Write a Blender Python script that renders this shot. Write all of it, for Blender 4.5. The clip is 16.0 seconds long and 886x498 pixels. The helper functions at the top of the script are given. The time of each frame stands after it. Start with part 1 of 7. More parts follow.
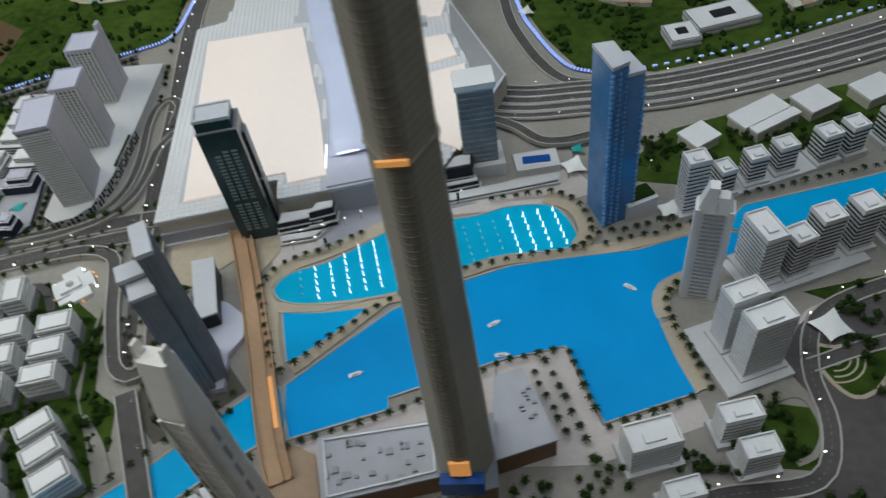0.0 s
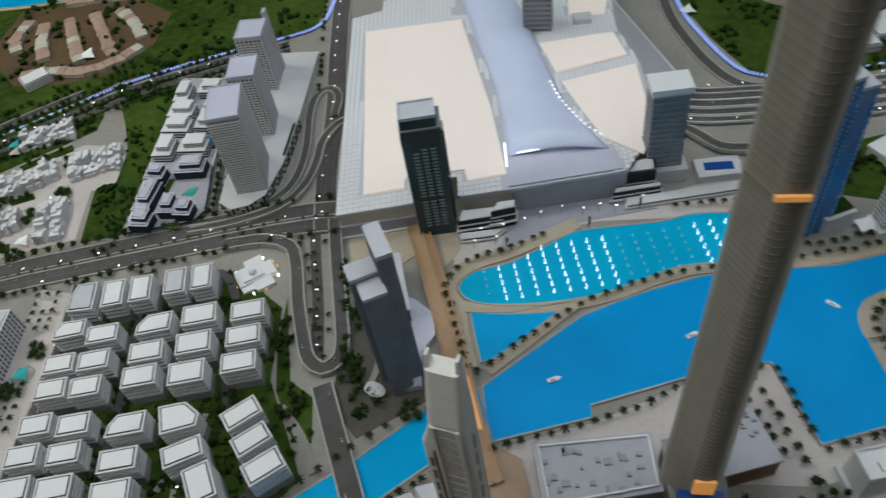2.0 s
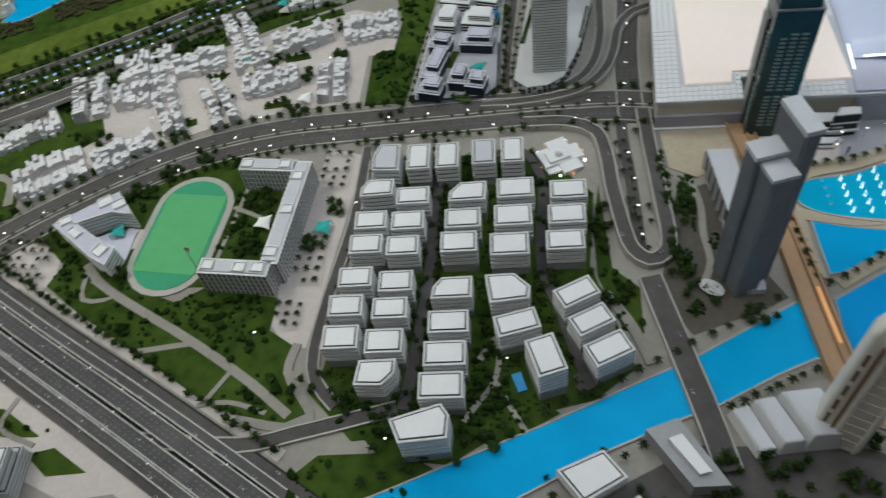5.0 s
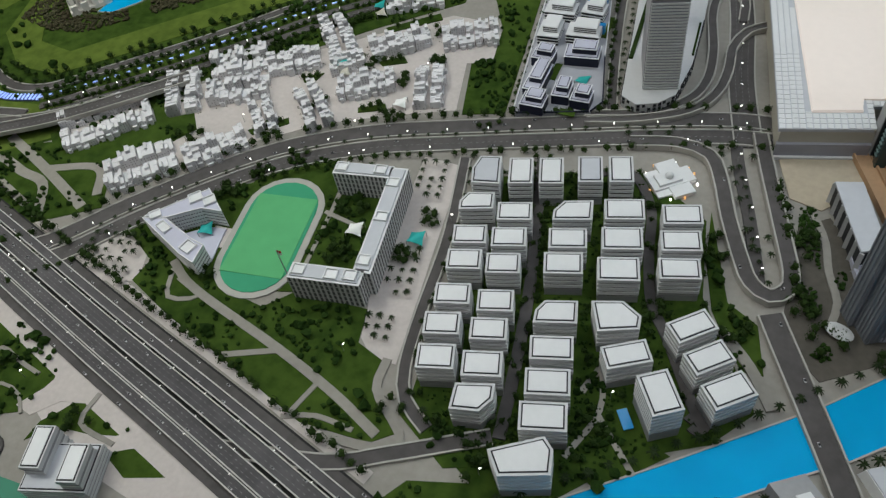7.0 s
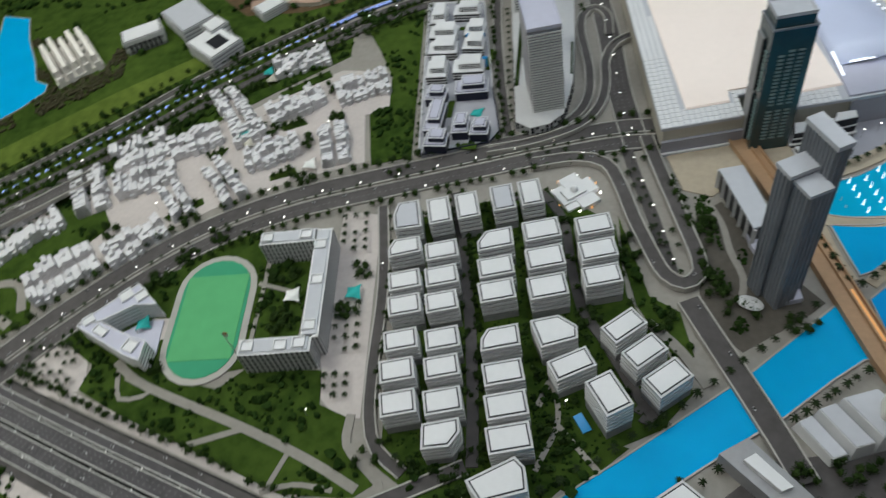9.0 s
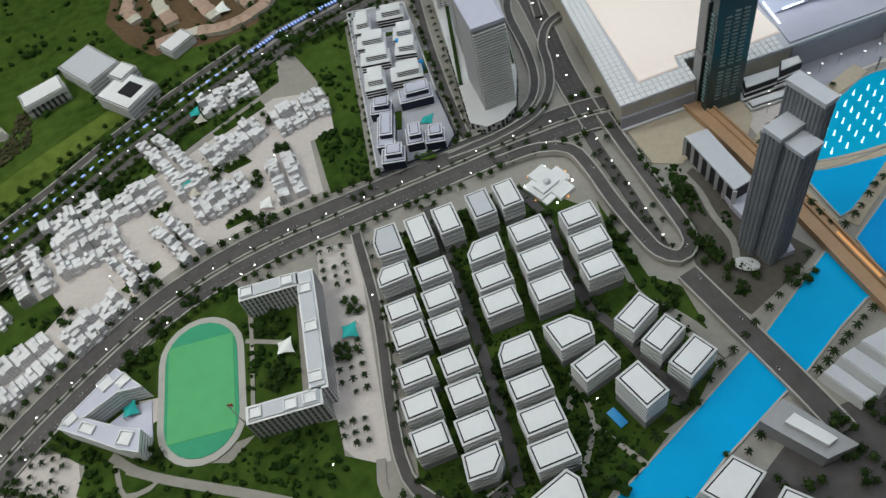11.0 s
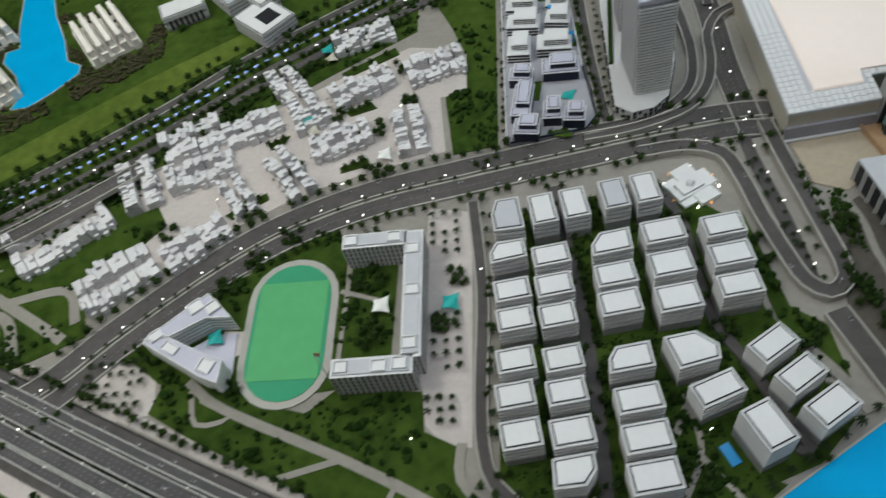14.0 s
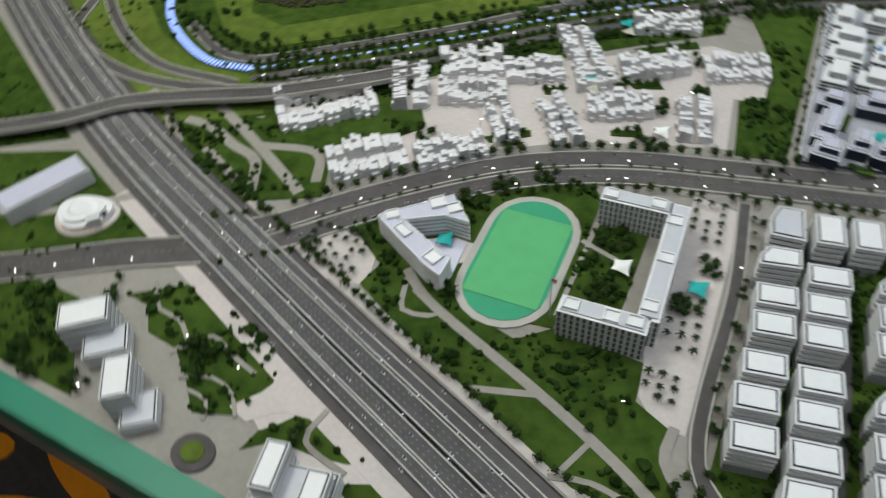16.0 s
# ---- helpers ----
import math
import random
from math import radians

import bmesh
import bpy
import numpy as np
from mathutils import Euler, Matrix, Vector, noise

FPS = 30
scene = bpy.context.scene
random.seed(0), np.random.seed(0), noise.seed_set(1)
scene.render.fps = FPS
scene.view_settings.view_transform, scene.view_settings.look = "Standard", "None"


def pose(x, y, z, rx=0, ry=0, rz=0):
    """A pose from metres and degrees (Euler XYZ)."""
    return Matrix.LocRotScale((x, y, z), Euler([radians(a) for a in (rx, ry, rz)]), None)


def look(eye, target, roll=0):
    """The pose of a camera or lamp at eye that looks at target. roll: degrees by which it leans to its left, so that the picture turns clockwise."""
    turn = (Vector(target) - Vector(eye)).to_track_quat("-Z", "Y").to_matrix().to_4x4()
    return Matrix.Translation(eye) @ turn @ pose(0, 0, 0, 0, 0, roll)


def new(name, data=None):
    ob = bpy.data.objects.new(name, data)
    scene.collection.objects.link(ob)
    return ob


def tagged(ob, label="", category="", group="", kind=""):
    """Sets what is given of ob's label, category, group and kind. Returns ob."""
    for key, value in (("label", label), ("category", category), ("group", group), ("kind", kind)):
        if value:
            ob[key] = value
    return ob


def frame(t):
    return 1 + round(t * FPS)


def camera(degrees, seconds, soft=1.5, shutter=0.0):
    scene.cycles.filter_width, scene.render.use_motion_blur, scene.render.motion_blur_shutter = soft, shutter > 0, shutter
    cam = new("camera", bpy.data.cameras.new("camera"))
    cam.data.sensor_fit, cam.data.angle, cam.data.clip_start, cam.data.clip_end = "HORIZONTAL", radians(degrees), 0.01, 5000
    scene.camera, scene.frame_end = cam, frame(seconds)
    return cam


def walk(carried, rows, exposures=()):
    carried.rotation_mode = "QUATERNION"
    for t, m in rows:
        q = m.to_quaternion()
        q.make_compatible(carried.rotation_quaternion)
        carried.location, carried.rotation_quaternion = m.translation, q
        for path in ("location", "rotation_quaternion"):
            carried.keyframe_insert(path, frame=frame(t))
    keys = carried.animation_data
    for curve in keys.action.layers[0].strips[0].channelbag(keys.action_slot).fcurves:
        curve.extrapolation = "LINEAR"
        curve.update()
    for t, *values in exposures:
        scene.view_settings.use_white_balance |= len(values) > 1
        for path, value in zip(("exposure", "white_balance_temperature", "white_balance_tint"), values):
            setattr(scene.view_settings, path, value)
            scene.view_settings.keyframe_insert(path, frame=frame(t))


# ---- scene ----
cam = camera(60.5, 16.0, soft=1.3, shutter=0.7)
PATH = [
    (0, (0.053, 0.064, 1.022), (-0.156, 1.386, -0.464), -9.7),
    (0.5, (-0.019, 0.037, 1.05), (-0.225, 1.383, -0.415), -10.3),
    (1, (-0.084, 0.037, 1.068), (-0.27, 1.369, -0.413), -9.0),
    (1.5, (-0.147, 0.042, 1.08), (-0.391, 1.352, -0.411), -9.2),
    (2, (-0.212, 0.079, 1.072), (-0.517, 1.358, -0.435), -10.5),
    (2.5, (-0.277, 0.087, 1.06), (-0.641, 1.391, -0.413), -8.6),
    (3, (-0.34, 0.076, 1.059), (-0.792, 1.351, -0.414), -8.9),
    (3.5, (-0.43, 0.054, 1.038), (-0.882, 1.299, -0.461), -6.7),
    (4, (-0.515, 0.013, 1.027), (-0.972, 1.199, -0.517), -9.0),
    (4.5, (-0.583, -0.017, 1.011), (-1.017, 1.126, -0.571), -10.2),
    (5, (-0.631, -0.018, 0.998), (-1.115, 1.108, -0.583), -11.0),
    (5.2, (-0.646, -0.017, 0.997), (-1.158, 1.112, -0.573), -10.6),
    (7.3, (-0.733, 0.004, 0.964), (-1.337, 1.122, -0.581), -11.2),
    (7.5, (-0.733, 0.007, 0.966), (-1.335, 1.134, -0.573), -11.3),
    (8, (-0.727, -0.011, 0.976), (-1.287, 1.171, -0.537), -10.5),
    (8.5, (-0.736, -0.029, 0.985), (-1.21, 1.181, -0.534), -11.6),
    (9, (-0.749, -0.016, 1.039), (-1.136, 1.195, -0.505), -14.1),
    (9.2, (-0.751, -0.011, 1.048), (-1.091, 1.223, -0.488), -14.1),
    (11.3, (-0.882, 0.064, 1.064), (-0.989, 1.234, -0.554), -16.8),
    (11.5, (-0.869, 0.07, 1.06), (-0.896, 1.272, -0.538), -14.5),
    (12, (-0.842, 0.09, 1.037), (-0.808, 1.319, -0.541), -14.0),
    (12.5, (-0.828, 0.116, 1.011), (-0.837, 1.321, -0.585), -13.8),
    (13, (-0.864, 0.143, 0.998), (-0.9, 1.315, -0.622), -9.3),
    (13.5, (-0.892, 0.14, 1.009), (-1.145, 1.279, -0.615), -12.1),
    (14, (-0.941, 0.096, 0.996), (-1.32, 1.234, -0.604), -15.3),
    (14.5, (-0.977, 0.051, 0.998), (-1.396, 1.155, -0.617), -18.6),
    (15, (-1.036, 0.014, 1.017), (-1.497, 1.051, -0.629), -18.7),
    (15.5, (-1.076, 0.022, 1.003), (-1.703, 1.035, -0.603), -16.7),
    (16, (-1.097, -0.047, 0.869), (-1.82, 1.083, -0.614), -5.3),
]
walk(cam, [(t, look(eye, target, roll)) for t, eye, target, roll in PATH], [(0.0, 0.0), (1.5, -0.08), (3.0, -0.2), (5.0, -0.1), (7.5, -0.1), (9.0, -0.06), (12.0, 0.0), (14.5, -0.06), (15.0, 0.02), (15.5, 0.18), (16.0, 0.22)])

# ---- room and light -------------------------------------------------------------------------------------------------
FLOOR_Z, CEIL_Z = -0.72, 2.3
world = bpy.data.worlds.new("world")
scene.world = world
world.use_nodes = True
world.node_tree.nodes["Background"].inputs[0].default_value = (0.72, 0.8, 0.9, 1)
world.node_tree.nodes["Background"].inputs[1].default_value = 0.006
scene.view_settings.exposure = 0.0


def area_lamp(x, y, sx, sy, power, colour=(0.93, 1.0, 0.985)):
    data = bpy.data.lights.new("ceiling_lamp_light", "AREA")
    data.shape, data.size, data.size_y, data.energy, data.color = "RECTANGLE", sx, sy, power, colour
    ob = new("ceiling_lamp_light", data)
    ob.location = (x, y, CEIL_Z - 0.03)
    return ob


WARM, COOL = (0.945, 0.985, 0.90), (0.79, 0.97, 1.09)
LAMPS = [(-2.6, 0.5, 23.0, WARM), (-0.6, 0.5, 4.7, COOL), (0.9, 0.5, 4.4, COOL), (-2.3, 1.9, 17.0, WARM), (-0.5, 1.9, 9.0, COOL), (0.9, 1.9, 5.5, COOL), (-2.4, -1.1, 6.0, WARM), (-0.4, -1.3, 1.6, COOL)]
for lx, ly, watt, tone in LAMPS:
    area_lamp(lx, ly, 0.9, 0.5, watt, tone)


# ---- materials ------------------------------------------------------------------------------------------------------
def material(name, colour, rough=0.6, metal=0.0, vary=0.12, scale=60.0, bump=0.0, random_object=0.0, spec=0.4, tint=None):
    m = bpy.data.materials.new(name)
    m.use_nodes = True
    nodes, links = m.node_tree.nodes, m.node_tree.links
    bsdf = nodes["Principled BSDF"]
    bsdf.inputs["Roughness"].default_value = rough
    bsdf.inputs["Metallic"].default_value = metal
    bsdf.inputs["Specular IOR Level"].default_value = spec
    coord = nodes.new("ShaderNodeTexCoord")
    geo = nodes.new("ShaderNodeNewGeometry")
    noise_a = nodes.new("ShaderNodeTexNoise")
    noise_a.inputs["Scale"].default_value = scale
    noise_a.inputs["Detail"].default_value = 4
    noise_b = nodes.new("ShaderNodeTexNoise")
    noise_b.inputs["Scale"].default_value = scale * 0.12
    noise_b.inputs["Detail"].default_value = 2
    links.new(geo.outputs["Position"], noise_a.inputs["Vector"])
    links.new(geo.outputs["Position"], noise_b.inputs["Vector"])
    add = nodes.new("ShaderNodeMath")
    add.operation = "ADD"
    links.new(noise_a.outputs["Fac"], add.inputs[0])
    links.new(noise_b.outputs["Fac"], add.inputs[1])
    last = add.outputs[0]
    if random_object:
        info = nodes.new("ShaderNodeObjectInfo")
        mul = nodes.new("ShaderNodeMath")
        mul.operation = "MULTIPLY_ADD"
        links.new(info.outputs["Random"], mul.inputs[0])
        mul.inputs[1].default_value = random_object
        links.new(last, mul.inputs[2])
        last = mul.outputs[0]
    ramp = nodes.new("ShaderNodeMapRange")
    ramp.inputs["From Min"].default_value = 0.55
    ramp.inputs["From Max"].default_value = 1.45 + random_object
    links.new(last, ramp.inputs["Value"])
    mix = nodes.new("ShaderNodeMix")
    mix.data_type = "RGBA"
    dark = tint or [c * (1 - vary) for c in colour]
    light = [min(1, c * (1 + vary)) for c in colour]
    mix.inputs[6].default_value = (*dark, 1)
    mix.inputs[7].default_value = (*light, 1)
    links.new(ramp.outputs[0], mix.inputs[0])
    links.new(mix.outputs[2], bsdf.inputs["Base Color"])
    if bump:
        b = nodes.new("ShaderNodeBump")
        b.inputs["Strength"].default_value = bump
        b.inputs["Distance"].default_value = 0.002
        links.new(noise_a.outputs["Fac"], b.inputs["Height"])
        links.new(b.outputs[0], bsdf.inputs["Normal"])
    return m


def glowing(name, colour, strength, base=None):
    m = material(name, base or colour, 0.5, vary=0.03)
    bsdf = m.node_tree.nodes["Principled BSDF"]
    bsdf.inputs["Emission Color"].default_value = (*colour, 1)
    bsdf.inputs["Emission Strength"].default_value = strength
    return m


PAVING = material("pale_paving", (0.27, 0.25, 0.225), 0.75, vary=0.16, scale=90, bump=0.15)
PLAZA = material("pinkish_paving", (0.50, 0.45, 0.43), 0.7, vary=0.12, scale=120, bump=0.1)
FOUNTAIN_BLUE = material("turquoise_fountain_water", (0.0, 0.37, 0.60), 0.4, vary=0.12, scale=12, spec=0.05)
WINDOW_GREY = material("grey_window", (0.085, 0.088, 0.095), 0.4, vary=0.2, scale=200)
DARK_PAVING = material("dark_brown_paving", (0.085, 0.075, 0.062), 0.85, vary=0.25, scale=90, bump=0.2)
SAND = material("sandy_promenade", (0.42, 0.355, 0.27), 0.75, vary=0.12, scale=110, bump=0.1)
ASPHALT = material("asphalt", (0.088, 0.081, 0.080), 0.85, vary=0.3, scale=60, spec=0.15)
KERB = material("kerb_white", (0.38, 0.365, 0.335), 0.6, vary=0.1)
LINE = material("road_paint", (0.20, 0.20, 0.20), 0.6, vary=0.25, scale=300)
LAWN = material("flock_grass", (0.048, 0.078, 0.014), 0.95, vary=0.45, scale=38, bump=0.9, spec=0.02, tint=(0.012, 0.030, 0.006))
LAWN_LIGHT = material("light_flock_grass", (0.098, 0.135, 0.026), 0.95, vary=0.3, scale=40, bump=0.6, spec=0.03, tint=(0.050, 0.080, 0.014))
TURF = material("sports_turf", (0.085, 0.38, 0.15), 0.7, vary=0.10, scale=40)
TURF_DARK = material("dark_sports_turf", (0.03, 0.29, 0.15), 0.7, vary=0.1, scale=40)
WATER = material("blue_water_sheet", (0.0, 0.34, 0.66), 0.4, vary=0.10, scale=14, spec=0.05)
WATER_DEEP = material("deep_blue_water_sheet", (0.0, 0.29, 0.66), 0.4, vary=0.12, scale=9, spec=0.05)
WHITE = material("white_acrylic", (0.70, 0.70, 0.71), 0.45, vary=0.05, scale=120, random_object=0.1)
ROOF_GREY = material("grey_roof_acrylic", (0.50, 0.51, 0.55), 0.5, vary=0.06, scale=80)
ROOF_LAVENDER = material("lavender_roof", (0.50, 0.50, 0.60), 0.45, vary=0.06, scale=60)
PALE = material("pale_grey_acrylic", (0.56, 0.56, 0.57), 0.5, vary=0.07, scale=120, random_object=0.1)
MIDGREY = material("mid_grey_acrylic", (0.30, 0.30, 0.31), 0.5, vary=0.1, scale=120)
# near black so that the shade in facade recesses sits in the colour
FACADE_SHADE = material("shaded_facade", (0.028, 0.028, 0.032), 0.5, vary=0.2, scale=150, spec=0.1)
CHARCOAL = material("charcoal_glazing", (0.026, 0.027, 0.031), 0.3, vary=0.2, scale=200, spec=0.1)
NAVY = material("navy_acrylic", (0.020, 0.023, 0.042), 0.4, vary=0.15, scale=100, spec=0.15)
CREAM_WALL = material("cream_wall", (0.50, 0.47, 0.40), 0.6, vary=0.08, scale=50)
TEAL = material("teal_fabric", (0.01, 0.36, 0.34), 0.6, vary=0.08)
LEAF = material("dark_foliage", (0.028, 0.048, 0.013), 0.95, vary=0.5, scale=300, random_object=0.9, spec=0.02, tint=(0.009, 0.019, 0.006))
LEAF_PALM = material("palm_foliage", (0.02, 0.032, 0.013), 0.8, vary=0.35, scale=400, random_object=0.3, spec=0.05)
LEAF_PARK = material("park_foliage", (0.021, 0.042, 0.009), 0.95, vary=0.5, scale=160, spec=0.02, tint=(0.006, 0.016, 0.004))
BARK = material("bark", (0.06, 0.045, 0.03), 0.9, vary=0.2)
BLUE_GLASS = material("blue_tower_glass", (0.045, 0.18, 0.40), 0.2, vary=0.3, scale=30, spec=0.7)
BLUE_FIN = material("blue_fin", (0.10, 0.28, 0.55), 0.35, vary=0.15, scale=90)
DARK_GREEN = material("dark_green_glazing", (0.012, 0.040, 0.042), 0.22, vary=0.3, scale=60, spec=0.6)
OLD_WINDOW = material("pale_window_recess", (0.34, 0.33, 0.34), 0.6, vary=0.2, scale=200)
PARAPET = material("pale_parapet_concrete", (0.50, 0.49, 0.47), 0.6, vary=0.15, scale=90)
OLD_WHITE = material("old_town_white", (0.66, 0.648, 0.665), 0.55, vary=0.10, scale=120, random_object=0.5)
HW_ASPHALT = material("dark_highway_asphalt", (0.094, 0.089, 0.093), 0.85, vary=0.3, scale=60, spec=0.15)
FLAG_RED = material("red_flag_cloth", (0.55, 0.05, 0.03), 0.7, vary=0.1)
POD_ROOF = material("grey_podium_roof", (0.36, 0.36, 0.40), 0.5, vary=0.12, scale=40)
PALE_TOWER = material("pale_tower_facade", (0.60, 0.605, 0.60), 0.5, vary=0.12, scale=70, random_object=0.15)
SLAB_FLANK = material("lavender_grey_flank", (0.44, 0.43, 0.46), 0.5, vary=0.08, scale=70)
SLATE_LIGHT = material("light_slate_rib", (0.222, 0.235, 0.262), 0.5, vary=0.2, scale=60)
GREEN_GREY = material("green_grey_balcony", (0.17, 0.24, 0.24), 0.5, vary=0.1)
GREY_GLAZE = material("grey_glazing", (0.30, 0.30, 0.34), 0.35, vary=0.12, scale=30)
BROWN_BED = material("brown_garden_bed", (0.10, 0.062, 0.03), 0.95, vary=0.4, scale=90, bump=0.6)
SLATE = material("slate_facade", (0.20, 0.212, 0.24), 0.4, vary=0.45, scale=28)
STEEL = material("bronze_steel", (0.31, 0.28, 0.23), 0.45, metal=0.1, vary=0.15, scale=50)
STEEL_DARK = material("dark_bronze_steel", (0.275, 0.25, 0.205), 0.5, metal=0.1, vary=0.15, scale=50)
FACADE_BEIGE = material("beige_facade_panel", (0.60, 0.55, 0.50), 0.45, vary=0.2, scale=60)
BEIGE = material("beige_facade", (0.78, 0.74, 0.69), 0.55, vary=0.1, scale=60)
SILVER = material("silver_vault", (0.62, 0.67, 0.86), 0.3, metal=0.0, vary=0.06, scale=20, spec=0.6)
TIMBER = material("warm_timber_deck", (0.40, 0.25, 0.145), 0.6, vary=0.15, scale=120)
TIMBER_DARK = material("brown_timber_wall", (0.22, 0.13, 0.07), 0.6, vary=0.2, scale=90)
TERRACOTTA = material("terracotta_roof", (0.38, 0.26, 0.20), 0.7, vary=0.15, scale=120, random_object=0.3)
RIM = material("green_painted_rim", (0.015, 0.19, 0.115), 0.45, vary=0.1, scale=8)
SIGN_BLUE = material("blue_sign", (0.0, 0.06, 0.28), 0.4, vary=0.1)
POOL = material("pool_blue", (0.03, 0.28, 0.62), 0.25, vary=0.1)
SAIL = material("white_sail_cloth", (0.82, 0.82, 0.80), 0.6, vary=0.03)
METAL = material("lamp_pole_metal", (0.25, 0.25, 0.25), 0.5, metal=0.6)
# unseen walls and ceiling, dark so that little light bounces back
WALL_PAINT = material("low_bounce_wall", (0.07, 0.07, 0.07), 0.8, vary=0.04, scale=3)
CEILING = material("low_bounce_ceiling", (0.08, 0.08, 0.08), 0.85, vary=0.03, scale=3)
CARPET = material("dark_grey_carpet", (0.055, 0.05, 0.045), 0.95, vary=0.4, scale=60, bump=0.4)
CARPET_ORANGE = material("orange_carpet_motif", (0.85, 0.30, 0.01), 0.9, vary=0.12, scale=60)
CAR = material("car_paint", (0.45, 0.45, 0.46), 0.35, vary=0.5, scale=10, random_object=1.2)
LAMP_GLOW = glowing("street_lamp_glow", (1.0, 0.97, 0.9), 6.0)
LAMP_DIM = glowing("dim_street_lamp_glow", (1.0, 0.97, 0.92), 0.6, (0.7, 0.7, 0.68))
JET_GLOW = glowing("fountain_jet_glow", (0.85, 0.98, 1.0), 2.6)
LED_GLOW = glowing("blue_led_glow", (0.10, 0.22, 1.0), 0.35, (0.5, 0.6, 0.9))
LED_WHITE = glowing("white_led_glow", (0.34, 0.48, 1.0), 0.75)
LED_TRACK = material("blue_grey_track", (0.10, 0.13, 0.28), 0.5, vary=0.1)
PANEL_GLOW = glowing("backlit_cream_panel", (1.0, 0.84, 0.74), 0.17, (0.78, 0.70, 0.65))
VAULT_GLOW = glowing("cool_light_strip", (0.85, 0.92, 1.0), 2.2)
DECK_GLOW = glowing("amber_light_strip", (1.0, 0.42, 0.10), 0.40, (0.6, 0.33, 0.14))
WARM_GLOW = glowing("warm_light", (1.0, 0.45, 0.12), 1.2, (0.6, 0.35, 0.15))
LAMP_PANEL = glowing("ceiling_lamp_panel", (1, 0.98, 0.95), 3.0)


# ---- shape helpers --------------------------------------------------------------------------------------------------
def empty(name, label, category, group="", at=(0, 0, 0), turn=0.0):
    ob = new(name)
    ob.empty_display_size = 0.01
    ob.location = at
    ob.rotation_euler = (0, 0, radians(turn))
    return tagged(ob, label, category, group)


def mesh_of(name, bm, mat):
    me = bpy.data.meshes.new(name)
    bmesh.ops.recalc_face_normals(bm, faces=bm.faces)
    bm.to_mesh(me)
    bm.free()
    me.materials.append(mat)
    return me


def part(name, bm, mat, parent, label=""):
    ob = new(name, mesh_of(name, bm, mat))
    ob.parent = parent
    if label:
        ob["label"] = label
    return ob


def thing(name, bm, mat, label, category, group="", kind=""):
    return tagged(new(name, mesh_of(name, bm, mat)), label, category, group, kind)


def area2(poly):
    return sum(a[0] * b[1] - b[0] * a[1] for a, b in zip(poly, poly[1:] + poly[:1]))


def prism(bm, poly, z0, z1, top=None):
    """A prism over a polygon; top: another polygon of as many corners for the upper end."""
    poly = [tuple(p[:2]) for p in poly]
    up = [tuple(p[:2]) for p in (top or poly)]
    if area2(poly) < 0:
        poly, up = poly[::-1], up[::-1]
    low = [bm.verts.new((x, y, z0)) for x, y in poly]
    high = [bm.verts.new((x, y, z1)) for x, y in up]
    n = len(poly)
    for i in range(n):
        bm.faces.new((low[i], low[(i + 1) % n], high[(i + 1) % n], high[i]))
    bm.faces.new(high)
    bm.faces.new(low[::-1])


def rect(cx, cy, w, d, turn=0.0):
    c, s = math.cos(radians(turn)), math.sin(radians(turn))
    return [(cx + c * u - s * v, cy + s * u + c * v) for u, v in ((-w / 2, -d / 2), (w / 2, -d / 2), (w / 2, d / 2), (-w / 2, d / 2))]


def inset(poly, by):
    """A convex polygon moved inwards (minus: outwards)."""
    poly = poly if area2(poly) > 0 else poly[::-1]
    n, out = len(poly), []
    for i in range(n):
        p, q, r = Vector(poly[i - 1]), Vector(poly[i]), Vector(poly[(i + 1) % n])
        a, b = (q - p).normalized(), (r - q).normalized()
        na, nb = Vector((-a.y, a.x)), Vector((-b.y, b.x))
        mid = (na + nb).normalized()
        out.append(tuple(q + mid * by / max(0.3, mid.dot(na))))
    return out


def smooth(points, step=0.02, closed=False):
    """Points along a smooth line through the given ones."""
    pts = [Vector(p) for p in points]
    n, out = len(pts), []
    for i in range(n if closed else n - 1):
        a, b = pts[i], pts[(i + 1) % n]
        before = pts[i - 1] if closed or i else a + (a - b)
        after = pts[(i + 2) % n] if closed or i + 2 < n else b + (b - a)
        count = max(2, int((b - a).length / step))
        for k in range(count):
            t = k / count
            out.append(0.5 * (2 * a + (b - before) * t + (2 * before - 5 * a + 4 * b - after) * t**2 + (3 * a - before - 3 * b + after) * t**3))
    if not closed:
        out.append(pts[-1])
    return out


def shifted(line, by):
    """A line moved to its left by a distance."""
    out = []
    for i, p in enumerate(line):
        d = (line[min(i + 1, len(line) - 1)] - line[max(i - 1, 0)]).normalized()
        out.append(p + Vector((-d.y, d.x)) * by)
    return out


def ribbon(bm, line, half, z0, z1):
    left, right = shifted(line, half), shifted(line, -half)
    rows = [[bm.verts.new((*p, z)) for p, z in ((l, z0), (l, z1), (r, z1), (r, z0))] for l, r in zip(left, right)]
    for a, b in zip(rows, rows[1:]):
        for i in range(4):
            bm.faces.new((a[i], b[i], b[(i + 1) % 4], a[(i + 1) % 4]))
    bm.faces.new(rows[0])
    bm.faces.new(rows[-1][::-1])


def along(line, gap, start=0.0):
    """Places and directions at even steps along a line."""
    out, left = [], start
    for a, b in zip(line, line[1:]):
        d = b - a
        while left < d.length:
            out.append((a + d * (left / max(d.length, 1e-9)), math.atan2(d.y, d.x)))
            left += gap
        left -= d.length
    return out


def inside(p, poly):
    hit = False
    for a, b in zip(poly, poly[1:] + poly[:1]):
        if (a[1] > p[1]) != (b[1] > p[1]) and p[0] < (b[0] - a[0]) * (p[1] - a[1]) / (b[1] - a[1]) + a[0]:
            hit = not hit
    return hit


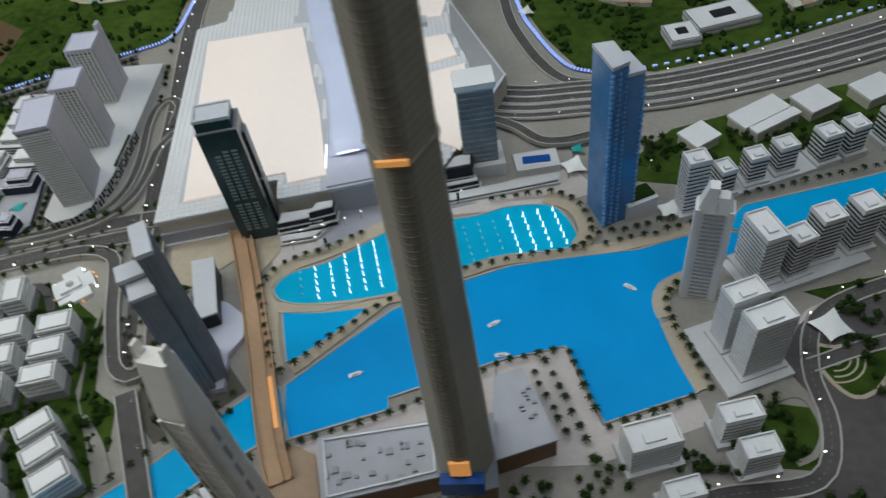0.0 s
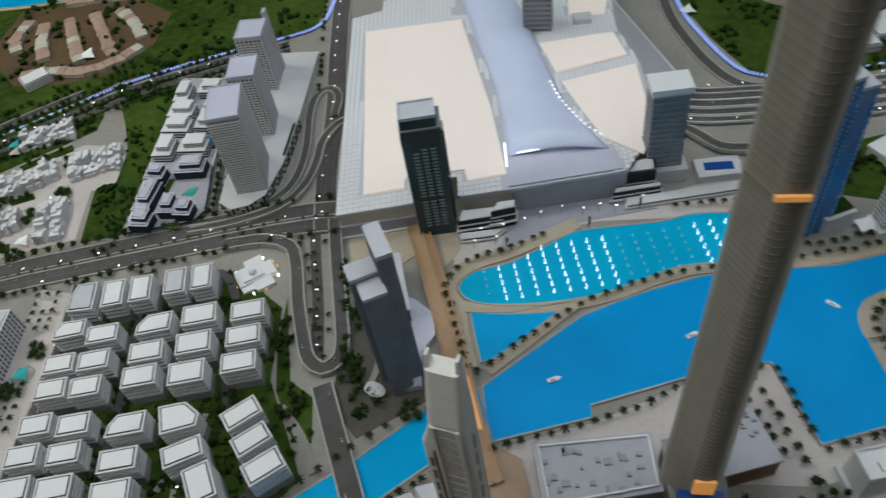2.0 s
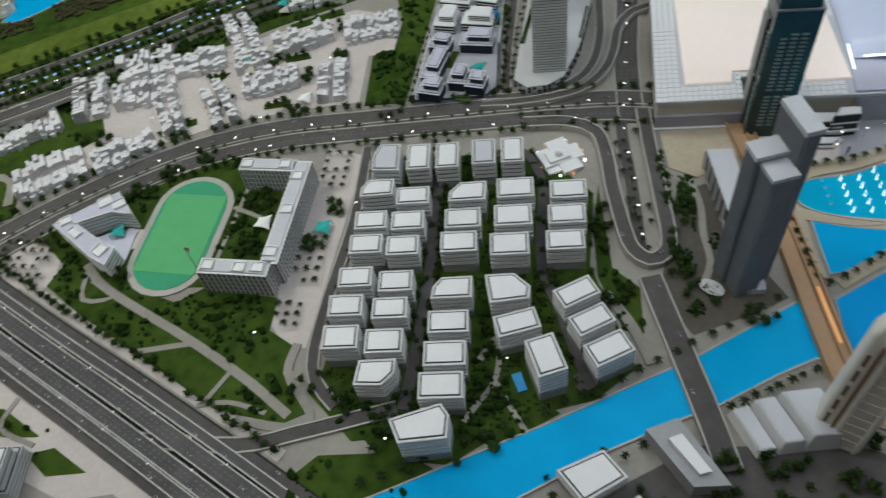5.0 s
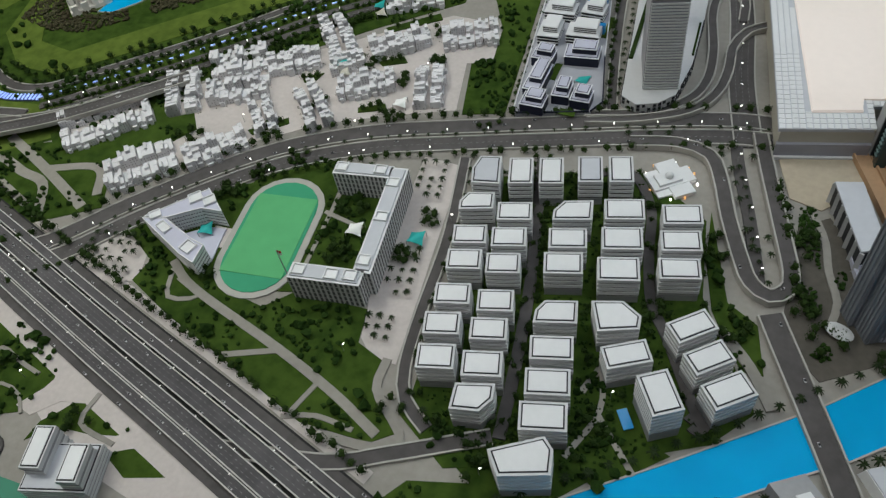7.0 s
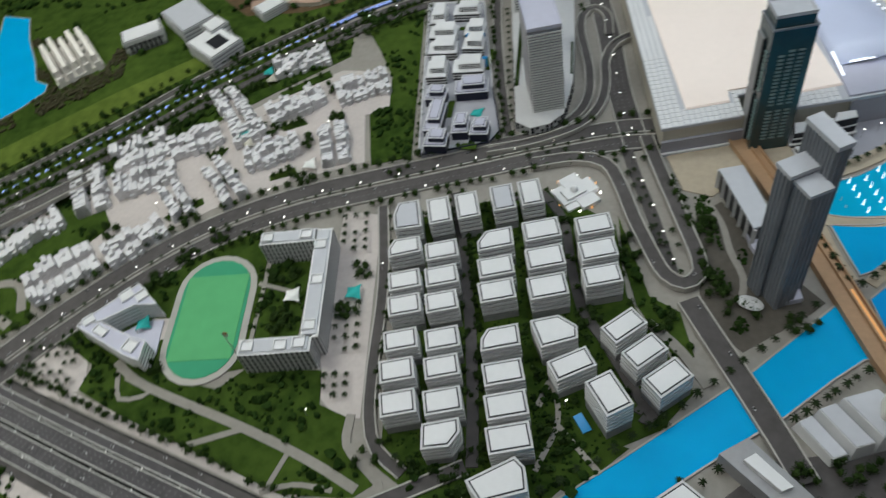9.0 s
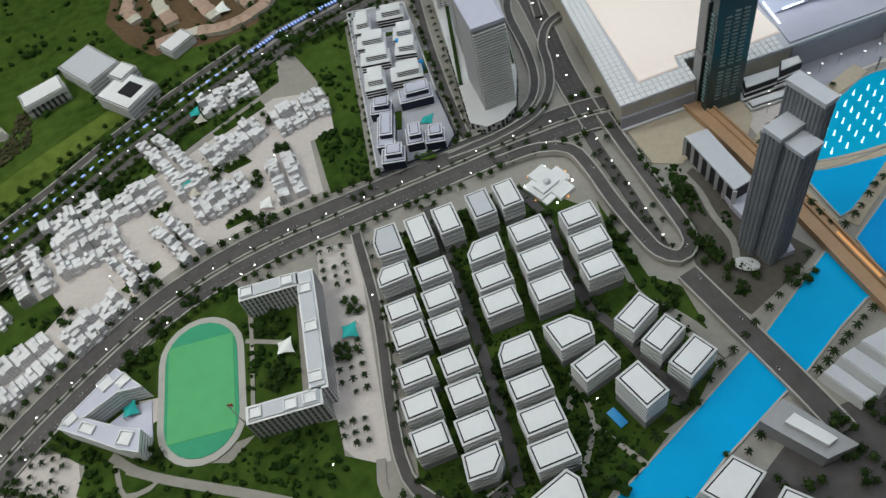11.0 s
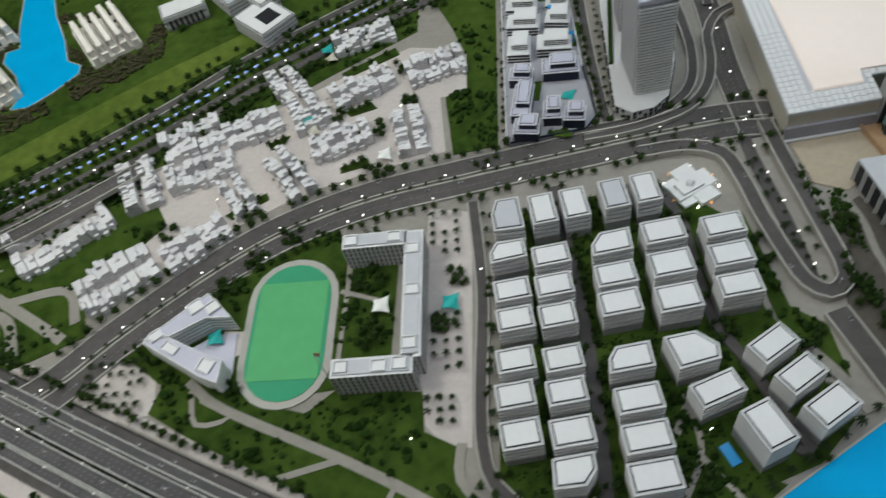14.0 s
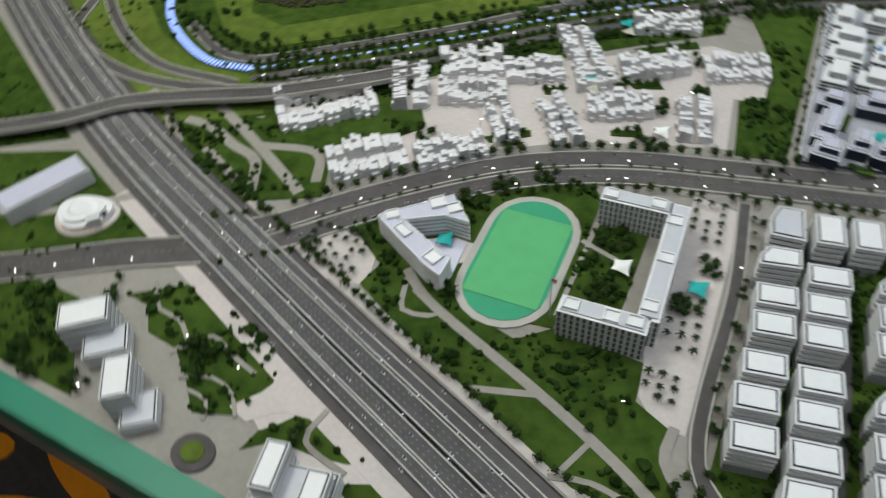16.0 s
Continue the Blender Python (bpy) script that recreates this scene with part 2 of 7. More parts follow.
def box(bm, cx, cy, z0, w, d, h, turn=0.0):
    prism(bm, rect(cx, cy, w, d, turn), z0, z0 + h)


def terrace_box(bm, poly, h, rim=0.0012, sink=0.0014):
    """A block whose roof lies sunk behind a parapet."""
    inner = inset(poly, rim)
    rings = [[bm.verts.new((*p, z)) for p in q] for q, z in ((poly, 0), (poly, h), (inner, h), (inner, h - sink))]
    for a, b in zip(rings, rings[1:]):
        for i in range(4):
            bm.faces.new((a[i], a[(i + 1) % 4], b[(i + 1) % 4], b[i]))
    bm.faces.new(rings[-1])
    bm.faces.new(rings[0][::-1])


# ---- the room -------------------------------------------------------------------------------------------------------
bm = bmesh.new()
box(bm, -0.8, 1.0, FLOOR_Z - 0.05, 8.4, 7.4, 0.05)
thing("floor", bm, CARPET, "dark grey patterned carpet floor of the exhibition room", "floor", kind="structure")
bm = bmesh.new()
box(bm, -0.8, 1.0, CEIL_Z, 8.4, 7.4, 0.05)
thing("ceiling", bm, CEILING, "plain unseen ceiling above the model, dark to cut bounced light", "ceiling", kind="structure")
for wname, cx, cy, w, d in (("wall_north", -0.8, 4.75, 8.6, 0.1), ("wall_south", -0.8, -2.75, 8.6, 0.1), ("wall_east", 3.45, 1.0, 0.1, 7.4), ("wall_west", -5.05, 1.0, 0.1, 7.4)):
    bm = bmesh.new()
    box(bm, cx, cy, FLOOR_Z, w, d, CEIL_Z - FLOOR_Z)
    thing(wname, bm, WALL_PAINT, "plain unseen wall of the exhibition room, dark to cut bounced light", "wall", kind="structure")
for lx, ly, watt, tone in LAMPS:
    lamp = empty("ceiling_lamp", "flat white rectangular panel lamp under the ceiling", "ceiling lamp", "ceiling lamps", (lx, ly, CEIL_Z))
    bm = bmesh.new()
    for dx, dy, w, d in ((0, 0.26, 0.96, 0.02), (0, -0.26, 0.96, 0.02), (0.47, 0, 0.02, 0.5), (-0.47, 0, 0.02, 0.5)):
        box(bm, dx, dy, -0.025, w, d, 0.025)
    part("frame", bm, METAL, lamp)
    bm = bmesh.new()
    box(bm, 0, 0, -0.012, 0.91, 0.49, 0.01)
    part("diffuser", bm, LAMP_PANEL, lamp)

# ---- the model's base -----------------------------------------------------------------------------------------------
X0, X1, Y0, Y1 = -3.1, 1.5, 0.145, 2.7
table = empty("model_table", "long display table with a green painted rim under the city model", "table")
bm = bmesh.new()
box(bm, (X0 + X1) / 2, (Y0 + Y1) / 2, FLOOR_Z, X1 - X0 - 0.1, Y1 - Y0 - 0.1, -FLOOR_Z - 0.03)
part("plinth", bm, MIDGREY, table)
for px, py, w, d in (((X0 + X1) / 2, Y0 - 0.021, X1 - X0 + 0.084, 0.042), ((X0 + X1) / 2, Y1 + 0.021, X1 - X0 + 0.084, 0.042), (X0 - 0.021, (Y0 + Y1) / 2, 0.042, Y1 - Y0), (X1 + 0.021, (Y0 + Y1) / 2, 0.042, Y1 - Y0)):
    bm = bmesh.new()
    box(bm, px, py, -0.06, w, d, 0.064)
    bmesh.ops.bevel(bm, geom=bm.edges[:], offset=0.003, segments=2, affect="EDGES")
    part("rim", bm, RIM, table, "green painted rim")
bm = bmesh.new()
box(bm, (X0 + X1) / 2, (Y0 + Y1) / 2, -0.03, X1 - X0, Y1 - Y0, 0.03)
thing("ground", bm, PAVING, "pale stone-coloured paved ground sheet of the city model", "ground", kind="structure")


def sheet(name, mat, label, category, poly, z, kind="structure"):
    bm = bmesh.new()
    prism(bm, poly, -0.002, z)
    return thing(name, bm, mat, label, category, kind=kind)


HIGHWAY = [(-2.80, 0.90), (-2.5, 0.745), (-2.25, 0.63), (-2.06, 0.553), (-1.84, 0.474), (-1.57, 0.378), (-1.34, 0.30), (-1.10, 0.215), (-0.93, 0.15)]
# ---- lawns and plazas -----------------------------------------------------------------------------------------------
LAWNS = {
    "school_park": [(-1.59, 0.56), (-1.46, 0.53), (-1.35, 0.51), (-1.31, 0.55), (-1.18, 0.55), (-1.17, 0.49), (-1.12, 0.47), (-1.11, 0.41), (-1.05, 0.375), (-1.09, 0.345), (-1.2, 0.345), (-1.36, 0.405), (-1.5, 0.455), (-1.6, 0.50)],
    "school_court": [(-1.335, 0.815), (-1.25, 0.81), (-1.235, 0.60), (-1.315, 0.6)],
    "field_side": [(-1.50, 0.79), (-1.44, 0.83), (-1.37, 0.85), (-1.34, 0.82), (-1.31, 0.55), (-1.5, 0.51)],
    "triangle_garden": [(-1.68, 0.6), (-1.54, 0.73), (-1.49, 0.76), (-1.48, 0.53), (-1.6, 0.55)],
    "strip_park": [(-1.30, 1.52), (-1.14, 1.55), (-1.10, 1.03), (-1.18, 1.01), (-1.21, 1.16), (-1.17, 1.18), (-1.18, 1.28), (-1.22, 1.37)],
    "loop_garden": [(-0.705, 0.87), (-0.66, 0.7), (-0.615, 0.67), (-0.60, 0.59), (-0.63, 0.59), (-0.68, 0.68), (-0.70, 0.77)],
    "crossing_park": [(-2.13, 0.71), (-1.98, 0.76), (-1.80, 0.72), (-1.76, 0.63), (-1.88, 0.56), (-2.12, 0.63)],
    "west_park": [(-1.906, 0.329), (-1.831, 0.388), (-1.747, 0.378), (-1.656, 0.353), (-1.617, 0.323), (-1.608, 0.289), (-1.626, 0.239), (-1.682, 0.216), (-1.723, 0.251), (-1.773, 0.285), (-1.829, 0.289), (-1.864, 0.326)],
    "south_park": [(-1.59, 0.202), (-1.585, 0.235), (-1.565, 0.257), (-1.547, 0.283), (-1.525, 0.289), (-1.491, 0.279), (-1.433, 0.26), (-1.455, 0.248), (-1.498, 0.238), (-1.557, 0.234)],
    "south_garden": [(-1.455, 0.22), (-1.396, 0.249), (-1.315, 0.225), (-1.405, 0.197)],
    "rim_park": [(-2.3, 0.28), (-1.97, 0.29), (-1.85, 0.16), (-2.3, 0.15)],
    "old_town_green": [(-2.0, 0.78), (-1.86, 0.92), (-1.78, 0.98), (-1.69, 0.86), (-1.79, 0.72), (-1.93, 0.71)],
    "north_verge": [(-1.92, 0.955), (-1.72, 1.13), (-1.5, 1.31), (-1.30, 1.46), (-1.29, 1.36), (-1.45, 1.24), (-1.62, 1.1), (-1.8, 0.97)],
    "canal_garden": [(-0.84, 0.58), (-0.80, 0.55), (-0.78, 0.47), (-0.70, 0.44), (-0.78, 0.37), (-0.83, 0.39)],
    "townhouse_green": [(-1.07, 0.40), (-0.98, 0.41), (-0.92, 0.36), (-0.98, 0.34)],
    "east_garden": [(0.27, 1.17), (0.36, 1.24), (0.42, 1.17), (0.36, 1.12)],
    "river_garden": [(-1.02, 0.31), (-0.9, 0.34), (-0.84, 0.32), (-0.95, 0.22), (-1.1, 0.2)],
    "fountain_tower_garden": [(0.36, 0.63), (0.43, 0.62), (0.43, 0.55), (0.37, 0.55)],
}
for k, poly in enumerate(LAWNS.values()):
    sheet("lawn", LAWN, "dark green flocked lawn of a city model park", "lawn", poly, 0.0012 + 0.000022 * k)
for k, poly in enumerate((
    [(-3.09, 1.2), (-3.09, 0.98), (-2.75, 0.86), (-2.45, 0.74), (-2.20, 0.64), (-2.05, 0.72), (-1.88, 0.84), (-1.93, 0.90), (-2.08, 0.865), (-2.22, 0.845), (-2.38, 0.91), (-2.5, 1.0), (-2.62, 1.15)],
    [(-3.09, 0.93), (-2.75, 0.79), (-2.4, 0.62), (-2.28, 0.56), (-2.42, 0.46), (-3.09, 0.45)],
    [(-2.38, 0.47), (-2.24, 0.54), (-2.0, 0.45), (-1.93, 0.415), (-2.06, 0.335), (-2.24, 0.24), (-2.5, 0.26)],
    [(-1.085, 0.86), (-1.0, 0.895), (-0.82, 0.935), (-0.71, 0.85), (-0.695, 0.70), (-0.62, 0.56), (-0.605, 0.53), (-0.655, 0.47), (-0.715, 0.44), (-0.785, 0.385), (-0.835, 0.335), (-0.93, 0.325), (-1.0, 0.37), (-1.06, 0.43)],
    [(0.40, 0.64), (0.455, 0.63), (0.455, 0.56), (0.43, 0.535), (0.385, 0.54), (0.375, 0.60)],
    [(0.55, 0.70), (0.9, 0.77), (1.48, 0.85), (1.48, 0.5), (0.7, 0.5), (0.52, 0.60)],
    [(0.50, 0.84), (0.72, 0.885), (1.0, 0.965), (1.0, 0.94), (0.70, 0.86), (0.55, 0.81)],
    [(0.22, 1.13), (0.36, 1.26), (0.7, 1.36), (0.9, 1.4), (0.9, 1.25), (0.6, 1.17), (0.36, 1.10)],
)):
    sheet("lawn", LAWN, "dark green flocked ground between roads and houses", "lawn", poly, 0.0008 + 0.00003 * k)
sheet("lawn", BROWN_BED, "brown garden beds round terracotta villas", "lawn", [(-1.75, 1.72), (-1.75, 1.90), (-1.60, 1.92), (-1.45, 1.97), (-1.27, 1.85), (-1.27, 1.70), (-1.35, 1.58), (-1.45, 1.545), (-1.60, 1.545), (-1.68, 1.62)], 0.0014)
sheet("pavement", ASPHALT, "dark paved streets south of the towers", "pavement", [(-0.04, 0.45), (0.16, 0.435), (0.3, 0.475), (0.45, 0.50), (0.50, 0.58), (0.7, 0.49), (1.48, 0.49), (1.48, 0.16), (-0.04, 0.16)], 0.0005)
sheet("pavement", ASPHALT, "dark paved car park beside the canal", "pavement", [(-0.515, 0.43), (-0.30, 0.47), (-0.05, 0.40), (-0.05, 0.16), (-0.80, 0.16), (-0.60, 0.36)], 0.0006)
sheet("pavement", PLAZA, "pale paved bank beside the highway", "pavement", [(-1.88, 0.415), (-1.8, 0.4), (-1.783, 0.389), (-1.551, 0.325), (-1.374, 0.274), (-1.263, 0.244), (-1.317, 0.228), (-1.427, 0.259), (-1.432, 0.266), (-1.519, 0.282), (-1.574, 0.271), (-1.608, 0.238), (-1.642, 0.246), (-1.616, 0.283), (-1.607, 0.31), (-1.626, 0.334), (-1.684, 0.355), (-1.768, 0.37), (-1.8, 0.375)], 0.0017)
for by, half, za, zb, at in ((-0.064, 0.018, 3, 9, 0.0016), (0.088, 0.010, 3, 8, 0.0011)):
    bm = bmesh.new()
    ribbon(bm, shifted(smooth(HIGHWAY[za:zb], 0.02), by), half, -0.001, at)
    thing("pavement", bm, PLAZA, "pale paved strip beside the highway", "pavement", kind="structure")
sheet("pavement", PLAZA, "pinkish path to the sports field", "pavement", [(-1.517, 0.644), (-1.47, 0.644), (-1.463, 0.609), (-1.50, 0.594)], 0.0017)
VERGE = [(-2.0, 0.945), (-1.9, 1.025), (-1.76, 1.145), (-1.63, 1.27), (-1.47, 1.395), (-1.36, 1.475)]
bm = bmesh.new()
ribbon(bm, shifted(smooth(VERGE, 0.02), -0.046), 0.046, -0.001, 0.0024)
thing("lawn", bm, LAWN, "green verge between the ring road lanes", "lawn", kind="structure")
for k, poly in enumerate(([(-0.615, 1.012), (-0.50, 1.045), (-0.475, 0.977), (-0.544, 0.911), (-0.592, 0.927)], [(-0.472, 1.04), (-0.40, 1.05), (-0.396, 0.986), (-0.436, 0.917)])):
    sheet("pavement", SAND, "tan paved forecourt before the mall", "pavement", poly, 0.0022 + 0.0001 * k)
sheet("pavement", GREY_GLAZE, "smooth grey plaza before the vault", "pavement", [(-0.31, 1.08), (-0.09, 1.12), (-0.03, 1.085), (-0.14, 1.06), (-0.20, 1.045), (-0.26, 1.01), (-0.32, 0.985)], 0.0019)
sheet("pavement", DARK_PAVING, "dark brown paved ground round the slate tower", "pavement", [(-0.575, 0.87), (-0.53, 0.90), (-0.44, 0.74), (-0.40, 0.69), (-0.43, 0.665), (-0.53, 0.60), (-0.585, 0.66)], 0.0009)
NORTH_GREEN = [(-3.09, 2.68), (-3.09, 1.2), (-2.62, 1.15), (-2.5, 1.0), (-2.38, 0.91), (-2.22, 0.845), (-2.08, 0.865), (-1.9, 1.02), (-1.6, 1.3), (-1.3, 1.55), (-1.04, 1.65), (-0.83, 1.74), (-0.82, 2.68)]
sheet("lawn", LAWN, "dark green flocked parkland behind the ring road", "lawn", NORTH_GREEN, 0.0010)
sheet("lawn", LAWN_LIGHT, "light olive green grass inside the ring road bend", "lawn", [(-3.09, 1.55), (-3.09, 0.99), (-2.75, 0.87), (-2.45, 0.75), (-2.20, 0.65), (-2.06, 0.72), (-1.95, 0.80), (-2.02, 0.86), (-2.22, 0.845), (-2.38, 0.91), (-2.5, 1.0), (-2.40, 1.25), (-2.42, 1.55)], 0.00135)
EAST_GREEN = [(0.06, 2.68), (0.08, 1.77), (0.13, 1.62), (0.2, 1.48), (0.36, 1.455), (0.55, 1.5), (0.9, 1.63), (1.48, 1.78), (1.48, 2.68)]
sheet("lawn", LAWN, "dark green flocked parkland beside the highway", "lawn", EAST_GREEN, 0.0010)
sheet("lawn", LAWN_LIGHT, "light green grass bank round a lagoon", "lawn", [(-2.40, 1.22), (-2.36, 1.06), (-2.24, 0.96), (-2.12, 0.95), (-1.98, 1.06), (-1.80, 1.22), (-1.6, 1.38), (-1.64, 1.42), (-1.85, 1.27), (-2.02, 1.13), (-2.14, 1.03), (-2.24, 1.05), (-2.31, 1.15), (-2.31, 1.3)], 0.0022)
sheet("pavement", ASPHALT, "dark asphalt junction round the eastern gardens", "pavement", [(0.425, 0.715), (0.475, 0.775), (0.53, 0.825), (0.64, 0.85), (0.64, 0.50), (0.40, 0.49), (0.44, 0.54), (0.466, 0.585), (0.462, 0.645)], 0.0012)
ISLAND = smooth([(0.475, 0.742), (0.478, 0.705), (0.494, 0.664), (0.516, 0.642), (0.545, 0.648), (0.578, 0.680), (0.592, 0.725), (0.560, 0.742), (0.515, 0.735)], 0.01, True)
for k, (by, m, name, label, cat) in enumerate(((0.0, SAND, "pavement", "pale rim path of an oval garden", "pavement"), (0.0065, LAWN, "lawn", "dark green oval garden lawn", "lawn"))):
    sheet(name, m, label, cat, inset([tuple(p) for p in ISLAND], by), 0.0021 + 0.0004 * k)
for k, grow in enumerate((0.016, 0.026, 0.036, 0.046)):
    bm = bmesh.new()
    ribbon(bm, [Vector((0.505 + grow * math.cos(a), 0.715 + grow * math.sin(a))) for a in (radians(-100 + 12 * q) for q in range(11))], 0.0014, 0.001, 0.0032)
    thing("path", bm, SAND, "thin pale arc path in an oval garden", "path", kind="structure")
bm = bmesh.new()
ribbon(bm, smooth([(0.385, 0.640), (0.407, 0.645), (0.430, 0.652), (0.449, 0.645), (0.458, 0.614), (0.456, 0.586), (0.436, 0.556), (0.41, 0.545)], 0.01), 0.0045, 0.0005, 0.0027)
thing("path", bm, PAVING, "pale curved path round a lawn", "path", kind="structure")
ROUND_PLAZA = [(0.535 + 0.062 * math.cos(k * 0.2618), 0.765 + 0.052 * math.sin(k * 0.2618)) for k in range(24)]
PLAZAS = [
    ROUND_PLAZA,
    [(-1.21, 0.89), (-1.135, 0.88), (-1.10, 0.47), (-1.14, 0.47), (-1.17, 0.5), (-1.18, 0.55), (-1.19, 0.58)],
    [(-1.78, 0.97), (-1.6, 1.11), (-1.44, 1.22), (-1.30, 1.31), (-1.2, 1.30), (-1.15, 1.27), (-1.15, 1.17), (-1.22, 1.16), (-1.195, 1.02), (-1.30, 0.985), (-1.44, 0.93), (-1.56, 0.85), (-1.67, 0.76), (-1.74, 0.84)],
    [(-1.73, 0.55), (-1.70, 0.585), (-1.61, 0.57), (-1.59, 0.5), (-1.70, 0.475)],
    [(-0.42, 1.03), (-0.30, 1.05), (-0.09, 1.10), (0.15, 1.18), (0.2, 1.1), (0.13, 1.07), (-0.02, 1.06), (-0.14, 1.055), (-0.2, 1.04), (-0.3, 0.97), (-0.4, 0.93)],
    [(0.0, 0.735), (0.11, 0.75), (0.155, 0.61), (0.30, 0.65), (0.31, 0.61), (0.14, 0.55), (0.02, 0.55)],
    [(-0.31, 0.59), (-0.16, 0.64), (-0.08, 0.68), (0.0, 0.72), (0.0, 0.55), (-0.1, 0.5), (-0.36, 0.5)],
    [(-1.62, 0.315), (-1.43, 0.255), (-1.28, 0.20), (-1.36, 0.17), (-1.52, 0.20), (-1.60, 0.245)],
]
for k, poly in enumerate(PLAZAS):
    sheet("pavement", PLAZA, "pale pinkish paved plaza of the city model", "pavement", poly, 0.0006 + 0.00006 * k)

# ---- water ----------------------------------------------------------------------------------------------------------
def shore(poly, step=0.012):
    return [tuple(p) for p in smooth(poly, step, True)]


BIG_LAKE = [(-0.32, 0.60), (-0.165, 0.647), (-0.166, 0.668), (0.003, 0.728), (0.112, 0.751), (0.158, 0.614), (0.301, 0.661), (0.266, 0.79), (0.262, 0.825), (0.27, 0.852), (0.297, 0.882), (0.42, 0.93), (0.45, 0.97), (0.368, 0.981), (0.251, 0.946), (0.11, 0.933), (0.03, 0.923), (-0.055, 0.894), (-0.115, 0.868), (-0.177, 0.836), (-0.264, 0.761), (-0.337, 0.696)]
FOUNTAIN_LAKE = shore([(-0.391, 0.902), (-0.367, 0.931), (-0.304, 0.953), (-0.241, 0.992), (-0.187, 1.026), (-0.133, 1.037), (-0.03, 1.05), (0.028, 1.068), (0.10, 1.068), (0.132, 1.04), (0.152, 0.985), (0.14, 0.960), (0.085, 0.952), (0.02, 0.948), (-0.032, 0.933), (-0.136, 0.882), (-0.217, 0.862), (-0.298, 0.857), (-0.361, 0.864), (-0.386, 0.882)])
TRI_LAKE = [(-0.367, 0.843), (-0.298, 0.843), (-0.192, 0.868), (-0.236, 0.82), (-0.321, 0.749), (-0.342, 0.741), (-0.354, 0.787)]
CANAL = [(-0.343, 0.694), (-0.391, 0.682), (-0.524, 0.564), (-0.71, 0.424), (-0.924, 0.272), (-1.12, 0.148), (-0.93, 0.148), (-0.73, 0.313), (-0.64, 0.39), (-0.53, 0.468), (-0.487, 0.496), (-0.415, 0.555), (-0.366, 0.590), (-0.316, 0.604)]
EAST_CANAL = [(0.45, 0.968), (0.42, 0.932), (0.52, 0.985), (0.641, 1.025), (1.0, 1.11), (1.48, 1.22), (1.48, 1.31), (1.0, 1.18), (0.664, 1.089), (0.45, 1.038), (0.40, 0.99)]
LAGOON = [(-2.34, 1.62), (-2.25, 1.60), (-2.20, 1.50), (-2.135, 1.405), (-2.095, 1.330), (-2.055, 1.312), (-2.048, 1.285), (-2.086, 1.228), (-2.13, 1.182), (-2.17, 1.178), (-2.165, 1.225), (-2.21, 1.288), (-2.265, 1.335), (-2.275, 1.372), (-2.245, 1.385), (-2.27, 1.43), (-2.29, 1.48)]
NORTH_LAKE = shore([(-1.3, 2.12), (-1.23, 2.04), (-1.14, 1.98), (-1.02, 1.98), (-0.95, 2.03), (-0.9, 2.14), (-0.98, 2.14), (-1.04, 2.06), (-1.12, 2.06), (-1.2, 2.16)])
NORTH_LAKE_B = shore([(-1.95, 1.93), (-1.79, 1.925), (-1.66, 1.945), (-1.57, 1.968), (-1.50, 2.06), (-1.46, 2.2), (-1.53, 2.3), (-1.56, 2.12), (-1.65, 2.0), (-1.80, 1.99), (-1.95, 2.0)])
WATERS = [("water", WATER_DEEP, "bright blue lake sheet with boats on it", BIG_LAKE), ("water", FOUNTAIN_BLUE, "turquoise blue fountain lake sheet", FOUNTAIN_LAKE), ("water", WATER, "small blue triangular pool sheet", TRI_LAKE), ("water", WATER, "blue canal sheet under a road bridge", CANAL), ("water", WATER, "blue canal sheet between towers", EAST_CANAL), ("water", WATER, "blue lagoon sheet beside hotels", LAGOON), ("water", WATER, "blue park lake sheet", NORTH_LAKE), ("water", WATER, "blue park lake sheet", NORTH_LAKE_B)]
for poly in (NORTH_LAKE, NORTH_LAKE_B):
    bm = bmesh.new()
    ribbon(bm, [Vector(p) for p in poly + poly[:1]], 0.012, 0.0, 0.0021)
    thing("bank", bm, SAND, "pale sandy bank round a park lake", "bank", kind="structure")
for wname, mat, label, poly in WATERS:
    body = sheet(wname, mat, label, "water", poly, 0.0026)
    bm = bmesh.new()
    ribbon(bm, [Vector(p) for p in poly + poly[:1]], 0.0013, -0.001, 0.0040)
    part("quay_edge", bm, KERB, body, "thin white stone quay edge")
# sandy strips round the lakes
for k, (line, half) in enumerate((([(-0.40, 0.86), (-0.362, 0.853), (-0.298, 0.85), (-0.21, 0.858), (-0.13, 0.878), (-0.05, 0.914), (0.02, 0.937), (0.12, 0.946), (0.25, 0.962), (0.38, 1.0)], 0.011), ([(-0.19, 0.858), (-0.25, 0.80), (-0.33, 0.725)], 0.010), ([(-0.36, 0.73), (-0.378, 0.79), (-0.39, 0.85), (-0.41, 0.89), (-0.40, 0.925), (-0.36, 0.955), (-0.30, 0.98), (-0.23, 1.02), (-0.18, 1.05)], 0.014), ([(0.15, 0.955), (0.17, 1.0), (0.15, 1.06), (0.10, 1.09)], 0.016), ([(0.275, 0.80), (0.272, 0.83), (0.285, 0.86), (0.33, 0.885)], 0.014), ([(0.31, 0.665), (0.29, 0.73), (0.278, 0.79)], 0.014))):
    bm = bmesh.new()
    ribbon(bm, smooth(line, 0.012), half, -0.001, 0.0028 + 0.00012 * k)
    thing("pavement", bm, SAND, "sandy coloured waterside promenade strip", "pavement", kind="structure")

# ---- roads ----------------------------------------------------------------------------------------------------------
LANES = bmesh.new()


ROADS = []


ROAD_TOPS = []


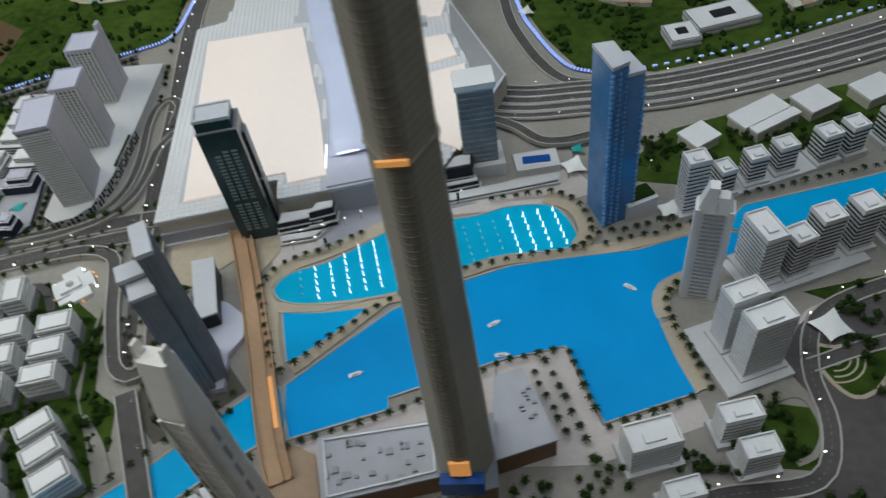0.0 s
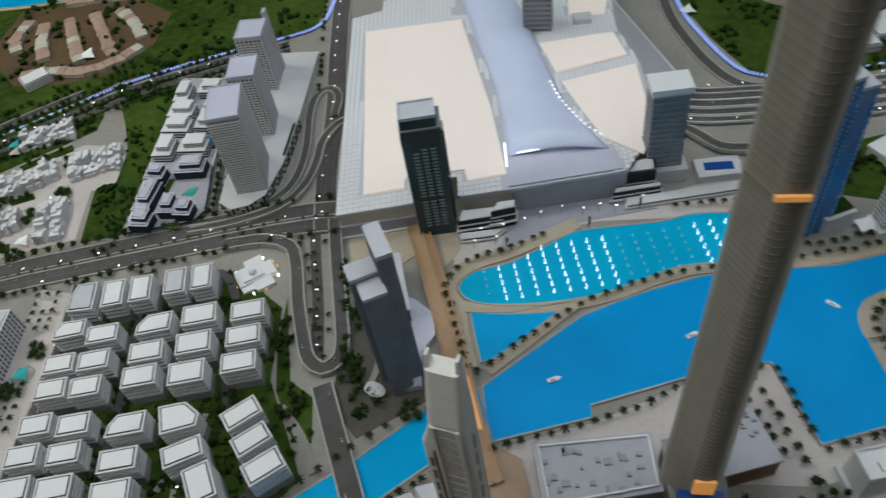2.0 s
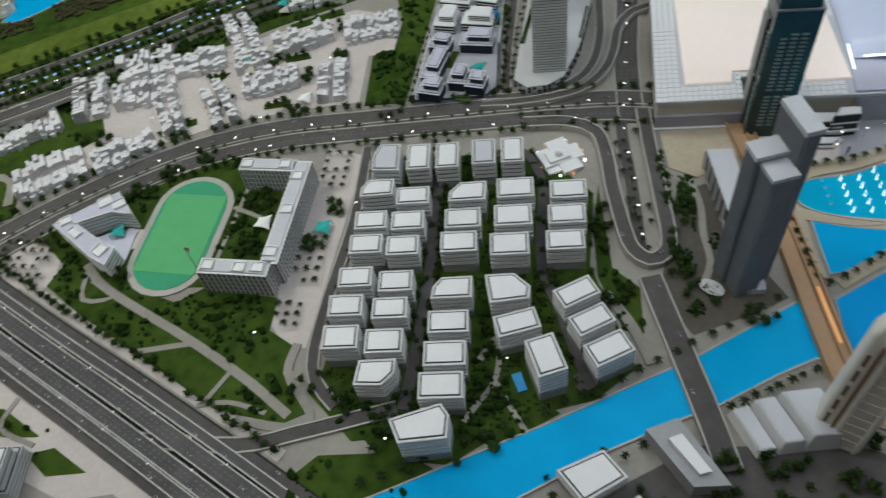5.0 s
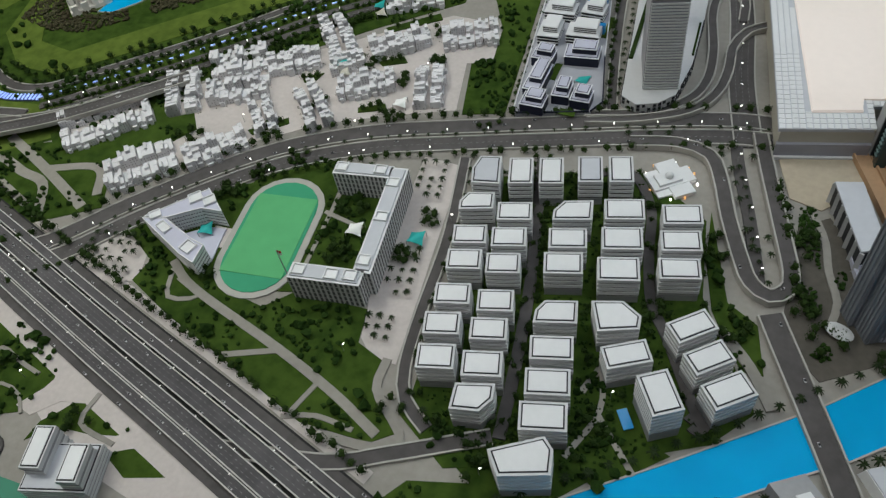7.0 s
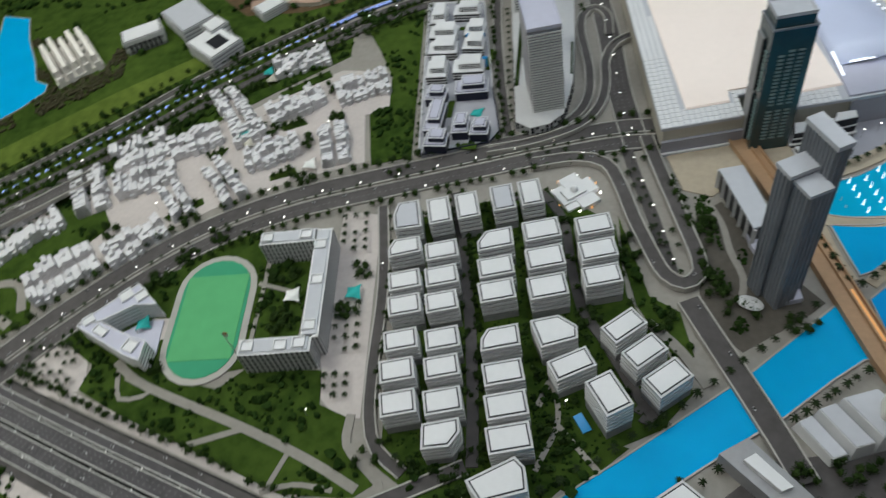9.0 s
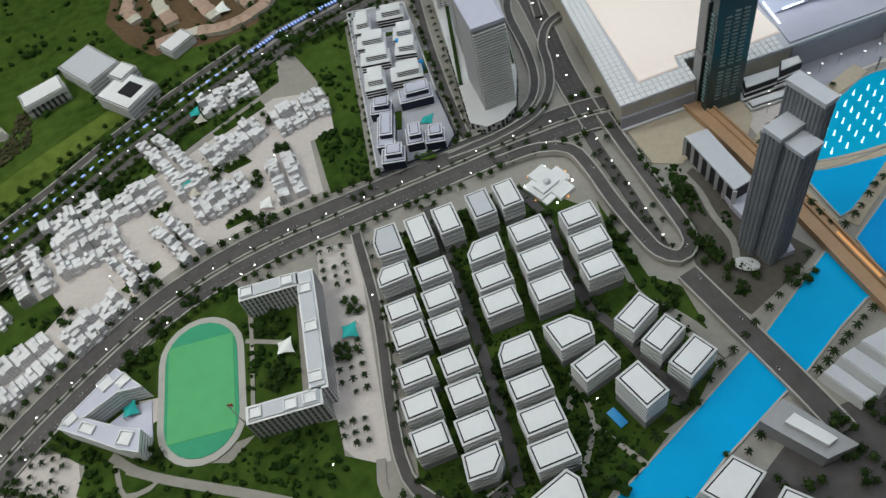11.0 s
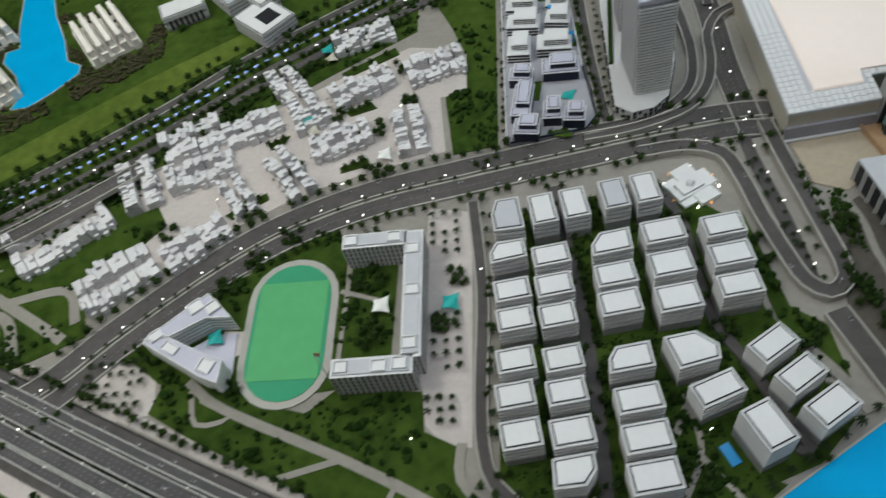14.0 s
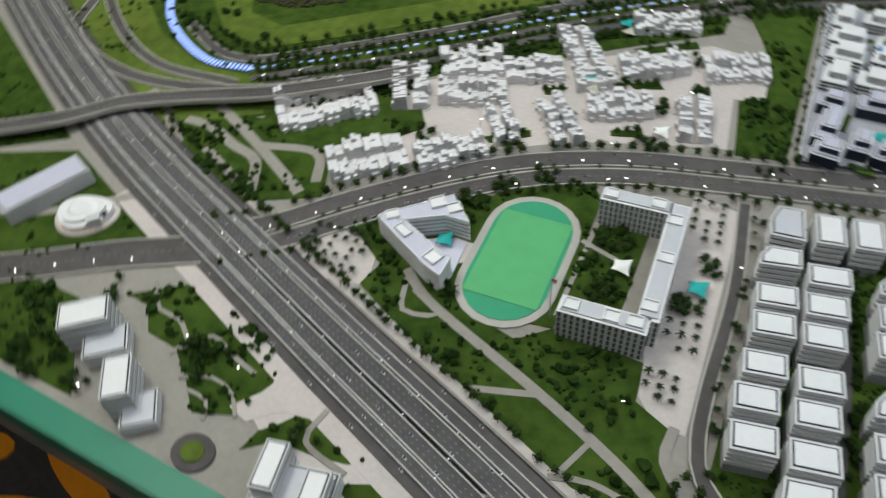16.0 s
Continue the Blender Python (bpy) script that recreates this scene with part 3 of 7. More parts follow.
def road(label, points, half, z=0.0030, lanes=1, kerb=True, name="road", low=-0.001, shift=0.0, wall=0.0, mat=None, rim=0.0013, edge=None):
    ROADS.append(label)
    z += 0.00011 * (len(ROADS) % 17)
    line = shifted(smooth(points, 0.02), shift) if shift else smooth(points, 0.02)
    bm = bmesh.new()
    ribbon(bm, line, half, low, z)
    ob = thing(name, bm, mat or ASPHALT, label, "road", kind="structure")
    if kerb:
        for side in (half + rim - 0.0001, 0.0001 - half - rim):
            bm = bmesh.new()
            ribbon(bm, shifted(line, side), rim, low, z + 0.0014 + wall)
            part("kerb", bm, edge or KERB, ob, "pale concrete kerb")
    for k in range(1, lanes):
        mid = shifted(line, -half + 2 * half * k / lanes)
        for p, a in along(mid, 0.011):
            prism(LANES, rect(p.x, p.y, 0.0042, 0.0007, math.degrees(a)), z - 0.0005, z + 0.0004)
    ROAD_TOPS.append((line, z))
    return line


BLVD = [(-1.86, 0.47), (-1.78, 0.53), (-1.69, 0.635), (-1.57, 0.755), (-1.46, 0.84), (-1.32, 0.908), (-1.16, 0.955), (-0.98, 1.003), (-0.82, 1.045), (-0.70, 1.07), (-0.62, 1.075)]
blvd_n = road("grey asphalt boulevard carriageway with street trees", BLVD, 0.0165, lanes=1, shift=0.022)
blvd_s = road("grey asphalt boulevard carriageway with street trees", BLVD, 0.0165, lanes=2, shift=-0.022)
HW = []
for shift, half, z, lanes, wall, low in ((0.0640, 0.0065, 0.0036, 1, 0.0, -0.001), (0.0482, 0.0066, 0.0080, 1, 0.0008, 0.0065), (0.0226, 0.0116, 0.0096, 3, 0.0008, 0.008), (-0.0086, 0.0104, 0.0096, 3, 0.0008, 0.008), (-0.0316, 0.0076, 0.0070, 2, 0.0006, 0.0055), (-0.0480, 0.0072, 0.0036, 1, 0.0, -0.001)):
    HW.append(road("grey highway carriageway with pale parapets and dashed lanes" if wall else "grey highway service road beside the carriageways", HIGHWAY, half, z=z, lanes=lanes, shift=shift, wall=wall, mat=HW_ASPHALT if wall else ASPHALT, kerb=bool(wall), rim=0.0009, low=low, edge=PARAPET))
# bed painted near black: the shade in the gaps between raised carriageways
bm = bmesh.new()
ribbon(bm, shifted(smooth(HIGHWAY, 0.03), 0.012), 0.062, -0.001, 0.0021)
thing("road", bm, material("highway_gap_shade", (0.012, 0.012, 0.012), 0.8, vary=0.2, scale=100), "highway bed, near black for the shade between the carriageways", "road", kind="structure")
road("grey boulevard beyond the highway", [(-1.86, 0.45), (-1.98, 0.38), (-2.08, 0.31), (-2.25, 0.2)], 0.028, lanes=2)
LED_LINE = [(-2.53, 1.17), (-2.45, 1.02), (-2.35, 0.925), (-2.21, 0.862), (-2.1, 0.872), (-2.0, 0.945), (-1.9, 1.025), (-1.76, 1.145), (-1.63, 1.27), (-1.47, 1.395), (-1.36, 1.475), (-1.25, 1.55), (-1.04, 1.645), (-0.9, 1.7), (-0.825, 1.745), (-0.805, 1.85), (-0.80, 2.2)]
MAIN_N = LED_LINE[4:14]
nroad_a = road("grey asphalt ring road with street trees", MAIN_N, 0.010, lanes=2, shift=-0.030, kerb=False)
nroad_b = road("grey asphalt ring road with street trees", MAIN_N, 0.010, lanes=2, shift=-0.062, kerb=False)
road("narrow grey road behind the lit rail", LED_LINE[2:11], 0.010, lanes=1, shift=0.035)
road("grey curved flyover slip road", [(-2.45, 0.47), (-2.31, 0.58), (-2.24, 0.66), (-2.14, 0.725), (-2.0, 0.80), (-1.87, 0.897), (-1.77, 0.98)], 0.015, z=0.024, lanes=2, wall=0.0018, low=0.019)
road("grey loop slip road on the green", [(-2.62, 0.95), (-2.56, 0.83), (-2.42, 0.77), (-2.25, 0.76), (-2.05, 0.82), (-1.92, 0.91)], 0.012, lanes=1)
road("grey loop slip road on the green", [(-2.72, 1.3), (-2.66, 1.05), (-2.5, 0.9), (-2.3, 0.81), (-2.1, 0.82)], 0.010, lanes=1)
# roads west of the mall
loop_line = road("grey turning loop of road with pale kerbs", [(-0.86, 0.995), (-0.78, 1.008), (-0.725, 0.99), (-0.70, 0.935), (-0.68, 0.86), (-0.650, 0.772), (-0.633, 0.736), (-0.606, 0.719), (-0.584, 0.735), (-0.580, 0.768), (-0.602, 0.86), (-0.632, 0.98), (-0.650, 1.06)], 0.0105, lanes=1, z=0.0085, wall=0.0012, low=0.001)
road("dark grey road inside the turning loop", [(-0.622, 0.745), (-0.645, 0.86), (-0.675, 0.98), (-0.69, 1.06)], 0.010, kerb=False, z=0.0022)
road("grey avenue beside the shopping mall", [(-0.665, 1.03), (-0.695, 1.2), (-0.715, 1.40), (-0.755, 1.65), (-0.785, 1.9), (-0.80, 2.3)], 0.022, lanes=4, z=0.0026)
road("grey elevated ramp curving up with white parapets", [(-0.95, 1.035), (-0.86, 1.055), (-0.775, 1.095), (-0.735, 1.15), (-0.722, 1.22), (-0.722, 1.29), (-0.70, 1.345), (-0.665, 1.37)], 0.0075, z=0.009, wall=0.002, low=0.002)
road("grey elevated ramp curving up with white parapets", [(-0.95, 1.050), (-0.85, 1.078), (-0.785, 1.12), (-0.757, 1.18), (-0.755, 1.27), (-0.772, 1.39), (-0.768, 1.455), (-0.742, 1.478), (-0.716, 1.45), (-0.712, 1.38)], 0.0075, z=0.0065, wall=0.002, low=0.001)
road("narrow road beside the slab towers", [(-0.905, 1.05), (-0.93, 1.2), (-0.955, 1.4), (-0.97, 1.6)], 0.008)
bridge = road("grey road bridge over the canal with pale parapets", [(-0.602, 0.690), (-0.573, 0.625), (-0.53, 0.53), (-0.495, 0.45), (-0.475, 0.40)], 0.0160, z=0.0070, lanes=1, wall=0.0012, low=0.003, name="bridge")
# local streets
street_w = road("narrow grey street beside the townhouses", [(-1.135, 0.90), (-1.105, 0.72), (-1.095, 0.56), (-1.085, 0.47), (-1.065, 0.42), (-1.02, 0.385)], 0.008)
road("narrow grey street along the highway", [(-1.30, 0.275), (-1.14, 0.30), (-1.06, 0.335), (-0.98, 0.375), (-0.93, 0.40)], 0.010)
street_m = road("narrow grey street between townhouses", [(-1.0, 0.93), (-0.965, 0.75), (-0.945, 0.64), (-0.928, 0.50), (-0.92, 0.40)], 0.009, kerb=False)
road("narrow grey street between townhouses", [(-0.92, 0.90), (-0.85, 0.93), (-0.8, 0.86), (-0.785, 0.76), (-0.765, 0.67), (-0.735, 0.62), (-0.69, 0.53), (-0.665, 0.49)], 0.008, kerb=False)
road("round grey turning place", smooth([(-0.687, 0.494), (-0.675, 0.505), (-0.663, 0.494), (-0.675, 0.483)], 0.01, True), 0.006, kerb=False)
# roads in the east
EAST_HW = [(-0.12, 1.62), (-0.03, 1.42), (0.06, 1.375), (0.2, 1.375), (0.36, 1.38), (0.56, 1.42), (0.8, 1.49), (1.1, 1.60), (1.48, 1.72)]
ehw = [road("grey multi-lane highway with pale edges", EAST_HW, half, lanes=2, shift=s, z=zz, wall=0.0012, low=zz - 0.002, edge=PARAPET) for s, zz, half in ((0.044, 0.007, 0.0075), (0.022, 0.0095, 0.0095), (-0.003, 0.011, 0.0095), (-0.026, 0.0085, 0.0085), (-0.047, 0.006, 0.0075))]
road("grey road beside a lit rail", [(0.02, 2.2), (0.04, 1.78), (0.08, 1.60), (0.14, 1.47), (0.2, 1.43), (0.3, 1.425)], 0.011, lanes=1)
road("grey curved slip road near the towers", [(-0.02, 1.33), (0.05, 1.29), (0.1, 1.24), (0.16, 1.235), (0.21, 1.25)], 0.009, z=0.012, wall=0.002, low=0.006)
south_e = road("grey street round the tower plaza", [(-0.04, 0.48), (0.06, 0.46), (0.16, 0.46), (0.3, 0.50), (0.43, 0.52), (0.47, 0.6), (0.47, 0.7), (0.52, 0.80), (0.7, 0.87), (1.0, 0.95)], 0.011, lanes=2)
road("grey street between the eastern towers", [(0.47, 0.70), (0.6, 0.74), (0.9, 0.8)], 0.010, lanes=1)
thing("road_markings", LANES, LINE, "fine white dashed lane markings on the roads", "markings", kind="stuff")

# garden paths
for step, (pts, half) in enumerate((([(-2.245, 0.738), (-2.184, 0.71), (-2.083, 0.636)], 0.010), ([(-2.116, 0.696), (-2.056, 0.697), (-1.984, 0.673), (-1.92, 0.655), (-1.874, 0.58)], 0.010), ([(-2.084, 0.755), (-1.951, 0.696), (-1.8, 0.622)], 0.010), ([(-1.947, 0.69), (-1.833, 0.718), (-1.789, 0.655)], 0.009), ([(-2.026, 0.645), (-1.912, 0.598)], 0.008), ([(-2.37, 0.36), (-2.22, 0.37), (-2.12, 0.44), (-2.05, 0.50)], 0.008), ([(-0.79, 0.635), (-0.80, 0.58), (-0.83, 0.50)], 0.005), ([(-1.55, 0.555), (-1.48, 0.512), (-1.29, 0.447), (-1.17, 0.40), (-1.085, 0.358)], 0.0075), ([(-1.28, 0.445), (-1.37, 0.412)], 0.005), ([(-1.2, 0.412), (-1.22, 0.355)], 0.004), ([(-1.54, 0.540), (-1.517, 0.486), (-1.467, 0.500), (-1.52, 0.525)], 0.0042), ([(-1.12, 0.355), (-1.18, 0.36), (-1.23, 0.345)], 0.004), ([(-1.115, 0.475), (-1.112, 0.425), (-1.07, 0.385), (-1.05, 0.36), (-1.08, 0.34), (-1.16, 0.335)], 0.007), ([(-1.885, 0.365), (-1.842, 0.328), (-1.803, 0.327), (-1.760, 0.300)], 0.0036), ([(-1.775, 0.274), (-1.758, 0.300), (-1.736, 0.325), (-1.690, 0.312), (-1.641, 0.301)], 0.0036), ([(-1.52, 0.30), (-1.52, 0.25), (-1.45, 0.235)], 0.004), ([(-0.815, 0.56), (-0.80, 0.48), (-0.83, 0.40)], 0.004), ([(-0.80, 0.47), (-0.74, 0.40)], 0.004), ([(-1.335, 0.72), (-1.255, 0.70)], 0.004), ([(-0.665, 0.65), (-0.62, 0.60), (-0.585, 0.54)], 0.008), ([(-0.555, 0.903), (-0.535, 0.847), (-0.528, 0.791), (-0.514, 0.737), (-0.520, 0.700)], 0.0055), ([(-1.33, 0.82), (-1.315, 0.57)], 0.0035), ([(-1.660, 0.213), (-1.675, 0.238), (-1.710, 0.240)], 0.0026), ([(-1.735, 0.250), (-1.690, 0.270), (-1.650, 0.262), (-1.624, 0.236)], 0.0026))):
    bm = bmesh.new()
    ribbon(bm, smooth(pts, 0.015), half, 0.0005, 0.0019 + 0.00008 * step)
    thing("path", bm, PAVING, "pale paved garden path across the lawn", "path", kind="structure")

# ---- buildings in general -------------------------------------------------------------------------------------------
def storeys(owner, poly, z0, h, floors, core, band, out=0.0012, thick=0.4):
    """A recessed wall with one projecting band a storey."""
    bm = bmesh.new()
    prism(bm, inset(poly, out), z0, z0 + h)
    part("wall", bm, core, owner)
    step = h / floors
    bm = bmesh.new()
    prism(bm, poly, 0, step * thick)
    me = mesh_of("storey_band", bm, band)
    for k in range(floors):
        ob = new("storey_band", me)
        ob.parent, ob.location = owner, (0, 0, z0 + step * (k + 1) - step * thick)


def flat_roof(owner, poly, z, rim, panel, edge=0.003, lift=0.0025):
    bm = bmesh.new()
    prism(bm, poly, z, z + 0.0012)
    part("roof", bm, rim, owner)
    bm = bmesh.new()
    prism(bm, inset(poly, edge - 0.0020), z + 0.0008, z + 0.0017)
    part("roof_gutter", bm, CHARCOAL, owner, "dark gutter line round the roof")
    bm = bmesh.new()
    prism(bm, inset(poly, edge), z + 0.001, z + lift)
    part("roof_panel", bm, panel, owner, "white flat roof panel")


HOUSES = []


def townhouse(poly, h=0.056, roof=None, floors=5):
    HOUSES.append([tuple(p) for p in poly])
    base = (sum(p[0] for p in poly) / len(poly), sum(p[1] for p in poly) / len(poly))
    local = [(x - base[0], y - base[1]) for x, y in poly]
    ob = empty("townhouse_block", "white model apartment block with banded storeys and a flat white roof", "building", "townhouse blocks", (*base, 0))
    # ground storey toned grey: shade low between the blocks, put in its colour
    bm = bmesh.new()
    prism(bm, inset(local, 0.0006), 0.0, h * 0.28)
    part("podium", bm, MIDGREY, ob, "ground storey, grey for the shade at its foot")
    # recessed walls between the bands carry their shade as near-black colour
    storeys(ob, local, h * 0.28, h * 0.70, floors - 1, FACADE_SHADE, WHITE, 0.0024, 0.58)
    flat_roof(ob, local, h * 0.98, PALE, roof or WHITE, 0.0054)
    return ob


# ---- townhouse quarter ----------------------------------------------------------------------------------------------
T = 13
for cx, cy, w, d, t in ((-1.013, 0.842, 0.040, 0.059, T), (-0.964, 0.853, 0.040, 0.059, T), (-0.903, 0.870, 0.040, 0.058, T), (-0.855, 0.881, 0.039, 0.058, T), (-1.053, 0.692, 0.053, 0.037, T), (-1.046, 0.643, 0.053, 0.038, T), (-1.042, 0.578, 0.053, 0.037, T), (-1.040, 0.525, 0.053, 0.038, T), (-1.030, 0.471, 0.054, 0.040, T), (-0.998, 0.754, 0.055, 0.037, T), (-0.992, 0.701, 0.054, 0.038, T), (-0.986, 0.650, 0.052, 0.038, T), (-0.977, 0.582, 0.053, 0.038, T), (-0.972, 0.533, 0.053, 0.037, T), (-0.964, 0.477, 0.056, 0.040, T), (-0.904, 0.720, 0.058, 0.039, T), (-0.899, 0.672, 0.058, 0.040, T), (-0.879, 0.526, 0.060, 0.038, T), (-0.871, 0.474, 0.061, 0.040, T), (-0.864, 0.424, 0.063, 0.041, T), (-0.833, 0.797, 0.061, 0.042, T), (-0.825, 0.739, 0.061, 0.043, T), (-0.819, 0.681, 0.061, 0.043, T), (-0.780, 0.543, 0.063, 0.036, 27), (-0.747, 0.807, 0.059, 0.039, T), (-0.741, 0.755, 0.059, 0.039, T), (-0.735, 0.703, 0.059, 0.038, T), (-0.704, 0.610, 0.060, 0.036, 39), (-0.676, 0.567, 0.058, 0.036, 39), (-0.646, 0.525, 0.060, 0.039, 38)):
    townhouse(rect(cx, cy, w, d, t), roof=ROOF_GREY if cx == -0.903 else None)
for poly in ([(-1.094, 0.83), (-1.089, 0.86), (-1.053, 0.867), (-1.039, 0.805), (-1.086, 0.798)], [(-1.091, 0.755), (-1.083, 0.776), (-1.040, 0.785), (-1.033, 0.751), (-1.087, 0.737)], [(-0.990, 0.439), (-0.937, 0.452), (-0.933, 0.429), (-0.946, 0.407), (-0.986, 0.400)], [(-0.939, 0.770), (-0.927, 0.793), (-0.883, 0.804), (-0.877, 0.764), (-0.936, 0.750)], [(-0.917, 0.581), (-0.908, 0.600), (-0.862, 0.611), (-0.855, 0.573), (-0.915, 0.559)], [(-0.844, 0.616), (-0.801, 0.627), (-0.772, 0.608), (-0.771, 0.586), (-0.825, 0.568)]):
    townhouse(poly, roof=ROOF_GREY if poly[0][1] == 0.83 else None)
townhouse([(-0.917, 0.355), (-0.853, 0.392), (-0.838, 0.378), (-0.833, 0.345), (-0.895, 0.325)], 0.07, floors=6)
townhouse(rect(-0.728, 0.488, 0.042, 0.060, 30), 0.075, floors=7)
bm = bmesh.new()
box(bm, -0.765, 0.475, 0, 0.014, 0.03, 0.004, 30)
thing("swimming_pool", bm, POOL, "small blue swimming pool beside a white block", "pool")

# ---- villa podium ---------------------------------------------------------------------------------------------------
bm = bmesh.new()
prism(bm, [(-1.127, 1.53), (-0.995, 1.525), (-0.952, 1.216), (-0.928, 1.085), (-0.945, 1.055), (-1.078, 1.025), (-1.085, 1.04)], 0, 0.010)
villa_base = thing("villa_podium", bm, POD_ROOF, "grey podium slab with low walls under stepped villas", "podium")
EDGE = [(-1.127, 1.53), (-0.995, 1.525), (-0.952, 1.216), (-0.928, 1.085), (-0.945, 1.055), (-1.078, 1.025), (-1.085, 1.04)]
for a, b in zip(EDGE, EDGE[1:] + EDGE[:1]):
    va, vb = Vector(a), Vector(b)
    m, d = (va + vb) / 2, vb - va
    bm = bmesh.new()
    box(bm, m.x, m.y, 0.0098, max(0.004, d.length - 0.003), 0.0022, 0.0034, math.degrees(math.atan2(d.y, d.x)))
    part("parapet", bm, NAVY if m.y < 1.2 else WHITE, villa_base, "dark low wall" if m.y < 1.2 else "")
for bx, by, bw, bd in ((-0.985, 1.045, 0.030, 0.016), (-1.035, 1.155, 0.014, 0.05), (-0.965, 1.31, 0.010, 0.07), (-1.035, 1.425, 0.016, 0.012)):
    bm = bmesh.new()
    box(bm, bx, by, 0.0098, bw, bd, 0.0016, -4)
    part("planting_bed", bm, LAWN, villa_base, "small green planting bed")
for by in (1.09, 1.17, 1.30, 1.41):
    bm = bmesh.new()
    box(bm, -1.03, by, 0.0098, 0.012, 0.03, 0.0010, -4)
    part("court_paving", bm, MIDGREY, villa_base, "grey court paving")


def villa(cx, cy, w, d, turn, dark, h=0.034):
    ob = empty("villa_block", "dark navy stepped model villa with white edged terraces" if dark else "white stepped model villa with dark storey lines", "building", "stepped villas", (cx, cy, 0.010), turn)
    for f, z0, z1 in ((1.0, 0, 0.62), (0.70, 0.62, 1.0)):
        p = rect((1 - f) * w * 0.2, (1 - f) * d * 0.35, w * f, d * (f + 0.06 * (f < 1)))
        bm = bmesh.new()
        prism(bm, inset(p, 0.0010), h * z0, h * z1 - 0.0010)
        part("wall", bm, NAVY if dark else FACADE_SHADE, ob)
        for lv in ((0.34, 0.67, 1.0) if not dark else (1.0,)):
            z = h * (z0 + (z1 - z0) * lv)
            bm = bmesh.new()
            prism(bm, p, z - (0.0007 if dark else 0.0016), z)
            part("terrace", bm, WHITE, ob)
        bm = bmesh.new()
        prism(bm, inset(p, 0.0016), h * z1 - 0.001, h * z1 + 0.0005)
        part("terrace_floor", bm, ROOF_LAVENDER if dark else WHITE, ob)
        if dark:
            bm = bmesh.new()
            prism(bm, inset(p, 0.0030), h * z1 - 0.001, h * z1 + 0.0009)
            part("terrace_line", bm, NAVY, ob)
            bm = bmesh.new()
            prism(bm, inset(p, 0.0042), h * z1 - 0.001, h * z1 + 0.0014)
            part("terrace_panel", bm, ROOF_LAVENDER, ob)
    return ob


for cx, cy, w, d, t, dark in ((-1.091, 1.453, 0.036, 0.060, 0, 0), (-1.027, 1.468, 0.060, 0.036, -2, 0), (-1.073, 1.389, 0.062, 0.042, -2, 0), (-1.067, 1.334, 0.064, 0.042, -2, 0), (-1.002, 1.395, 0.045, 0.042, -4, 0), (-1.000, 1.343, 0.047, 0.040, -6, 0), (-1.072, 1.262, 0.044, 0.056, 0, 0), (-1.005, 1.268, 0.066, 0.044, 0, 0), (-0.992, 1.200, 0.068, 0.042, 3, 1), (-1.064, 1.180, 0.044, 0.034, -4, 1), (-1.058, 1.112, 0.036, 0.082, -4, 1), (-1.048, 1.046, 0.046, 0.038, -4, 1), (-1.004, 1.085, 0.034, 0.044, 0, 1), (-0.965, 1.074, 0.038, 0.036, -3, 1)):
    villa(cx, cy, w, d, t, dark)
for cx, cy, w, d in ((-1.0, 1.372, 0.04, 0.010), (-0.985, 1.290, 0.035, 0.010)):
    bm = bmesh.new()
    box(bm, cx, cy, 0.012, w, d, 0.020, -3)
    thing("roof_pool", bm, POOL, "bright blue roof pool on a white villa", "pool")

# ---- school ---------------------------------------------------------------------------------------------------------
def windowed(owner, cx, cy, w, d, z0, h, turn, nw, nd, nh, wall=PALE, glass=CHARCOAL, fill=0.6, tall=0.78):
    """A block with its own window pieces on four sides."""
    bm = bmesh.new()
    box(bm, cx, cy, z0, w, d, h, turn)
    part("wall", bm, wall, owner)
    c, s = math.cos(radians(turn)), math.sin(radians(turn))
    bm = bmesh.new()
    ww, wh = None, h / nh * tall
    for side in range(4):
        length, n, off = ((w, nw, d / 2) if side % 2 == 0 else (d, nd, w / 2))
        ww = length / n * fill
        for i in range(n):
            for k in range(nh):
                u = -length / 2 + (i + 0.5) * length / n
                lu, lv = ((u, -off), (off, u), (u, off), (-off, u))[side]
                box(bm, cx + c * lu - s * lv, cy + s * lu + c * lv, z0 + (k + 0.5) * h / nh - wh / 2, ww if side % 2 == 0 else 0.0006, 0.0006 if side % 2 == 0 else ww, wh, turn)
    part("window", bm, glass, owner, "dark window openings in rows")


school = empty("school_building", "pale grey U-shaped model school with rows of dark windows", "building")
for cx, cy, w, d, t, nw, nd in ((-1.277, 0.784, 0.105, 0.028, 6, 14, 4), (-1.203, 0.690, 0.030, 0.225, 6, 4, 26), (-1.246, 0.562, 0.120, 0.030, 6, 14, 4)):
    windowed(school, cx, cy, w, d, 0, 0.056, t, nw, nd, 5, WHITE, WINDOW_GREY, 0.50)
for cx, cy, w, d in ((-1.277, 0.784, 0.098, 0.021), (-1.203, 0.690, 0.023, 0.215), (-1.246, 0.562, 0.112, 0.023)):
    bm = bmesh.new()
    box(bm, cx, cy, 0.056, w, d, 0.0025, 6)
    part("roof", bm, ROOF_GREY, school)
for cx, cy in ((-1.315, 0.780), (-1.245, 0.788), (-1.213, 0.765), (-1.203, 0.69), (-1.196, 0.60), (-1.29, 0.558), (-1.235, 0.562), (-1.205, 0.567)):
    bm = bmesh.new()
    terrace_box(bm, rect(0, 0, 0.021, 0.019), 0.0055, 0.0016, 0.0030)
    frame_ob = part("roof_frame", bm, WHITE, school, "white framed roof light")
    frame_ob.location, frame_ob.rotation_euler = (cx, cy, 0.0565), (0, 0, radians(6))
annex = empty("triangular_building", "pale grey V-shaped model building round a paved court", "building")
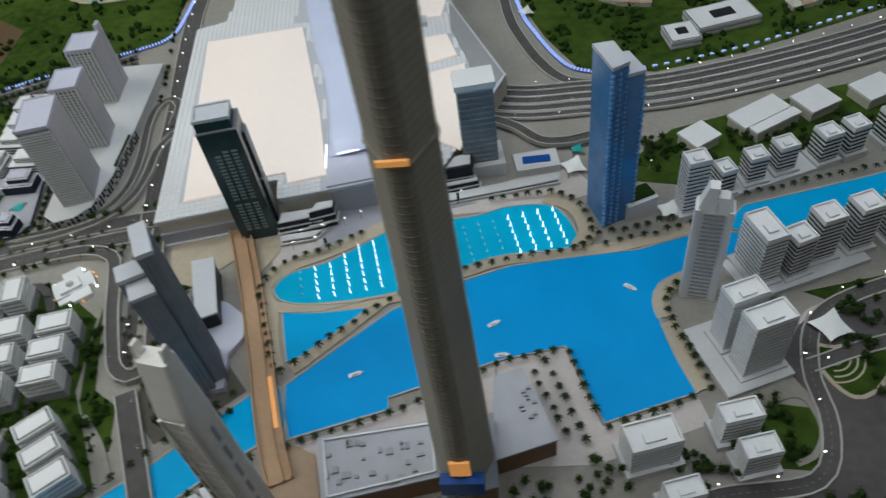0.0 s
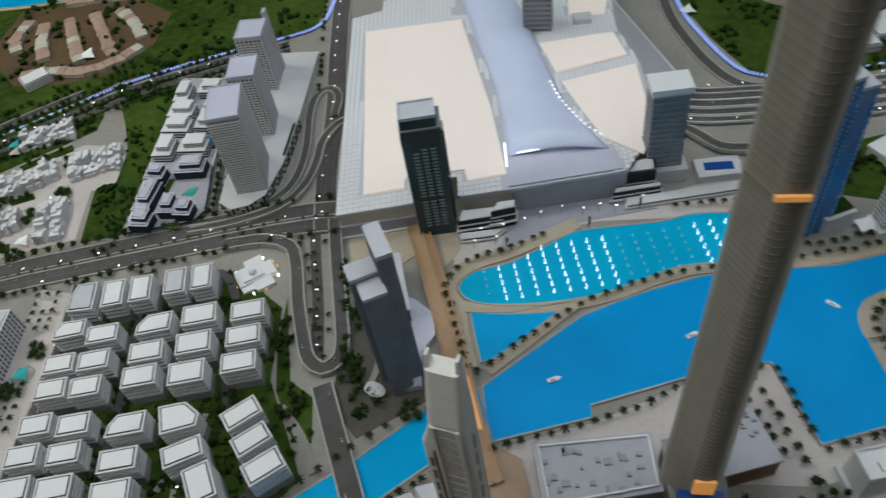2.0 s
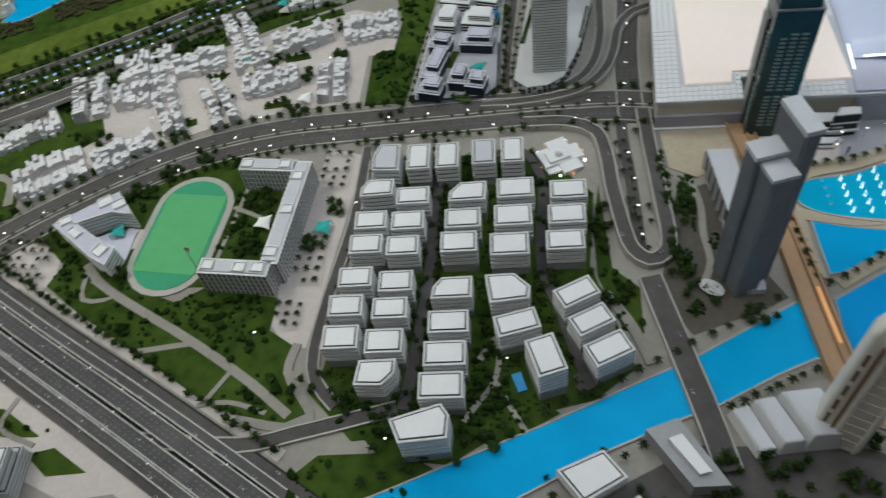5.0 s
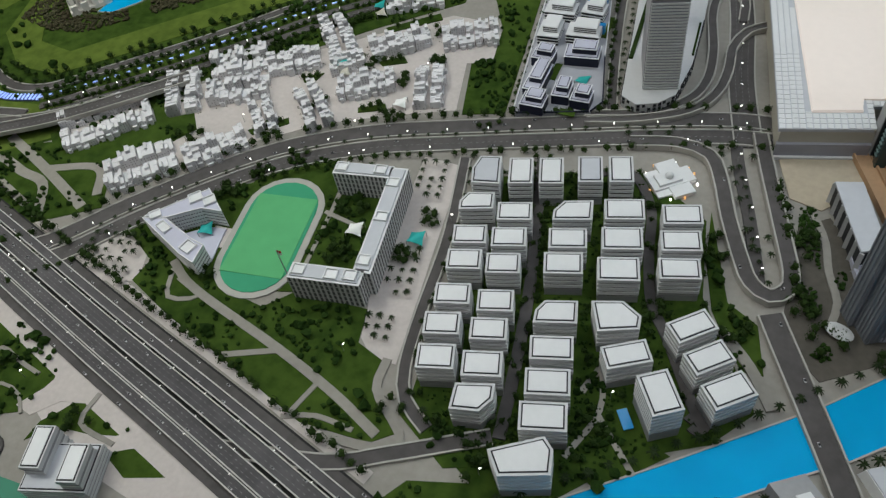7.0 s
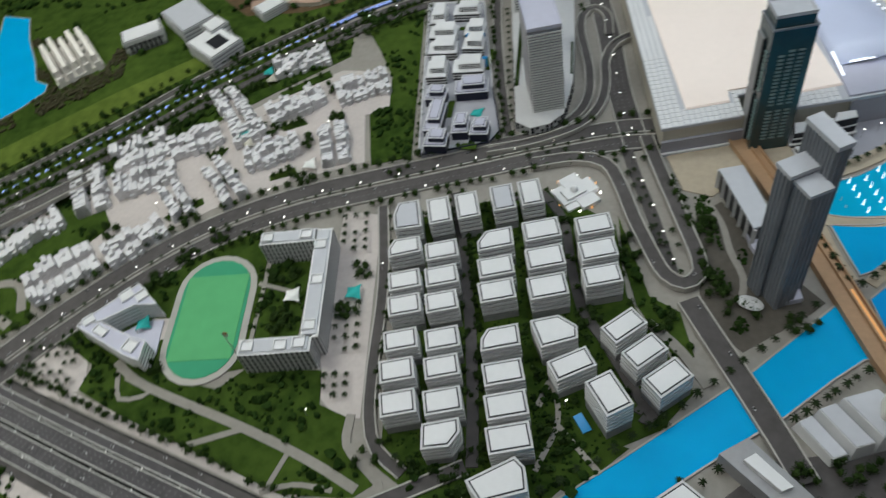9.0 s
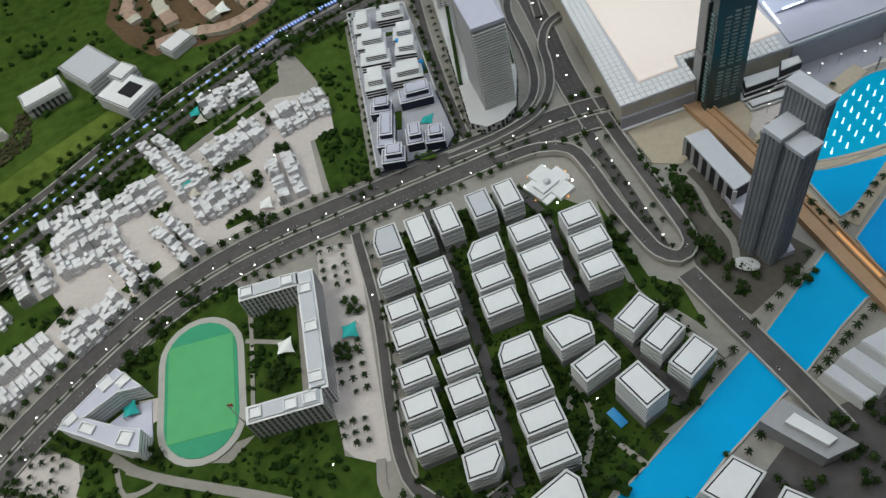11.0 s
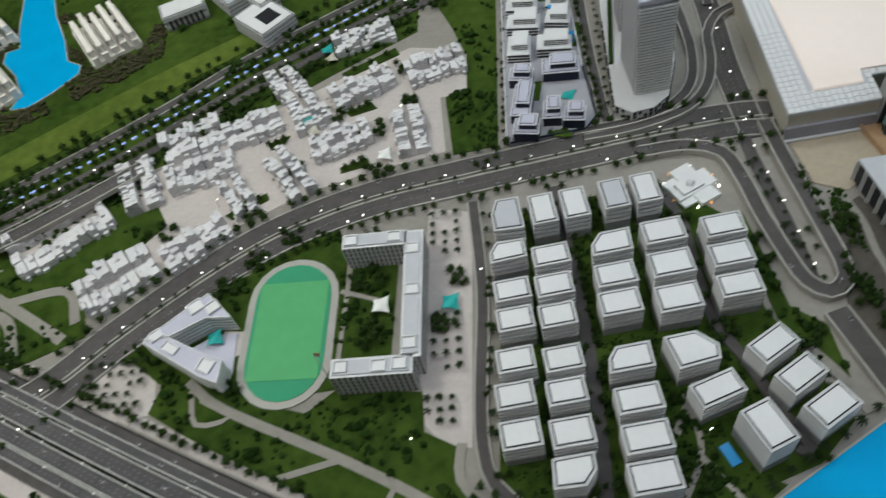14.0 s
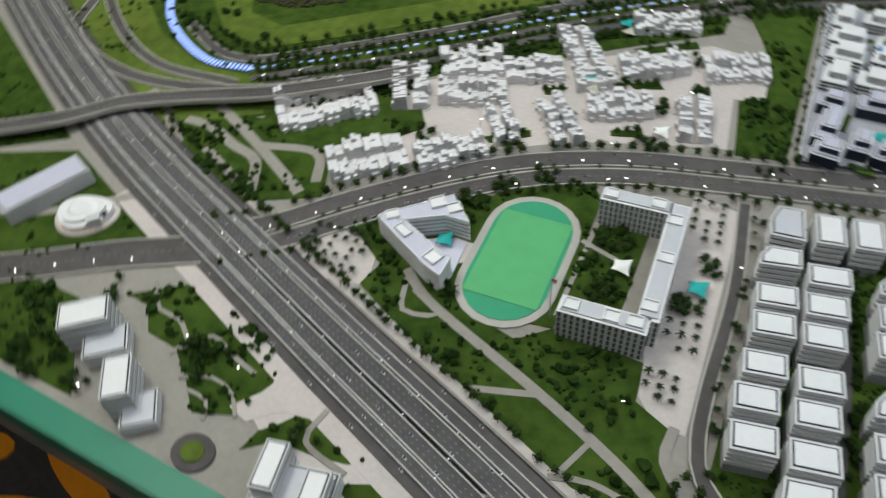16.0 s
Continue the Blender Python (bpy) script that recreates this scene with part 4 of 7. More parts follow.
ARMS = ([(-1.624, 0.603), (-1.540, 0.690), (-1.489, 0.647), (-1.530, 0.645), (-1.580, 0.612)], [(-1.625, 0.600), (-1.580, 0.609), (-1.510, 0.580), (-1.482, 0.573), (-1.480, 0.535), (-1.512, 0.545)])
for arm, poly in enumerate(ARMS):
    storeys(annex, poly, 0, 0.040 + 0.0004 * arm, 5, WINDOW_GREY, WHITE, 0.0009, 0.62)
    bm = bmesh.new()
    prism(bm, inset(poly, 0.0008), 0.040, 0.0425 + 0.0004 * arm)
    part("roof", bm, ROOF_LAVENDER, annex)
    ring = inset(poly, 0.0004)
    for a, b in zip(ring, ring[1:] + ring[:1]):
        va, vb = Vector(a), Vector(b)
        m, d = (va + vb) / 2, vb - va
        bm = bmesh.new()
        box(bm, m.x, m.y, 0.0420 + 0.0004 * arm, d.length, 0.0016, 0.0018, math.degrees(math.atan2(d.y, d.x)))
        part("parapet", bm, WHITE, annex)
for cx, cy, w, d, t in ((-1.604, 0.611, 0.020, 0.018, 44), (-1.553, 0.664, 0.024, 0.022, 44), (-1.524, 0.664, 0.022, 0.020, 44), (-1.572, 0.590, 0.028, 0.016, -24), (-1.505, 0.562, 0.024, 0.022, -18)):
    bm = bmesh.new()
    terrace_box(bm, rect(0, 0, w, d), 0.0048, 0.0014, 0.0030)
    ob = part("roof_frame", bm, WHITE, annex, "white framed roof light")
    ob.location, ob.rotation_euler = (cx, cy, 0.0424), (0, 0, radians(t))
for a, b in (((-1.578, 0.612), (-1.531, 0.645)), ((-1.576, 0.607), (-1.512, 0.580))):
    va, vb = Vector(a), Vector(b)
    for k in range(12):
        p = va.lerp(vb, (k + 0.5) / 12)
        mull = bmesh.new()
        box(mull, p.x, p.y, 0.001, 0.0014, 0.0026, 0.039, math.degrees(math.atan2((vb - va).y, (vb - va).x)))
        part("fin", mull, WHITE, annex)
bm = bmesh.new()
prism(bm, [(-1.569, 0.606), (-1.528, 0.636), (-1.492, 0.640), (-1.481, 0.569)], 0, 0.004)
part("court", bm, ROOF_LAVENDER, annex, "pale court between the arms")


def stadium(cx, cy, length, width, turn, count=10):
    c, s = math.cos(radians(turn)), math.sin(radians(turn))
    r, pts = width / 2, []
    for k in range(count + 1):
        a = math.pi * k / count
        pts.append((r * math.cos(a), length / 2 - r + r * math.sin(a)))
    for k in range(count + 1):
        a = math.pi + math.pi * k / count
        pts.append((r * math.cos(a), -length / 2 + r + r * math.sin(a)))
    return [(cx + c * x - s * y, cy + s * x + c * y) for x, y in pts]


field = empty("sports_field", "bright green sports pitch inside a pale running track", "sports field")
FX, FY, FT = -1.407, 0.648, 5
for name, poly, mat, z in (("running_track", stadium(FX, FY, 0.27, 0.150, FT), KERB, 0.003), ("end_turf", stadium(FX, FY, 0.246, 0.126, FT), TURF_DARK, 0.0042), ("pitch", rect(FX, FY, 0.114, 0.176, FT), TURF, 0.0052)):
    bm = bmesh.new()
    prism(bm, poly, 0.0, z)
    part(name, bm, mat, field)

# flagpole beside the running track
flag = empty("flagpole", "thin dark flagpole with a small red and white flag", "flagpole", at=(-1.321, 0.562, 0))
bm = bmesh.new()
bmesh.ops.create_cone(bm, cap_ends=True, segments=8, radius1=0.0010, radius2=0.0006, depth=0.092, matrix=Matrix.Translation((0, 0, 0.046)))
part("pole", bm, MIDGREY, flag)
for fname, z, mat in (("upper_cloth", 0.086, FLAG_RED), ("lower_cloth", 0.081, WHITE)):
    bm = bmesh.new()
    rows = [[bm.verts.new((0.0006 + 0.0009 * k, 0.0009 * math.sin(k * 1.1), z + q)) for q in (0, 0.005)] for k in range(8)]
    for a, b in zip(rows, rows[1:]):
        bm.faces.new((a[0], b[0], b[1], a[1]))
    ext = bmesh.ops.extrude_face_region(bm, geom=bm.faces[:])["geom"]
    for vv in (g for g in ext if isinstance(g, bmesh.types.BMVert)):
        vv.co.y += 0.0004
    part(fname, bm, mat, flag)

# ---- shopping mall --------------------------------------------------------------------------------------------------
MZ = 0.063
mall = empty("shopping_mall", "huge white model mall with backlit roof panels and silver vault", "building")
ROOF = [(-0.628, 1.018), (-0.487, 1.046), (-0.491, 1.101), (-0.404, 1.116), (-0.396, 1.063), (-0.3, 1.081), (-0.088, 1.124), (-0.046, 1.213), (0.037, 1.399), (-0.077, 1.679), (-0.181, 2.022), (-0.617, 2.022), (-0.643, 1.7), (-0.71, 1.674)]
bm = bmesh.new()
prism(bm, [(x + 0.004 * (x < -0.3), y + 0.004) for x, y in ROOF], 0, MZ - 0.006)
part("wall", bm, CREAM_WALL, mall, "cream rendered outer wall")
bm = bmesh.new()
prism(bm, ROOF, MZ - 0.006, MZ)
part("roof", bm, ROOF_GREY, mall, "pale flat roof slab")
# grey lower band of the west front, a pale ledge at its foot
FRONT = [ROOF[0], ROOF[1]]
for fname, out, z0, z1, mat in (("lower_wall", 0.006, 0.0, 0.031, GREY_GLAZE), ("ledge", 0.011, 0.0, 0.006, PALE)):
    bm = bmesh.new()
    prism(bm, [(FRONT[0][0] + 0.002, FRONT[0][1] - out + 0.004), (FRONT[1][0] + 0.004, FRONT[1][1] - out + 0.004), (FRONT[1][0] + 0.004, FRONT[1][1] + 0.006), (FRONT[0][0] + 0.002, FRONT[0][1] + 0.006)], z0, z1)
    part(fname, bm, mat, mall)
bm = bmesh.new()
prism(bm, [(ROOF[5][0], ROOF[5][1] - 0.001), (ROOF[6][0], ROOF[6][1] - 0.001), (ROOF[6][0], ROOF[6][1] + 0.008), (ROOF[5][0], ROOF[5][1] + 0.008)], 0, MZ - 0.007)
part("glazed_front", bm, GREY_GLAZE, mall, "grey glazed front under the vault")


def lightbox(poly, label, lift=0.0045):
    bm = bmesh.new()
    prism(bm, [tuple(p) for p in poly], MZ, MZ + lift)
    bmesh.ops.bevel(bm, geom=[e for e in bm.edges if all(v.co.z > MZ + 0.002 for v in e.verts)], offset=0.0015, segments=2, affect="EDGES")
    return part("light_panel", bm, PANEL_GLOW, mall, label)


BIG_PANEL = [(-0.582, 1.067), (-0.505, 1.083), (-0.507, 1.114), (-0.392, 1.134), (-0.384, 1.101), (-0.311, 1.117), (-0.352, 1.316), (-0.44, 1.643), (-0.667, 1.612)]
PANEL_A = [(-0.254, 1.534), (-0.093, 1.565), (-0.067, 1.477), (-0.217, 1.425)]
PANEL_B = [(-0.207, 1.394), (-0.051, 1.446), (-0.031, 1.244), (-0.056, 1.166), (-0.129, 1.218)]
PANEL_C = [(-0.191, 1.721), (-0.098, 1.721), (-0.108, 1.638), (-0.191, 1.638)]
for poly in (BIG_PANEL, PANEL_A, PANEL_B, PANEL_C):
    lightbox(poly, "cream backlit roof panel")
# silver vault: a long arched roof that flares towards its front
VAULT = [(1.97, -0.513, -0.368), (1.773, -0.456, -0.331), (1.555, -0.399, -0.266), (1.42, -0.357, -0.231), (1.295, -0.331, -0.191), (1.223, -0.321, -0.15), (1.166, -0.313, -0.117)]
bm = bmesh.new()
rings = []
for y, xa, xb in VAULT:
    drop = 0.12 * max(0.0, 1.20 - y)
    ring = []
    for k in range(13):
        u = k / 12
        ring.append(bm.verts.new((xa + (xb - xa) * u, y + 0.03 * u * (1.3 - min(y, 1.3)) / 0.25, MZ + 0.004 + (0.020 - drop) * math.sin(math.pi * u) ** 0.8)))
    rings.append(ring)
for a, b in zip(rings, rings[1:]):
    for k in range(12):
        bm.faces.new((a[k], a[k + 1], b[k + 1], b[k]))
geom = bmesh.ops.extrude_face_region(bm, geom=bm.faces[:])["geom"]
for v in (g for g in geom if isinstance(g, bmesh.types.BMVert)):
    v.co.z -= 0.004
ob = part("vault", bm, SILVER, mall, "silver blue arched glass vault")
for poly in ob.data.polygons:
    poly.use_smooth = True
bm = bmesh.new()
prism(bm, [(-0.306, 1.085), (-0.096, 1.127), (-0.103, 1.176), (-0.117, 1.192), (-0.313, 1.166)], MZ, MZ + 0.004)
part("apron_roof", bm, ROOF_LAVENDER, mall, "flat lavender roof before the vault")
# light strips along the vault
for pts in ([(-0.29, 1.163), (-0.202, 1.183)], [(-0.231, 1.379), (-0.207, 1.316), (-0.165, 1.244), (-0.129, 1.207)], [(-0.311, 1.129), (-0.318, 1.192)]):
    for p, a in along(smooth(pts, 0.01), 0.0075 if len(pts) == 2 else 0.014):
        bm = bmesh.new()
        box(bm, p.x, p.y, MZ + 0.014, 0.0045 if len(pts) == 2 else 0.002, 0.0022, 0.003, math.degrees(a))
        part("spot_lamp", bm, VAULT_GLOW, mall, "cool white spot lamp")
# tiled roof margin
solid = [BIG_PANEL, PANEL_A, PANEL_B, PANEL_C]
APRON = [(-0.306, 1.085), (-0.096, 1.127), (-0.103, 1.176), (-0.117, 1.192), (-0.313, 1.166)]
pitch, inner_roof = 0.0105, ROOF
DECK_EAST = [(-0.024, 1.25), (-0.045, 1.455), (-0.086, 1.585), (-0.090, 1.735), (-0.150, 2.03), (0.10, 2.03), (0.10, 1.25)]
bm = bmesh.new()
prism(bm, [(-0.022, 1.29), (-0.043, 1.455), (-0.084, 1.585), (-0.092, 1.70), (-0.082, 1.68), (0.030, 1.40)], MZ, MZ + 0.0015)
part("roof_deck", bm, MIDGREY, mall, "grey parking deck on the mall roof")
strips = []
wa, wb = ROOF[0], ROOF[13]
lean = math.atan2(wb[1] - wa[1], wb[0] - wa[0])
ux, uy = math.cos(lean), math.sin(lean)
for i in range(-3, 80):
    x0, y0 = wa[0] + 0.0055 + uy * i * pitch - 0.1 * ux, wa[1] - ux * i * pitch - 0.1 * uy
    run = None
    for j in range(620):
        d = j * 0.002
        x, y = x0 + ux * d, y0 + uy * d
        row = min(VAULT, key=lambda r: abs(y - r[0]))
        free = inside((x, y), inner_roof) and not inside((x, y), APRON) and not inside((x, y), DECK_EAST) and not any(inside((x + e, y), p) for p in solid for e in (0.006, -0.006)) and not row[1] - 0.008 < x < row[2] + 0.008
        if free and run is None:
            run = d
        tile_end = free and run is not None and y < 1.22 and d - run >= 0.0105
        if run is not None and (not free or tile_end or j == 619):
            if d - run > 0.003:
                strips.append((x0, y0, run, d - 0.0012))
            run = d if tile_end else None
verts, faces = [], []
for x0, y0, da, db in strips:
    for z, g in ((MZ, 0.0047), (MZ + 0.0014, 0.0044)):
        for d, v in ((da, -g), (db, -g), (db, g), (da, g)):
            verts.append((x0 + ux * d - uy * v, y0 + uy * d + ux * v, z))
    b = len(verts) - 8
    faces += [(b + 4, b + 5, b + 6, b + 7)] + [(b + k, b + (k + 1) % 4, b + 4 + (k + 1) % 4, b + 4 + k) for k in range(4)]
me = bpy.data.meshes.new("roof_tiles")
me.from_pydata(verts, [], faces)
me.materials.append(WHITE)
tiles = new("roof_tiles", me)
tiles.parent = mall
tagged(tiles, "white roof tiles and long ribs", kind="stuff")
# stepped terraces at the mall front: thin white slabs, recess shade painted near black
for poly, h, levels in (([(-0.405, 1.020), (-0.315, 1.038), (-0.310, 1.070), (-0.400, 1.058)], 0.036, 3), ([(-0.395, 0.998), (-0.330, 1.008), (-0.312, 1.030), (-0.400, 1.018)], 0.014, 2), ([(-0.345, 1.030), (-0.290, 1.045), (-0.290, 1.072), (-0.330, 1.066)], 0.050, 3), ([(-0.10, 1.118), (-0.03, 1.130), (-0.03, 1.18), (-0.075, 1.165)], 0.055, 4), ([(-0.12, 1.095), (-0.02, 1.115), (-0.02, 1.135), (-0.11, 1.118)], 0.028, 3), ([(-0.09, 1.080), (0.13, 1.122), (0.13, 1.148), (-0.09, 1.106)], 0.012, 2)):
    t = empty("mall_terrace", "white stepped terrace with dark recesses before the mall", "building", "mall terraces")
    bm = bmesh.new()
    prism(bm, inset(poly, 0.004), 0, h - 0.002)
    part("wall", bm, FACADE_SHADE, t)
    for k in range(levels):
        slab = [tuple(p) for p in inset(poly, 0.0028 * k)]
        z = h * (k + 1) / levels
        bm = bmesh.new()
        prism(bm, slab, z - 0.0028, z)
        part("terrace", bm, PALE, t)
for mx, my, mh in ((-0.160, 1.035, 0.035), (-0.065, 1.085, 0.030), (-0.31, 0.995, 0.022)):
    mast = empty("banner_mast", "slim black banner mast on the plaza", "mast", "banner masts", (mx, my, 0.001), 30)
    bm = bmesh.new()
    bmesh.ops.create_cone(bm, cap_ends=True, segments=8, radius1=0.0010, radius2=0.0007, depth=mh, matrix=Matrix.Translation((0, 0, mh / 2)))
    part("pole", bm, CHARCOAL, mast)
    bm = bmesh.new()
    box(bm, 0.0022, 0, mh * 0.35, 0.0036, 0.0008, mh * 0.6)
    part("banner", bm, CHARCOAL, mast)

# ---- towers ---------------------------------------------------------------------------------------------------------
def tower(name, label, poly, h, floors, core, band, roof=WHITE, z0=0.0, group="", out=0.0014, thick=0.42, podium=None, cap=0.006):
    base = (sum(p[0] for p in poly) / len(poly), sum(p[1] for p in poly) / len(poly))
    local = [(x - base[0], y - base[1]) for x, y in poly]
    ob = empty(name, label, "tower", group, (*base, z0))
    if podium:
        bm = bmesh.new()
        prism(bm, inset(local, -podium[0]), 0, podium[1])
        part("podium", bm, PALE, ob)
    storeys(ob, local, 0, h, floors, core, band, out, thick)
    bm = bmesh.new()
    prism(bm, inset(local, 0.0), h, h + cap * 0.4)
    part("roof", bm, roof, ob)
    if len(local) == 4:
        bm = bmesh.new()
        terrace_box(bm, inset(local, 0.0004), cap * 0.9, 0.0022, cap * 0.7)
        part("parapet", bm, roof, ob).location = (0, 0, h + cap * 0.3)
        bm = bmesh.new()
        box(bm, local[0][0] * 0.15 + local[1][0] * 0.15, local[0][1] * 0.2, h + cap * 0.4, 0.40 * math.dist(local[0], local[1]), 0.28 * math.dist(local[1], local[2]), cap * 0.8, math.degrees(math.atan2(local[1][1] - local[0][1], local[1][0] - local[0][0])))
        part("roof_housing", bm, WHITE, ob)
    return ob


# slab towers on a curved podium
bm = bmesh.new()
SLAB_POD = [(-0.937, 1.60), (-0.915, 1.33), (-0.896, 1.094), (-0.867, 1.074), (-0.83, 1.085), (-0.803, 1.114), (-0.787, 1.206), (-0.785, 1.35), (-0.79, 1.60)]
prism(bm, SLAB_POD, 0, 0.026)
pod = thing("tower_podium", bm, PALE, "pale grey curved podium with dark openings", "podium")
bm = bmesh.new()
for a, b in zip(SLAB_POD[1:7], SLAB_POD[2:8]):
    va, vb = Vector(a), Vector(b)
    n = max(2, int((vb - va).length / 0.009))
    for k in range(n):
        p = va.lerp(vb, (k + 0.5) / n)
        for row in range(3):
            if (k * 3 + row * 5) % 4:
                box(bm, p.x, p.y, 0.003 + row * 0.0078, 0.0056, 0.0030, 0.0054, math.degrees(math.atan2((vb - va).y, (vb - va).x)))
part("window", bm, CHARCOAL, pod, "dark square openings in the podium")
bm = bmesh.new()
for x, y, w, d in ((-0.90, 1.35, 0.008, 0.30), (-0.79, 1.28, 0.004, 0.10)):
    box(bm, x, y, 0.026, w, d, 0.004)
part("planting", bm, LEAF, pod, "dark green roof planting")
def slab_tower(cx, cy, w, d, h, turn, floors, uprights):
    """A blank slab with thin white floor bands, and uprights where there are any, on its front."""
    ob = empty("slab_tower", "pale slab tower with a banded front and blank lavender flanks", "tower", "slab towers", (cx, cy, 0.026), turn)
    bm = bmesh.new()
    prism(bm, rect(0, 0.001, w, d - 0.002), 0, h)
    part("wall", bm, SLAB_FLANK, ob)
    bm = bmesh.new()
    box(bm, 0, -d / 2 + 0.0008, 0.001, w - 0.003, 0.0020, h - 0.006)
    part("glazing", bm, CHARCOAL if uprights else SLATE, ob, "dark glazing between the floor bands")
    for k in range(floors):
        bm = bmesh.new()
        box(bm, 0, -d / 2, 0.002 + k * (h - 0.006) / floors, w, 0.0042, (h - 0.006) / floors * (0.42 if uprights else 0.52))
        part("storey_band", bm, PALE_TOWER, ob)
    for k in range(uprights):
        bm = bmesh.new()
        box(bm, (k / (uprights - 1) - 0.5) * (w - 0.003), -d / 2, 0, 0.0030, 0.0046, h)
        part("upright", bm, PALE_TOWER, ob)
    for side in (-1, 1):
        bm = bmesh.new()
        box(bm, side * w / 2, -d / 2 + 0.004, 0, 0.0016, 0.0030, h)
        part("corner_strip", bm, MIDGREY, ob, "thin grey corner strip")
    bm = bmesh.new()
    terrace_box(bm, rect(0, 0, w + 0.001, d + 0.001), 0.007, 0.0018, 0.0022)
    part("roof", bm, ROOF_LAVENDER, ob).location = (0, 0, h)
    return ob


for args in ((-0.842, 1.172, 0.062, 0.100, 0.188, 12, 30, 0), (-0.860, 1.330, 0.057, 0.072, 0.153, 7, 22, 7), (-0.890, 1.490, 0.060, 0.070, 0.138, 4, 20, 7)):
    slab = slab_tower(*args)
bm = bmesh.new()
prism(bm, rect(0.024, 0.046, 0.014, 0.022), 0, 0.158, rect(0.026, 0.046, 0.008, 0.020))
part("rear_blade", bm, SLAB_FLANK, slab, "tapered grey blade behind the slab")
bm = bmesh.new()
box(bm, 0.0205, 0.0335, 0.012, 0.0050, 0.0040, 0.128)
part("rear_slot", bm, CHARCOAL, slab, "dark slot between slab and blade")

dark = empty("dark_glass_tower", "dark teal glass tower with columns of small pale balconies", "tower", at=(-0.444, 1.050, 0), turn=10)
bm = bmesh.new()
prism(bm, rect(0, 0, 0.068, 0.054), 0, 0.262)
part("wall", bm, DARK_GREEN, dark)
bm = bmesh.new()
prism(bm, rect(-0.002, -0.002, 0.060, 0.044), 0.262, 0.282)
part("crown", bm, DARK_GREEN, dark)
bm = bmesh.new()
terrace_box(bm, rect(-0.002, -0.002, 0.062, 0.046), 0.006, 0.003, 0.003)
part("crown_roof", bm, ROOF_GREY, dark).location = (0, 0, 0.282)
bm = bmesh.new()
terrace_box(bm, rect(0, 0, 0.070, 0.056), 0.003, 0.003, 0.001)
part("roof_edge", bm, SLATE, dark).location = (0, 0, 0.2605)
for side, vs in ((-1, 0.010), (1, 0.014)):
    for z0, z1 in ((0.012, 0.120), (0.126, 0.232)):
        bm = bmesh.new()
        box(bm, side * 0.0355, vs, z0, 0.0050, 0.024, z1 - z0)
        part("side_fin", bm, MIDGREY, dark, "pale grey upright fin on the flank")
        bm = bmesh.new()
        box(bm, side * 0.0355, vs - 0.0135, z0 + 0.002, 0.0040, 0.0026, z1 - z0 - 0.004)
        part("side_slot", bm, CHARCOAL, dark, "dark slot beside the fin")
bm = bmesh.new()
box(bm, 0, 0, 0, 0.0098, 0.0024, 0.0030)
BALCONY = mesh_of("balcony", bm, GREEN_GREY)
bm = bmesh.new()
box(bm, 0, 0, 0, 0.0024, 0.0090, 0.0030)
SIDE_BALCONY = mesh_of("balcony", bm, GREEN_GREY)


def balcony(x, y, z, me):
    ob = new("balcony", me)
    ob.parent, ob.location = dark, (x, y, z)


for k in range(25):
    for u in (-0.0135, 0.0015, 0.0165):
        if not (k == 24 and u < 0) and k != 9:
            balcony(u, -0.0280, 0.030 + k * 0.0078, BALCONY)
    if k not in (11, 12) and k < 23:
        balcony(-0.0350, -0.0165, 0.026 + k * 0.0085, SIDE_BALCONY)

# stepped slate tower by the bridge
dt = empty("stepped_slate_tower", "dark slate stepped tower with vertical ribs and pale caps", "tower", at=(-0.479, 0.720, 0))


def local_poly(pts, o):
    return [(x - o[0], y - o[1]) for x, y in pts]
DT_O = (-0.479, 0.720)


def turned(pts, turn, o):
    c, s = math.cos(radians(turn)), math.sin(radians(turn))
    return [(o[0] + c * u - s * v, o[1] + s * u + c * v) for u, v in pts]


for (ua, ub, va, vb), h, cap in (((-0.054, -0.012, 0.018, 0.047), 0.267, 0.007), ((-0.046, -0.012, -0.014, 0.018), 0.257, 0.006), ((-0.040, -0.012, 0.047, 0.060), 0.245, 0.004), ((-0.012, 0.010, -0.002, 0.060), 0.315, 0.008)):
    pts = turned([(ua, va), (ub, va), (ub, vb), (ua, vb)], 26.6, (-0.442, 0.708))
    lp = local_poly(pts, DT_O)
    bm = bmesh.new()
    prism(bm, inset(lp, 0.0006), 0, h)
    part("wall", bm, SLATE, dt)
    for i in range(len(lp)):
        a, b = Vector(lp[i]), Vector(lp[(i + 1) % len(lp)])
        n = max(2, int((b - a).length / 0.006))
        for k in range(n):
            p = a.lerp(b, (k + 0.5) / n)
            bm = bmesh.new()
            box(bm, p.x, p.y, 0.004, 0.0018, 0.0022, h - 0.006, math.degrees(math.atan2((b - a).y, (b - a).x)))
            part("rib", bm, SLATE_LIGHT, dt)
    bm = bmesh.new()
    prism(bm, inset(lp, -0.001), h, h + cap)
    part("cap", bm, ROOF_GREY, dt, "pale roof cap")
bm = bmesh.new()
prism(bm, [(-0.513, 0.879), (-0.465, 0.863), (-0.432, 0.835), (-0.422, 0.789), (-0.442, 0.754), (-0.434, 0.691), (-0.461, 0.684), (-0.496, 0.796)], 0, 0.012)
thing("hotel_deck", bm, ROOF_LAVENDER, "flat lavender grey deck at a tower foot", "deck")
low = empty("hotel_wing", "low white roofed wing with tall dark openings", "building", at=(-0.497, 0.872, 0))
LW = local_poly([(-0.537, 0.932), (-0.497, 0.940), (-0.462, 0.815), (-0.497, 0.800)], (-0.497, 0.872))
bm = bmesh.new()
prism(bm, inset(LW, 0.003), 0, 0.045)
part("wall", bm, CHARCOAL, low)
